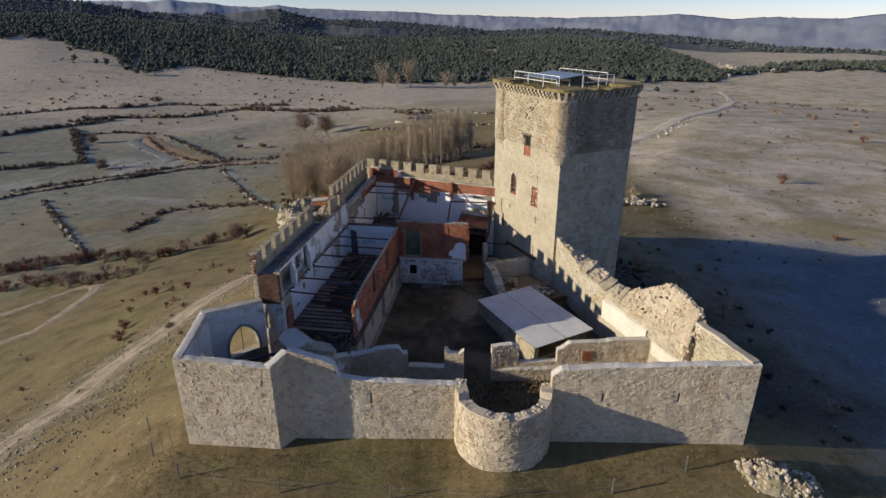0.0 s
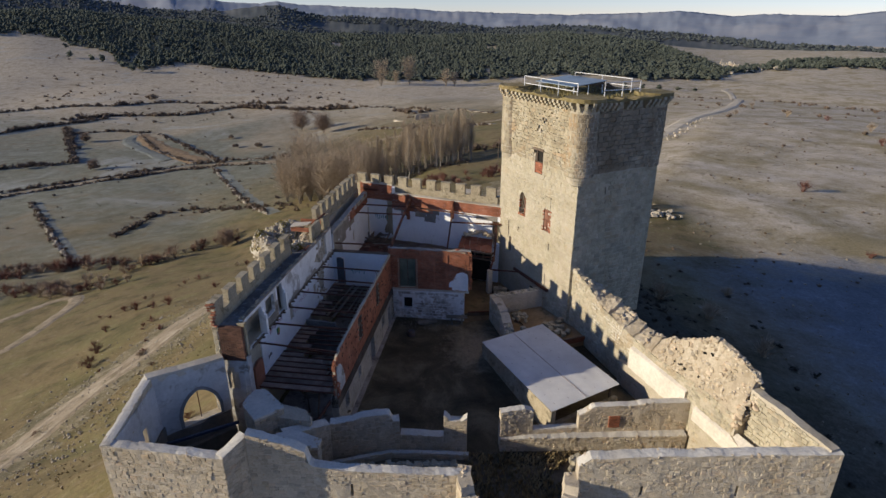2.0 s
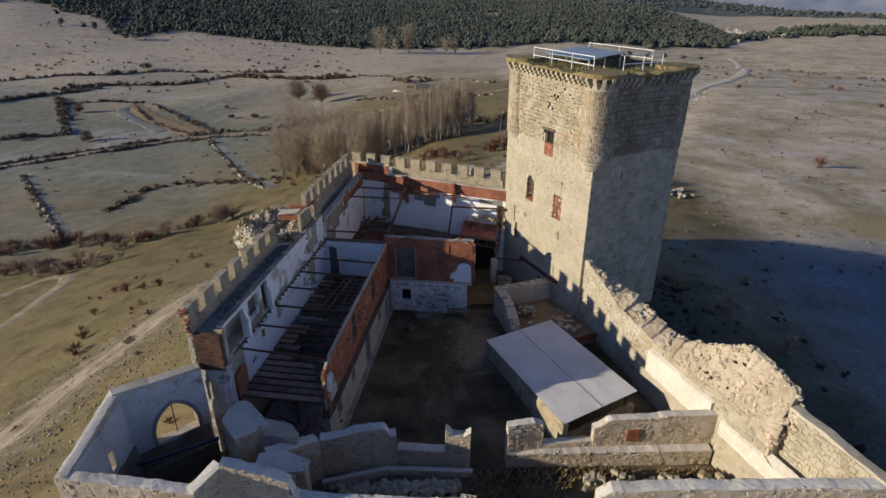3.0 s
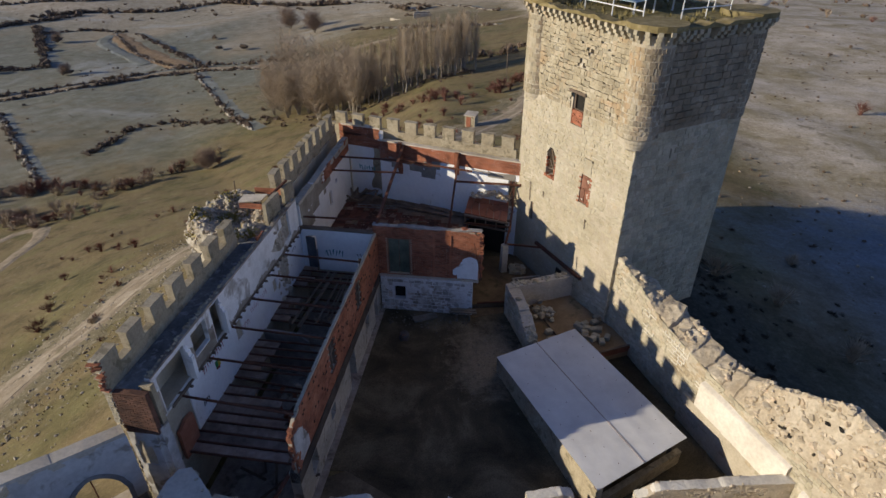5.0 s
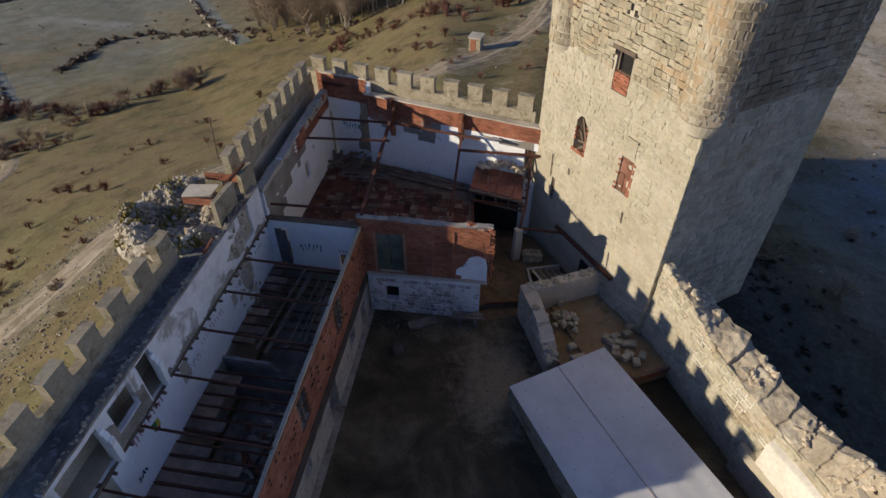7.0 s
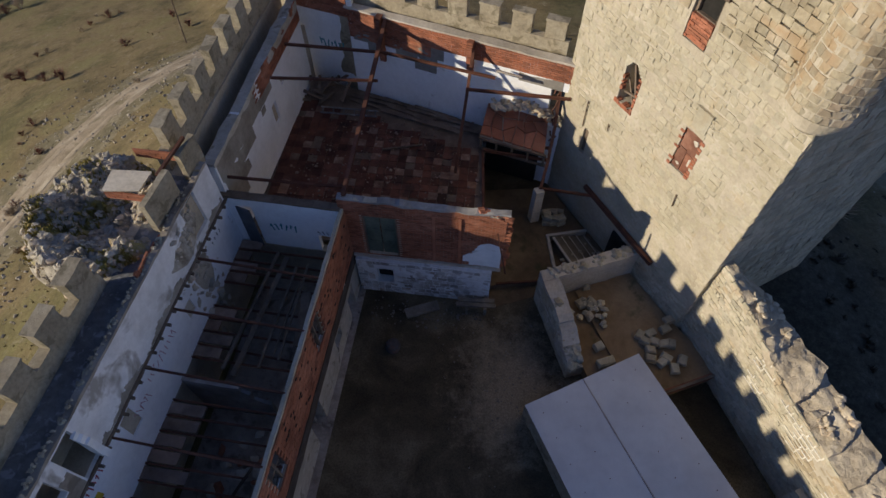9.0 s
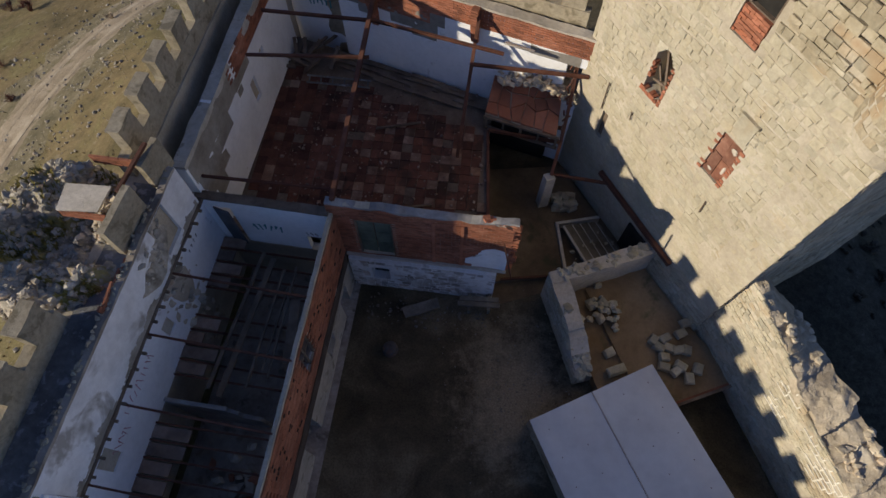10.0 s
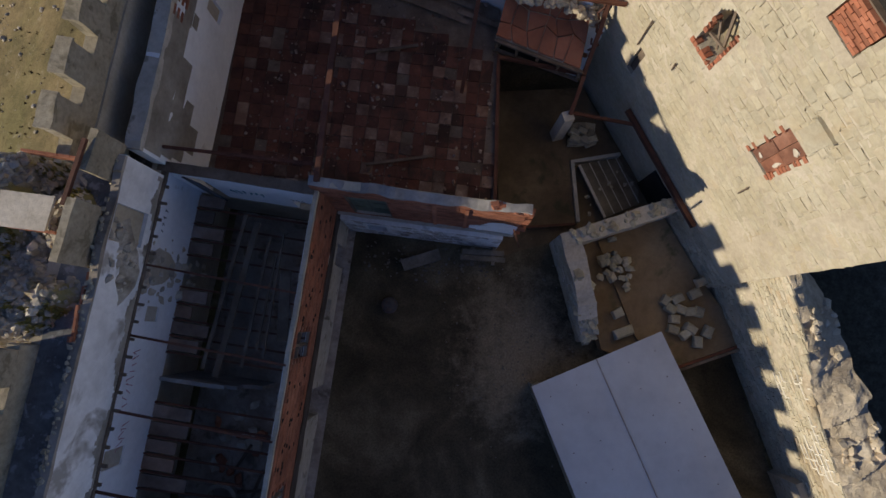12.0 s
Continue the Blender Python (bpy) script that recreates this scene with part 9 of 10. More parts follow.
def hedge(pts, size, gap, label, shake=1.0, wall=True, dense=1.0):
    """Scrub and tumbled field stones along a field boundary."""
    sp, st_ = Soup(), Soup()
    k = 0
    for (x0, y0), (x1, y1) in zip(pts, pts[1:]):
        ln = math.hypot(x1 - x0, y1 - y0)
        n = max(1, int(4.4 * ln / gap))
        for i in range(n):
            t = (i + rl.random()) / n
            x, y = x0 + (x1 - x0) * t, y0 + (y1 - y0) * t
            if rl.random() < dense * (0.75 + 0.5 * nz(x * 0.07, y * 0.07, 4)):
                s = size * (0.36 + 0.95 * rl.random() ** 2.4) * (1 + 0.5 * nz(x * 0.05, y * 0.05, 9))
                px, py = x + rl.normal(0, shake), y + rl.normal(0, shake)
                clump(sp, (px, py, gz(px, py) - 0.1), s, 7000 + int(rl.integers(1, 400000)))
            k += 1
        if wall:
            m = int(ln / 1.1)
            for i in range(m):
                t = i / m
                x, y = x0 + (x1 - x0) * t + rl.normal(0, 0.25), y0 + (y1 - y0) * t + rl.normal(0, 0.25)
                rock(st_, (x, y, gz(x, y) + 0.15), rl.uniform(0.4, 0.75), int(rl.integers(1, 90000)), 0.8)
    # rime left unmelted beside the hedge, darkened to carry its long shadow
    rime = Soup()
    for (x0, y0), (x1, y1) in zip(pts, pts[1:]):
        ln = math.hypot(x1 - x0, y1 - y0)
        across = abs(y1 - y0) / ln
        if across > 0.35 and wall:
            w_ = 4.5 * size * across
            o = w_ * 0.5
            ribbon(rime, [(x0 + o, y0), ((x0 + x1) / 2 + o, (y0 + y1) / 2), (x1 + o, y1)], w_, 0.05, 2.0, 0.5)
    if rime.v:
        tagged(part("ground_frost", rime, m_rime), "hoar frost beside the hedge, darkened for its shadow", "frost", kind="structure")
    ob = thing("hedgerow", label, "hedge", group="field hedges")
    ob["kind"] = "stuff"
    if sp.v:
        tagged(part("scrub", sp, m_hedge, ob), kind="stuff")
    if st_.v:
        tagged(part("field_stones", st_, m_field_stone, ob), kind="stuff")


HB = "dark leafless hedge along a tumbled field wall"
hedge([(-174, 213), (-168, 222), (-143, 236), (-118, 252), (-96, 255), (-70, 251)], 1.2, 1.5, HB, 0.5)
hedge([(-175, 224), (-168, 231), (-143, 246), (-118, 263), (-96, 266), (-62, 264)], 1.5, 2.2, HB, 0.8)
hedge([(-215, 263), (-199, 272), (-181, 275)], 1.9, 1.5, HB)
hedge([(-272, 345), (-264, 370), (-255, 384), (-237, 414)], 2.4, 2.4, HB)
hedge([(-335, 425), (-289, 454), (-260, 458), (-227, 483), (-170, 483), (-125, 472)], 2.2, 2.6, HB, 1.2, True, 0.8)
hedge([(-261, 407), (-235, 427), (-191, 431), (-162, 458), (-109, 440), (-60, 428)], 2.5, 2.2, HB, 1.2)
hedge([(-238, 369), (-200, 311), (-177, 275)], 2.0, 2.2, HB, 0.8)
hedge([(-223, 353), (-205, 363), (-179, 356)], 1.5, 1.7, HB, 0.6)
hedge([(-184, 353), (-157, 313), (-144, 297), (-115, 266)], 1.2, 2.4, HB, 0.6, True, 0.7)
hedge([(-172, 352), (-136, 309), (-111, 277), (-100, 262)], 1.4, 2.2, HB, 0.6)
hedge([(-152, 208), (-128, 179), (-104, 150), (-93, 137)], 1.0, 2.0, HB, 0.5, True, 0.7)
hedge([(-93, 159), (-94, 183), (-85, 189), (-77, 183), (-60, 176), (-48, 170)], 1.2, 1.6, HB, 0.9, False)
hedge([(-102, 254), (-80, 215), (-59, 175), (-50, 161)], 1.2, 2.6, HB, 0.6, True, 0.6)
hedge([(-32, 392), (-17, 360), (-8, 365)], 2.2, 2.2, HB)
hedge([(-61, 438), (-17, 387), (12, 356), (26, 304)], 1.2, 3.0, HB, 0.8, True, 0.6)
hedge([(-45, 315), (-6, 272), (21, 250)], 1.3, 2.0, HB, 0.6)
hedge([(-52, 190), (-30, 184), (-8, 178), (14, 176), (30, 172)], 1.2, 2.5, "brown undergrowth beneath the poplars", 4.0, False)
hedge([(-50, 170), (-40, 160), (-25, 150), (-5, 145), (8, 150)], 0.9, 2.4, "brown undergrowth beneath the poplars", 2.5, False)
for x, y, s in ((-247, 300, 4), (-160, 262, 2.6), (-196, 268, 3), (-120, 330, 2.2), (-240, 490, 6), (-203, 330, 3.5), (-130, 300, 2.4), (-96, 300, 3.2), (-108, 302, 2.4)):
    sp = Soup()
    for k in range(5):
        clump(sp, (x + rl.normal(0, 0.28) * s, y + rl.normal(0, 0.28) * s, gz(x, y) - 0.1 + 0.2 * s), s * 0.6, int(rl.integers(1, 90000)), 0.95)
    tagged(part("field_bush", sp, m_hedge), "large round dark bush standing in the meadow", "bush", "meadow bushes")
# scattered scrub on the meadows and the east plateau
sp = Soup()
for k in range(420):
    az, r_ = math.radians(rl.uniform(-44, -8)), 420 + 420 * rl.random()
    x, y = r_ * math.sin(az), r_ * math.cos(az)
    if nz(x * 0.012, y * 0.012, 3) < -0.05:
        continue
    clump(sp, (x, y, gz(x, y)), rl.uniform(0.6, 2.2), int(rl.integers(1, 90000)))
for k in range(330):
    az, r_ = math.radians(rl.uniform(14, 46)), 110 + 430 * math.sqrt(rl.random())
    x, y = r_ * math.sin(az), r_ * math.cos(az)
    if nz(x * 0.02, y * 0.02, 8) < 0.02:
        continue
    clump(sp, (x, y, gz(x, y)), rl.uniform(0.3, 1.0) * (1 + r_ / 500), int(rl.integers(1, 90000)))
tagged(part("scrub", sp, m_hedge), "low dark scrub scattered over the pasture", "scrub", kind="stuff")
for x, y, s in ((60, 98, 1.5), (30, 87, 1.4), (106, 216, 1.6), (146, 281, 2.2), (123, 213, 1.6), (129, 200, 1.4), (120, 167, 1.8), (105, 142, 1.5), (51, 69, .8), (24, 43, 1.2), (22, 48, 1.3), (25, 30, .8), (19, 51, 1.2), (27, 55, .9)):
    shrub(x, y, s, s < 1.55 and x > 30, "shrubs on the plateau")

sp = Soup()
for k in range(520):
    az, r_ = math.radians(rl.uniform(9, 42)), 62 + 150 * rl.random()
    x, y = r_ * math.sin(az), r_ * math.cos(az)
    if outside(x, y) < 8 or nz(x * 0.05, y * 0.05, 8) < -0.05:
        continue
    clump(sp, (x, y, gz(x, y) - 0.05), rl.uniform(0.1, 0.34), int(rl.integers(1, 90000)), 0.7)
for k in range(620):
    az, r_ = math.radians(rl.uniform(-46, -4)), 190 + 480 * rl.random()
    x, y = r_ * math.sin(az), r_ * math.cos(az)
    if nz(x * 0.018, y * 0.018, 13) < 0.16:
        continue
    clump(sp, (x, y, gz(x, y) - 0.1), rl.uniform(0.25, 0.9), int(rl.integers(1, 90000)), 0.6)
tagged(part("low_scrub", sp, m_hedge), "small dark tussocks dotted over the pasture", "scrub", kind="stuff")
# dry grass tufts and stones near the castle
sp = Soup()
for k in range(7000):
    d_, a = 24 + 66 * rl.random() ** 1.3, rl.uniform(-0.6, 3.8)
    x, y = 2 + d_ * math.cos(a), 40 + d_ * math.sin(a)
    if outside(x, y) < 0.3 or nz(x * 0.11, y * 0.11, 6) < -0.1 or (x > 15 and y < 72 and k % 3):
        continue
    z = gz(x, y) - 0.04
    s = rl.uniform(0.06, 0.17)
    for j in range(5):
        b_ = rl.uniform(0, 6.283)
        dx, dy = s * 0.25 * math.cos(b_), s * 0.25 * math.sin(b_)
        sp.add([(x - dx, y - dy, z), (x + dx, y + dy, z), (x + dy * 3.2, y - dx * 3.2, z + s * rl.uniform(0.5, 1.0))], [(0, 1, 2)])
m_tuft = surface("dry_brown_grass", (0.10, 0.07, 0.035), (0.17, 0.125, 0.06), (0.25, 0.195, 0.10), 0.1, 2, relief=0.0, vary=0.3, island=True)
tagged(part("grass_tufts", sp, m_tuft), "dry brown grass tufts on the pasture", "grass", kind="stuff")
sp = Soup()
for k in range(5000):
    if k < 4200:
        t = rl.random()
        x, y = np.interp(t, [0, 0.3, 0.6, 1], [-27, -31, -29, -22]) + rl.normal(0, 3.6) - (7.5 if k % 5 < 2 else 0.0), 14 + 66 * t
    else:
        d_, a = rl.uniform(22, 55), rl.uniform(-0.7, 3.6)
        x, y = 2 + d_ * math.cos(a), 40 + d_ * math.sin(a)
    if outside(x, y) < 0.4:
        continue
    s = 0.035 + 0.16 * rl.random() ** 4
    rock(sp, (x, y, gz(x, y) + s * 0.2), s, int(rl.integers(1, 90000)), 0.7)
tagged(part("field_stones", sp, surface("pale_loose_stone", (0.27, 0.235, 0.18), (0.39, 0.345, 0.275), (0.50, 0.455, 0.375), 0.8, 6, vary=0.3, island=True, relief=0.02)), "pale loose stones strewn over the slope", "stones", kind="stuff")
# green grass strip in front of the south wall
sp = Soup()
for k in range(5200):
    x, y = rl.uniform(-17, 17), 24.6 - abs(rl.normal(0, 1.8)) - 0.1
    if outside(x, y) < 0.02 or outside(x, y) > 6:
        continue
    z = gz(x, y) - 0.04
    s = rl.uniform(0.03, 0.085)
    for j in range(4):
        b_ = rl.uniform(0, 6.283)
        dx, dy = s * 0.2 * math.cos(b_), s * 0.2 * math.sin(b_)
        sp.add([(x - dx, y - dy, z), (x + dx, y + dy, z), (x + dy * 2.2, y - dx * 2.2, z + s)], [(0, 1, 2)])
m_green_grass = surface("short_green_grass", (0.11, 0.12, 0.035), (0.19, 0.18, 0.07), (0.28, 0.24, 0.105), 0.35, 3, relief=0.0, vary=0.3, island=True)
tagged(part("short_grass", sp, m_green_grass), "short green and yellowed grass below the south wall", "grass", kind="stuff")

# dry grass inside the forecourt
sp = Soup()
for k in range(4200):
    x, y = rl.uniform(1.2, 13.5), 26.2 + 4.4 * rl.random()
    if nz(x * 0.5, y * 0.5, 2) < -0.3:
        continue
    s = rl.uniform(0.06, 0.30)
    for j in range(4):
        b_ = rl.uniform(0, 6.283)
        dx, dy = s * 0.2 * math.cos(b_), s * 0.2 * math.sin(b_)
        sp.add([(x - dx, y - dy, 0.0), (x + dx, y + dy, 0.0), (x + dy * 2.5, y - dx * 2.5, s)], [(0, 1, 2)])
tagged(part("forecourt_grass", sp, surface("straw_grass", (0.20, 0.145, 0.075), (0.32, 0.25, 0.135), (0.44, 0.36, 0.21), 0.5, 3, relief=0.0, vary=0.35, island=True)), "long straw-coloured dry grass in the forecourt", "grass", kind="stuff")
for k in range(64):
    x, y = rl.uniform(-66, -15), rl.uniform(22, 112)
    if outside(x, y) > 3 and nz(x * 0.06, y * 0.06, 21) > -0.15:
        shrub(x, y, rl.uniform(0.28, 0.62), k % 3 > 0, "hillside shrubs")
for k in range(40):
    x, y = rl.uniform(-14, 26), rl.uniform(84, 118)
    shrub(x, y, rl.uniform(0.35, 0.75), True, "hillside shrubs")
# wire fence below the wall
fence = thing("wire_fence", "thin wire fence on grey posts below the south wall", "fence")
FP = [(-17.5, 27.5), (-15.8, 24.6), (-13.7, 23.0), (-8.3, 22.2), (-2.7, 21.9), (2.0, 21.4), (8.5, 22.0), (12.7, 23.3)]
for x, y in FP:
    sp = Soup()
    bar(sp, (x, y, gz(x, y) - 0.1), (x + rl.normal(0, .04), y, gz(x, y) + 0.95), 0.06)
    part("post", sp, m_concrete, fence)
for (x0, y0), (x1, y1) in zip(FP, FP[1:]):
    for h in (0.35, 0.7):
        sp = Soup()
        bar(sp, (x0, y0, gz(x0, y0) + h), (x1, y1, gz(x1, y1) + h), 0.012)
        part("wire", sp, m_concrete, fence)
# fallen masonry at the south-east corner
chunk = thing("fallen_masonry", "large fallen lump of rubble masonry on the grass", "rubble")
sp, core_ = Soup(), Soup()


def lump(u, w):
    """Height of the lump over the ground, along (u) and across (w) its length."""
    edge = max(0.0, 1 - (abs(u) / 2.3) ** 3) * max(0.0, 1 - (abs(w) / 1.15) ** 3)
    return -0.25 + 0.95 * edge * (0.75 + 0.5 * nz(u * 0.8, w * 1.1, 6)) + 0.28 * edge * nz(u * 2.6, w * 2.6, 2) + 0.12 * nz(u * 6, w * 6, 4)


def lump_at(u, w):
    return 17.5 + 0.97 * u + 0.22 * w, 22.75 - 0.22 * u + 0.97 * w


v, f = [], []
for i in range(47):
    for j in range(25):
        u, w = -2.5 + 5.0 * i / 46, -1.25 + 2.5 * j / 24
        x, y = lump_at(u, w)
        v.append((x, y, gz(x, y) + lump(u, w)))
for i in range(46):
    for j in range(24):
        f.append((i * 25 + j, (i + 1) * 25 + j, (i + 1) * 25 + j + 1, i * 25 + j + 1))
core_.add(v, f)
part("mortar_core", core_, surface("mossy_tan_mortar", (0.17, 0.14, 0.075), (0.30, 0.25, 0.16), (0.43, 0.37, 0.26), 0.9, 6, relief=0.05, spots=((0.13, 0.12, 0.04), 1.0, 0.54, 0.7)), chunk)
for k in range(420):
    u, w = rl.uniform(-2.3, 2.3), rl.uniform(-1.15, 1.15)
    x, y = lump_at(u, w)
    size = 0.05 + 0.15 * rl.random() ** 1.8
    if lump(u, w) > -0.1:
        rock(sp, (x, y, gz(x, y) + lump(u, w) + size * rl.uniform(-0.4, 0.3)), size, 9000 + k)
tagged(part("embedded_rubble", sp, m_tur, chunk), kind="stuff")

# small hut and path side on the north slope
hut = thing("small_hut", "tiny pale rendered hut with a red door", "hut", (4.0, 98, gz(4.0, 98)))
hut.rotation_euler = (0, 0, -0.35)
sp = Soup()
box(sp, (0, 0, 0.8), (1.5, 1.5, 1.9))
part("wall", sp, m_render, hut)
sp = Soup()
box(sp, (0, 0, 1.8), (1.75, 1.7, 0.14), tilt=(0.1, 0, 0))
part("roof", sp, m_cap, hut)
sp = Soup()
box(sp, (-0.2, -0.76, 0.78), (0.65, 0.06, 1.5))
part("door", sp, m_brick, hut, "faded red door")
pole2 = thing("utility_pole", "thin wooden utility pole on the slope", "pole", (-27, 84, gz(-27, 84)))
sp = Soup()
bar(sp, (0, 0, -0.2), (0.3, 0.1, 5.5), 0.16, sides=6)
part("shaft", sp, m_wood, pole2)
pole3 = thing("utility_pole", "thin wooden utility pole on the slope", "pole", (12, 128, gz(12, 128)))
sp = Soup()
bar(sp, (0, 0, -0.2), (0, 0, 7.5), 0.16, sides=6)
part("shaft", sp, m_wood, pole3)

# small roofless ruin among the far fields
ruin = thing("field_ruin", "low roofless stone ruin in the far meadow", "ruin")
for a_, b_, h_ in (((-27, 330), (-15, 318), 1.4), ((-15, 318), (-6, 320), 2.2), ((-15, 323), (-7, 325), 2.6)):
    sp = Soup()
    wall_mesh(sp, a_, b_, 0.8, gz(*a_) - 3.0, gz(*a_) + h_, (), 1.0, 0.1, ragged=0.5, seed=h_)
    part("wall", sp, m_field_stone, ruin)
sp = Soup()
for k in range(26):
    clump(sp, (-11.5 + rl.normal(0, 2.6), 322 + rl.normal(0, 1.5), gz(-11, 322) + 0.2), rl.uniform(0.7, 1.5), int(rl.integers(1, 90000)))
tagged(part("overgrowth", sp, m_hedge, ruin), kind="stuff")
# frost-coloured strip laid in for the blue shade of the earth bank
sp = Soup()
ribbon(sp, [(-183, 347), (-177, 327), (-155, 302), (-133, 279)], 7.5, 0.33, 4.0, 0.5)
tagged(part("water", sp, m_rime), "frosty strip standing in for the blue shade of the earth bank", "pool", kind="structure")
# roads in the valley and on the plateau
m_pale_road = surface("pale_gravel_road", (0.42, 0.355, 0.26), (0.53, 0.46, 0.355), (0.62, 0.55, 0.44), 0.2, 2, relief=0.02)
sp = Soup()
ribbon(sp, [(-190, 208), (-174, 218), (-168, 226), (-143, 241), (-118, 257), (-96, 260), (-70, 257), (-30, 262), (20, 262), (70, 280)], 5.0, 0.25, 4.0, 0.15)
tagged(part("road", sp, m_track), "straight farm road between the hedges", "road", kind="structure")
sp = Soup()
ribbon(sp, [(40, 140), (51.7, 154), (62, 165), (86, 203), (112, 241), (152, 309), (210, 420), (264, 540), (280, 591), (309, 614)], 6.0, 0.35, 6.0, 0.15)
tagged(part("road", sp, m_pale_road), "pale dirt road over the plateau", "road", kind="structure")
sp = Soup()
ribbon(sp, [(-182, 350), (-155, 315), (-140, 299), (-113, 268)], 11.0, 0.3, 6.0, 0.3)
tagged(part("earth_bank", sp, m_sand), "bare ochre earth bank of the ditch", "bank", kind="structure")
sp = Soup()
for k in range(26):
    t = rl.random()
    x, y = 56 + 28 * t + rl.normal(0, 1.2), 150 + 40 * t + rl.normal(0, 1.2)
    rock(sp, (x, y, gz(x, y) + 0.4), rl.uniform(0.2, 0.6), int(rl.integers(1, 90000)), 0.8)
for k in range(60):
    x, y = 29.8 + rl.normal(0, 1.6), 83 + rl.normal(0, 1.2)
    rock(sp, (x, y, gz(x, y) + 0.2), rl.uniform(0.2, 0.55), int(rl.integers(1, 90000)), 0.8)
tagged(part("boulders", sp, m_field_stone), "pale boulders beside the plateau road", "boulders", kind="stuff")

# ---------------------------------------------------------------- pine forest on the far hills
FRONT = [(-75, 1100), (-36, 1000), (-34, 1010), (-31.8, 960), (-28.8, 850), (-28.3, 780), (-26.5, 745), (-23.3, 785), (-19.1, 745), (-14.1, 705), (-10, 665), (-4.6, 645), (0, 660), (4.7, 668), (11.6, 711), (18.4, 700), (21.5, 730), (24.5, 740), (26.0, 860), (28, 930), (34.1, 1000), (75, 1000)]
FX, FY = [p[0] for p in FRONT], [p[1] for p in FRONT]
BACK = [(-75, 1900), (15, 1800), (19, 1500), (22, 1200), (24.4, 950), (25.6, 900), (27, 1020), (33, 1180), (75, 1250)]
KX, KY = [p[0] for p in BACK], [p[1] for p in BACK]
OCT = [(1, 0, 0), (0.3, 0.95, 0), (-0.8, 0.6, 0.1), (-0.8, -0.6, -0.1), (0.3, -0.95, 0), (0, 0, 1), (0, 0, -0.7)]
OCF = [(0, 1, 5), (1, 2, 5), (2, 3, 5), (3, 4, 5), (4, 0, 5), (1, 0, 6), (2, 1, 6), (3, 2, 6), (4, 3, 6), (0, 4, 6)]


def wooded(az, r_):
    """True where pines grow."""
    f0 = float(np.interp(az, FX, FY)) * (1 + 0.05 * nz(az * 1.1, 2) + 0.03 * nz(az * 4, 6))
    if r_ < f0 or r_ > float(np.interp(az, KX, KY)) * (1 + 0.04 * nz(az * 1.3, 12)):
        return False
    return nz(az * 0.35, r_ * 0.004, 5) > -0.62


sp, trunks = Soup(), Soup()
made = 0
for k in range(120000):
    if made >= 27000:
        break
    az = rl.uniform(-43, 42)
    r_ = 600 + 1300 * rl.random() ** 1.1
    if not wooded(az, r_):
        continue
    x, y = r_ * math.sin(math.radians(az)), r_ * math.cos(math.radians(az))
    z = gz(x, y)
    h = rl.uniform(4.0, 8.5) * (1 + max(0, r_ - 1000) / 2600)
    w = h * rl.uniform(0.34, 0.52)
    for c in range(3 if r_ < 1100 else 2):
        ox, oy, oz = rl.normal(0, 0.3) * w, rl.normal(0, 0.3) * w, h * (0.32 + 0.2 * c + rl.uniform(-0.05, 0.05))
        s = w * rl.uniform(0.7, 1.05) * (1 - 0.2 * c)
        sp.add([(x + ox + s * p[0] * rl.uniform(0.75, 1.2), y + oy + s * p[1] * rl.uniform(0.75, 1.2), z + oz + s * p[2] * rl.uniform(0.7, 1.0)) for p in OCT], OCF)
    if r_ < 800:
        spike(trunks, (x, y, z - 0.3), (x, y, z + h * 0.6), h * 0.03)
    made += 1
for x, y, s in ((-515, 905, 1.2), (-480, 870, 1), (-430, 700, 1), (-400, 690, .9), (-385, 685, 1.1), (-350, 660, 1), (-600, 940, 1.2), (-470, 760, .8), (-330, 640, 1.2), (-322, 648, 1), (-560, 860, .8), (-640, 930, 1), (180, 590, .7), (196, 584, .6), (210, 578, .6), (225, 570, .5), (240, 566, .5)):
    z = gz(x, y)
    for c in range(4):
        sp.add([(x + rl.normal(0, 1.2) + 3 * s * p[0] * rl.uniform(.7, 1.2), y + rl.normal(0, 1.2) + 3 * s * p[1] * rl.uniform(.7, 1.2), z + 2.4 * s + 1.6 * s * c * 0.8 + 2.2 * s * p[2]) for p in OCT], OCF)
fl_v = Soup()
AZF = np.arange(-46, 46.01, 0.5)
for a0_, a1_ in zip(AZF, AZF[1:]):
    am = (a0_ + a1_) / 2
    r_ = 610.0
    while r_ < 2000:
        st_r = r_ * 0.03
        if wooded(am, r_ + st_r * 0.3):
            pts = []
            for aa, r2 in ((a0_, r_), (a1_, r_), (a1_, r_ + st_r), (a0_, r_ + st_r)):
                x, y = r2 * math.sin(math.radians(aa)), r2 * math.cos(math.radians(aa))
                pts.append((x, y, gz(x, y) + 0.9))
            fl_v.add(pts, [(0, 3, 2, 1)])
        r_ += st_r
# undergrowth lightened with the crowns for the same haze
m_litter = surface("hazy_pine_undergrowth", (0.052, 0.060, 0.050), (0.075, 0.084, 0.070), (0.12, 0.118, 0.092), 0.02, 0.2, relief=0.0)
tagged(part("forest_floor", fl_v, m_litter), "dark undergrowth beneath the pines", "undergrowth", kind="structure")
forest = thing("pine_forest", "dark pine forest covering the far hills", "forest")
forest["kind"] = "stuff"
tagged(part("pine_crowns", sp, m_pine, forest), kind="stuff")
tagged(part("pine_trunks", trunks, m_bark, forest), kind="stuff")
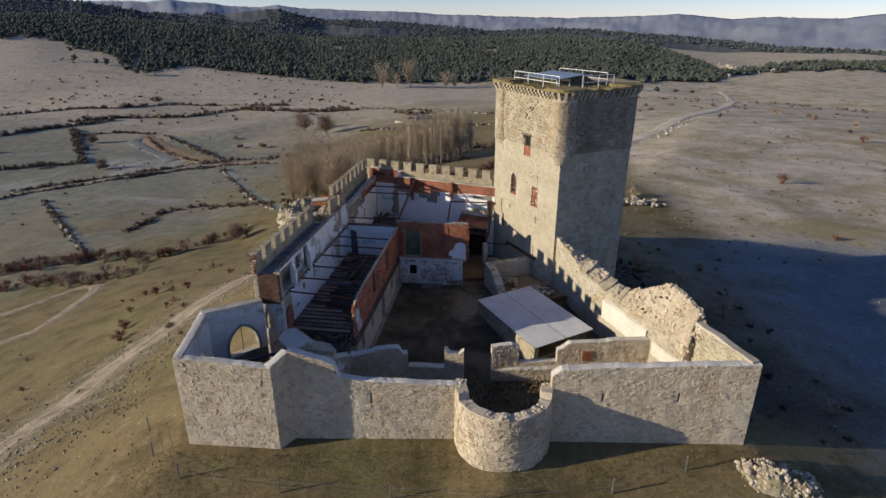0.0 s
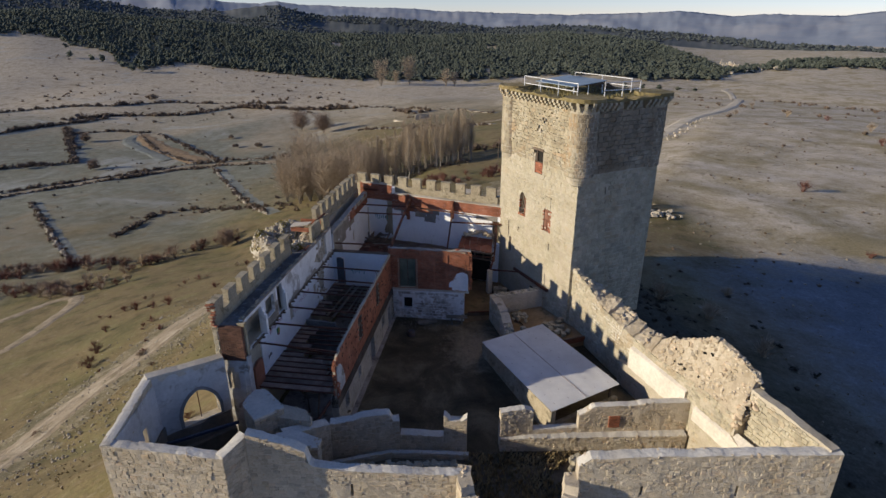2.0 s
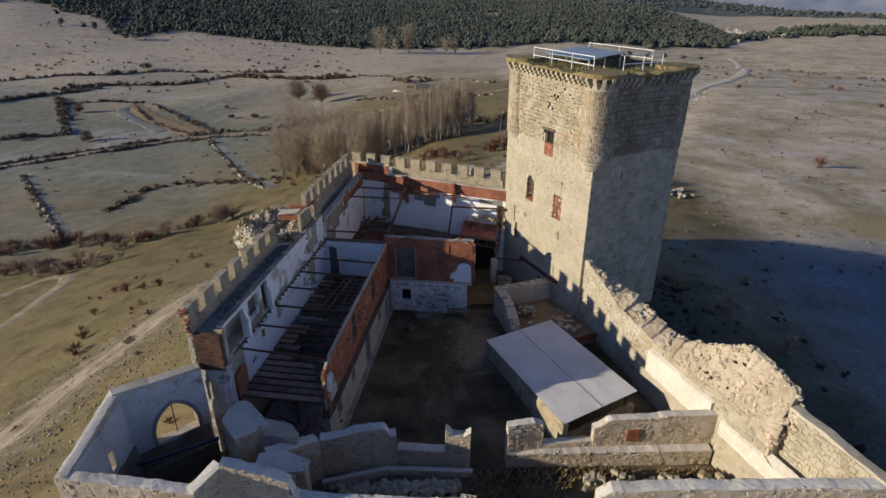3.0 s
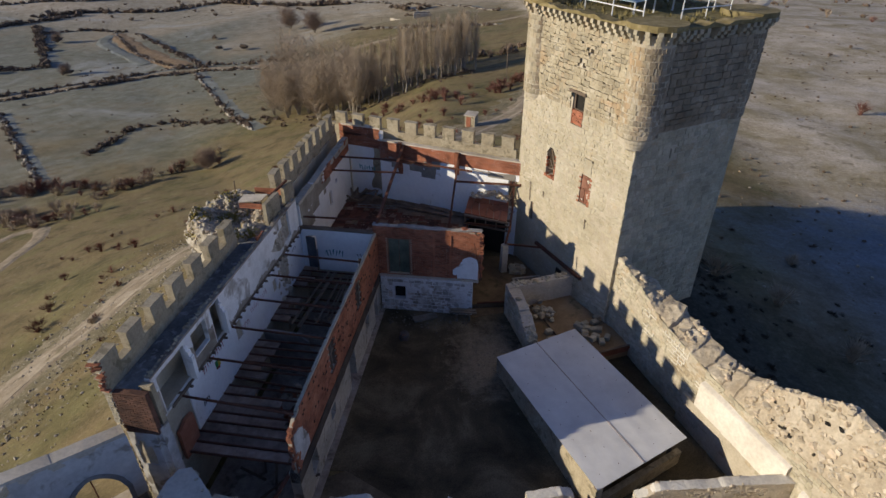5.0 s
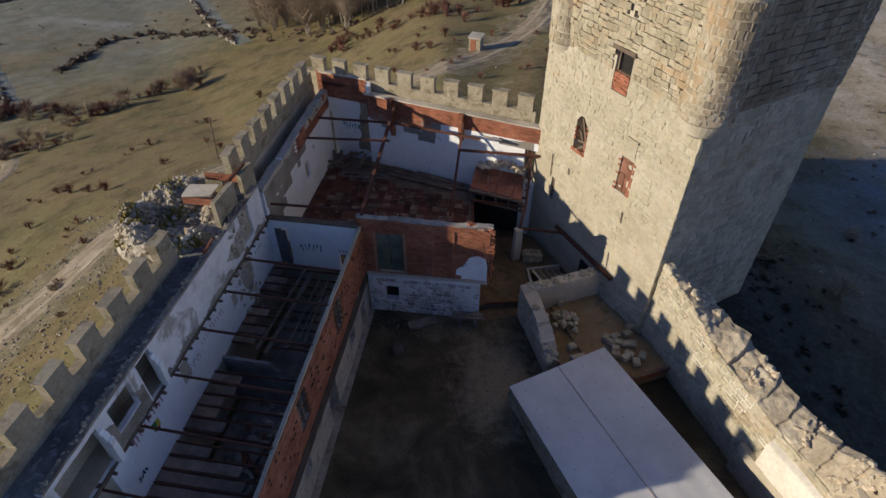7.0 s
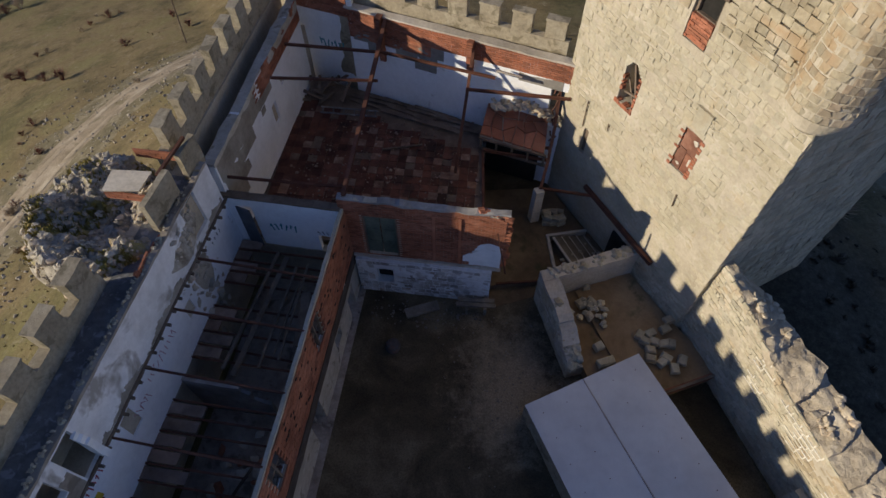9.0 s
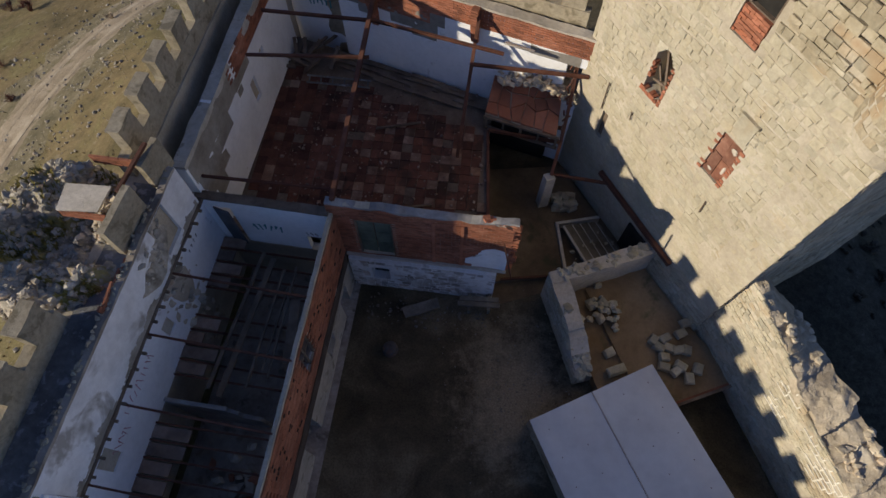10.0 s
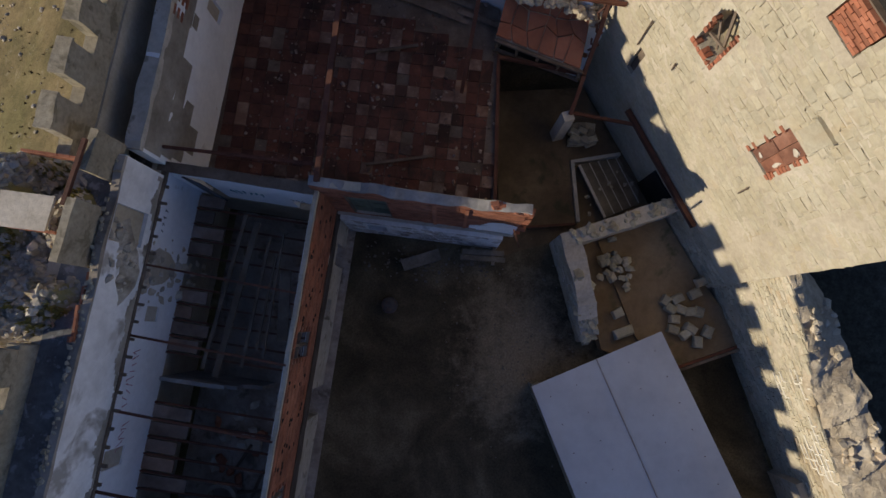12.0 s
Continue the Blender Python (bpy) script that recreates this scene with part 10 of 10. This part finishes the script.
# rock outcrop at the edge of the wood
sp = Soup()
for k in range(110):
    az, r_ = rl.normal(26.6, 1.4), rl.normal(975, 40)
    x, y = r_ * math.sin(math.radians(az)), r_ * math.cos(math.radians(az))
    rock(sp, (x, y, gz(x, y) + 1.5), rl.uniform(1.2, 4.2), int(rl.integers(1, 90000)), 0.9)
tagged(part("rock_outcrop", sp, m_field_stone), "pale rock outcrop at the edge of the wood", "rocks", kind="stuff")

# ---------------------------------------------------------------- far hills and mountain range
def far_mat(name, dark, mid, light, snow=None):
    m, nt, bs = node_mat(name, 1.0)
    co = place_coord(nt)
    n1, n2 = noise_node(nt, 0.0022, 8, 0.65, co), noise_node(nt, 0.012, 8, 0.7, co)
    col = ramp(nt, n1, [(0.32, dark), (0.5, mid), (0.68, light)])
    col = mix(nt, ramp(nt, n2, [(0.50, (0, 0, 0)), (0.74, (0.6, 0.6, 0.6))]), col, light)
    if snow:
        sep = nt.nodes.new("ShaderNodeSeparateXYZ")
        nt.links.new(co, sep.inputs[0])
        hgt = math_node(nt, "ADD", math_node(nt, "MULTIPLY", sep.outputs[2], 0.01), math_node(nt, "MULTIPLY", n2, 0.9))
        peaks = ramp(nt, math_node(nt, "MULTIPLY", sep.outputs[0], 0.0002), [(0.17, (0, 0, 0)), (0.24, (1, 1, 1))])
        cover = math_node(nt, "MULTIPLY", ramp(nt, hgt, [(snow, (0, 0, 0)), (snow + 0.1, (0.9, 0.9, 0.9))]), peaks)
        col = mix(nt, cover, col, (0.80, 0.82, 0.86))
    nt.links.new(col, bs.inputs["Base Color"])
    return m


def far_range(name, label, r0, r1, foot, crest, material, rough, fine, woods=None):
    """A range of hills: rises from its foot to a crest given as (bearing, height)."""
    v, f = [], []
    AZ = np.arange(-58, 58.01, 0.2)
    n = 19
    cx_, cz_ = [p[0] for p in crest], [p[1] for p in crest]
    for a in AZ:
        top_z = float(np.interp(a, cx_, cz_))
        for j in range(n):
            t = j / (n - 1)
            r_ = r0 + (r1 - r0) * t
            crag = 0.6 * rough * (0.5 * nz(a * 0.5, t * 1.5, 1) + 0.3 * nz(a * 1.7, t * 3, 5)) + fine * nz(a * 6, t * 5, 3)
            px, py = r_ * math.sin(math.radians(a)), r_ * math.cos(math.radians(a))
            spur = nz(px, py, 4, 0.0035) + 0.5 * nz(px, py, 9, 0.009)
            zz = foot + (top_z - foot) * t ** 0.85 + crag * t + 1.8 * rough * spur * (1 - t) * t * 2
            v.append((r_ * math.sin(math.radians(a)), r_ * math.cos(math.radians(a)), zz))
        back = (r1 + 60)
        v.append((back * math.sin(math.radians(a)), back * math.cos(math.radians(a)), foot))
    if woods:
        crowns = Soup()
        for k in range(woods[0]):
            i, j = int(rl.integers(90, len(AZ) - 91)), int(rl.integers(0, n - 1))
            w_ = rl.random()
            p0_, p1_ = np.array(v[i * (n + 1) + j]), np.array(v[i * (n + 1) + j + 1])
            q_ = p0_ + (p1_ - p0_) * w_ + np.array((rl.uniform(-5, 5), 0, 0))
            if nz(q_[0], q_[1], 17, 0.004) < woods[2]:
                continue
            s_ = rl.uniform(3.0, 6.0)
            crowns.add([(q_[0] + 1.3 * s_ * c_[0] * rl.uniform(0.7, 1.3), q_[1] + s_ * c_[1], q_[2] + s_ * (0.7 + 1.1 * c_[2])) for c_ in OCT], OCF)
        tagged(part("far_woods", crowns, woods[1]), "distant pine woods on the hills", "woods", kind="stuff")
    n += 1
    for i in range(len(AZ) - 1):
        for j in range(n - 1):
            f.append((i * n + j, (i + 1) * n + j, (i + 1) * n + j + 1, i * n + j + 1))
    sp = Soup()
    sp.add(v, f)
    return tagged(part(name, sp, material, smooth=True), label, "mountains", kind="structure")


# distance haze put into the base colours of the hills and woods
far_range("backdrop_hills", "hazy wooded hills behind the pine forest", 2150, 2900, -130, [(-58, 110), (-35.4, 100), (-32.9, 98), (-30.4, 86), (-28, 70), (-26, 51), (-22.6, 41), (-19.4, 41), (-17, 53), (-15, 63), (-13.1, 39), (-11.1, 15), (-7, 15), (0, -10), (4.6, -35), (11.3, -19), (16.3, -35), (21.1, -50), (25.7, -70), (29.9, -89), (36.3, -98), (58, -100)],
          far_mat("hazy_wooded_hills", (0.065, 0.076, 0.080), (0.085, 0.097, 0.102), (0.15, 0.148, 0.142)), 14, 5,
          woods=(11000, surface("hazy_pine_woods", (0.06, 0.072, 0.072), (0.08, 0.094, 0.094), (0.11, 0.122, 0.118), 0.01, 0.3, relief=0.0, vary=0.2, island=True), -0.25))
# blue distance haze put into the mountain colours
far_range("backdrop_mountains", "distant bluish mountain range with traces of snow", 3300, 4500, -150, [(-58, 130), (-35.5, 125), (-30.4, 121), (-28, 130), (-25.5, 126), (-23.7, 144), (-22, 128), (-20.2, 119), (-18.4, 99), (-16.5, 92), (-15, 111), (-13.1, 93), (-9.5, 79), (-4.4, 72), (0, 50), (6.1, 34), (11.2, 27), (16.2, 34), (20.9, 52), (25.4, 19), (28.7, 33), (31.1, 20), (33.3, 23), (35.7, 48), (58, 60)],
          far_mat("hazy_blue_mountains", (0.21, 0.245, 0.305), (0.26, 0.29, 0.345), (0.34, 0.34, 0.36), 0.95), 20, 4)

# rough dark scrub on the bank below the east wall
m_bramble = surface("dark_brambles", (0.032, 0.03, 0.023), (0.055, 0.05, 0.039), (0.085, 0.078, 0.062), 0.5, 3, relief=0.0, vary=0.3, island=True)
sp = Soup()
for k in range(30):
    t = rl.random()
    x = 17.2 + 12 * rl.random() ** 1.3
    y = 26 + 30 * t
    if outside(x, y) < 0.6:
        continue
    clump(sp, (x, y, gz(x, y) - 0.15), rl.uniform(0.12, 0.45), int(rl.integers(1, 90000)), 0.6)
for k in range(260):
    y = 28 + 26 * rl.random()
    x = (16.4 if y < 44 else 15.8) - 0.30 * max(0.0, y - 26) * (y < 44) + 6.5 * rl.random() ** 1.7
    if outside(x, y) < 0.4:
        continue
    clump(sp, (x, y, gz(x, y) - 0.12), 0.10 + 0.30 * rl.random() ** 2, int(rl.integers(1, 90000)), 0.7)
tagged(part("bank_scrub", sp, m_bramble), "rough dark scrub on the bank below the east wall", "scrub", kind="stuff")
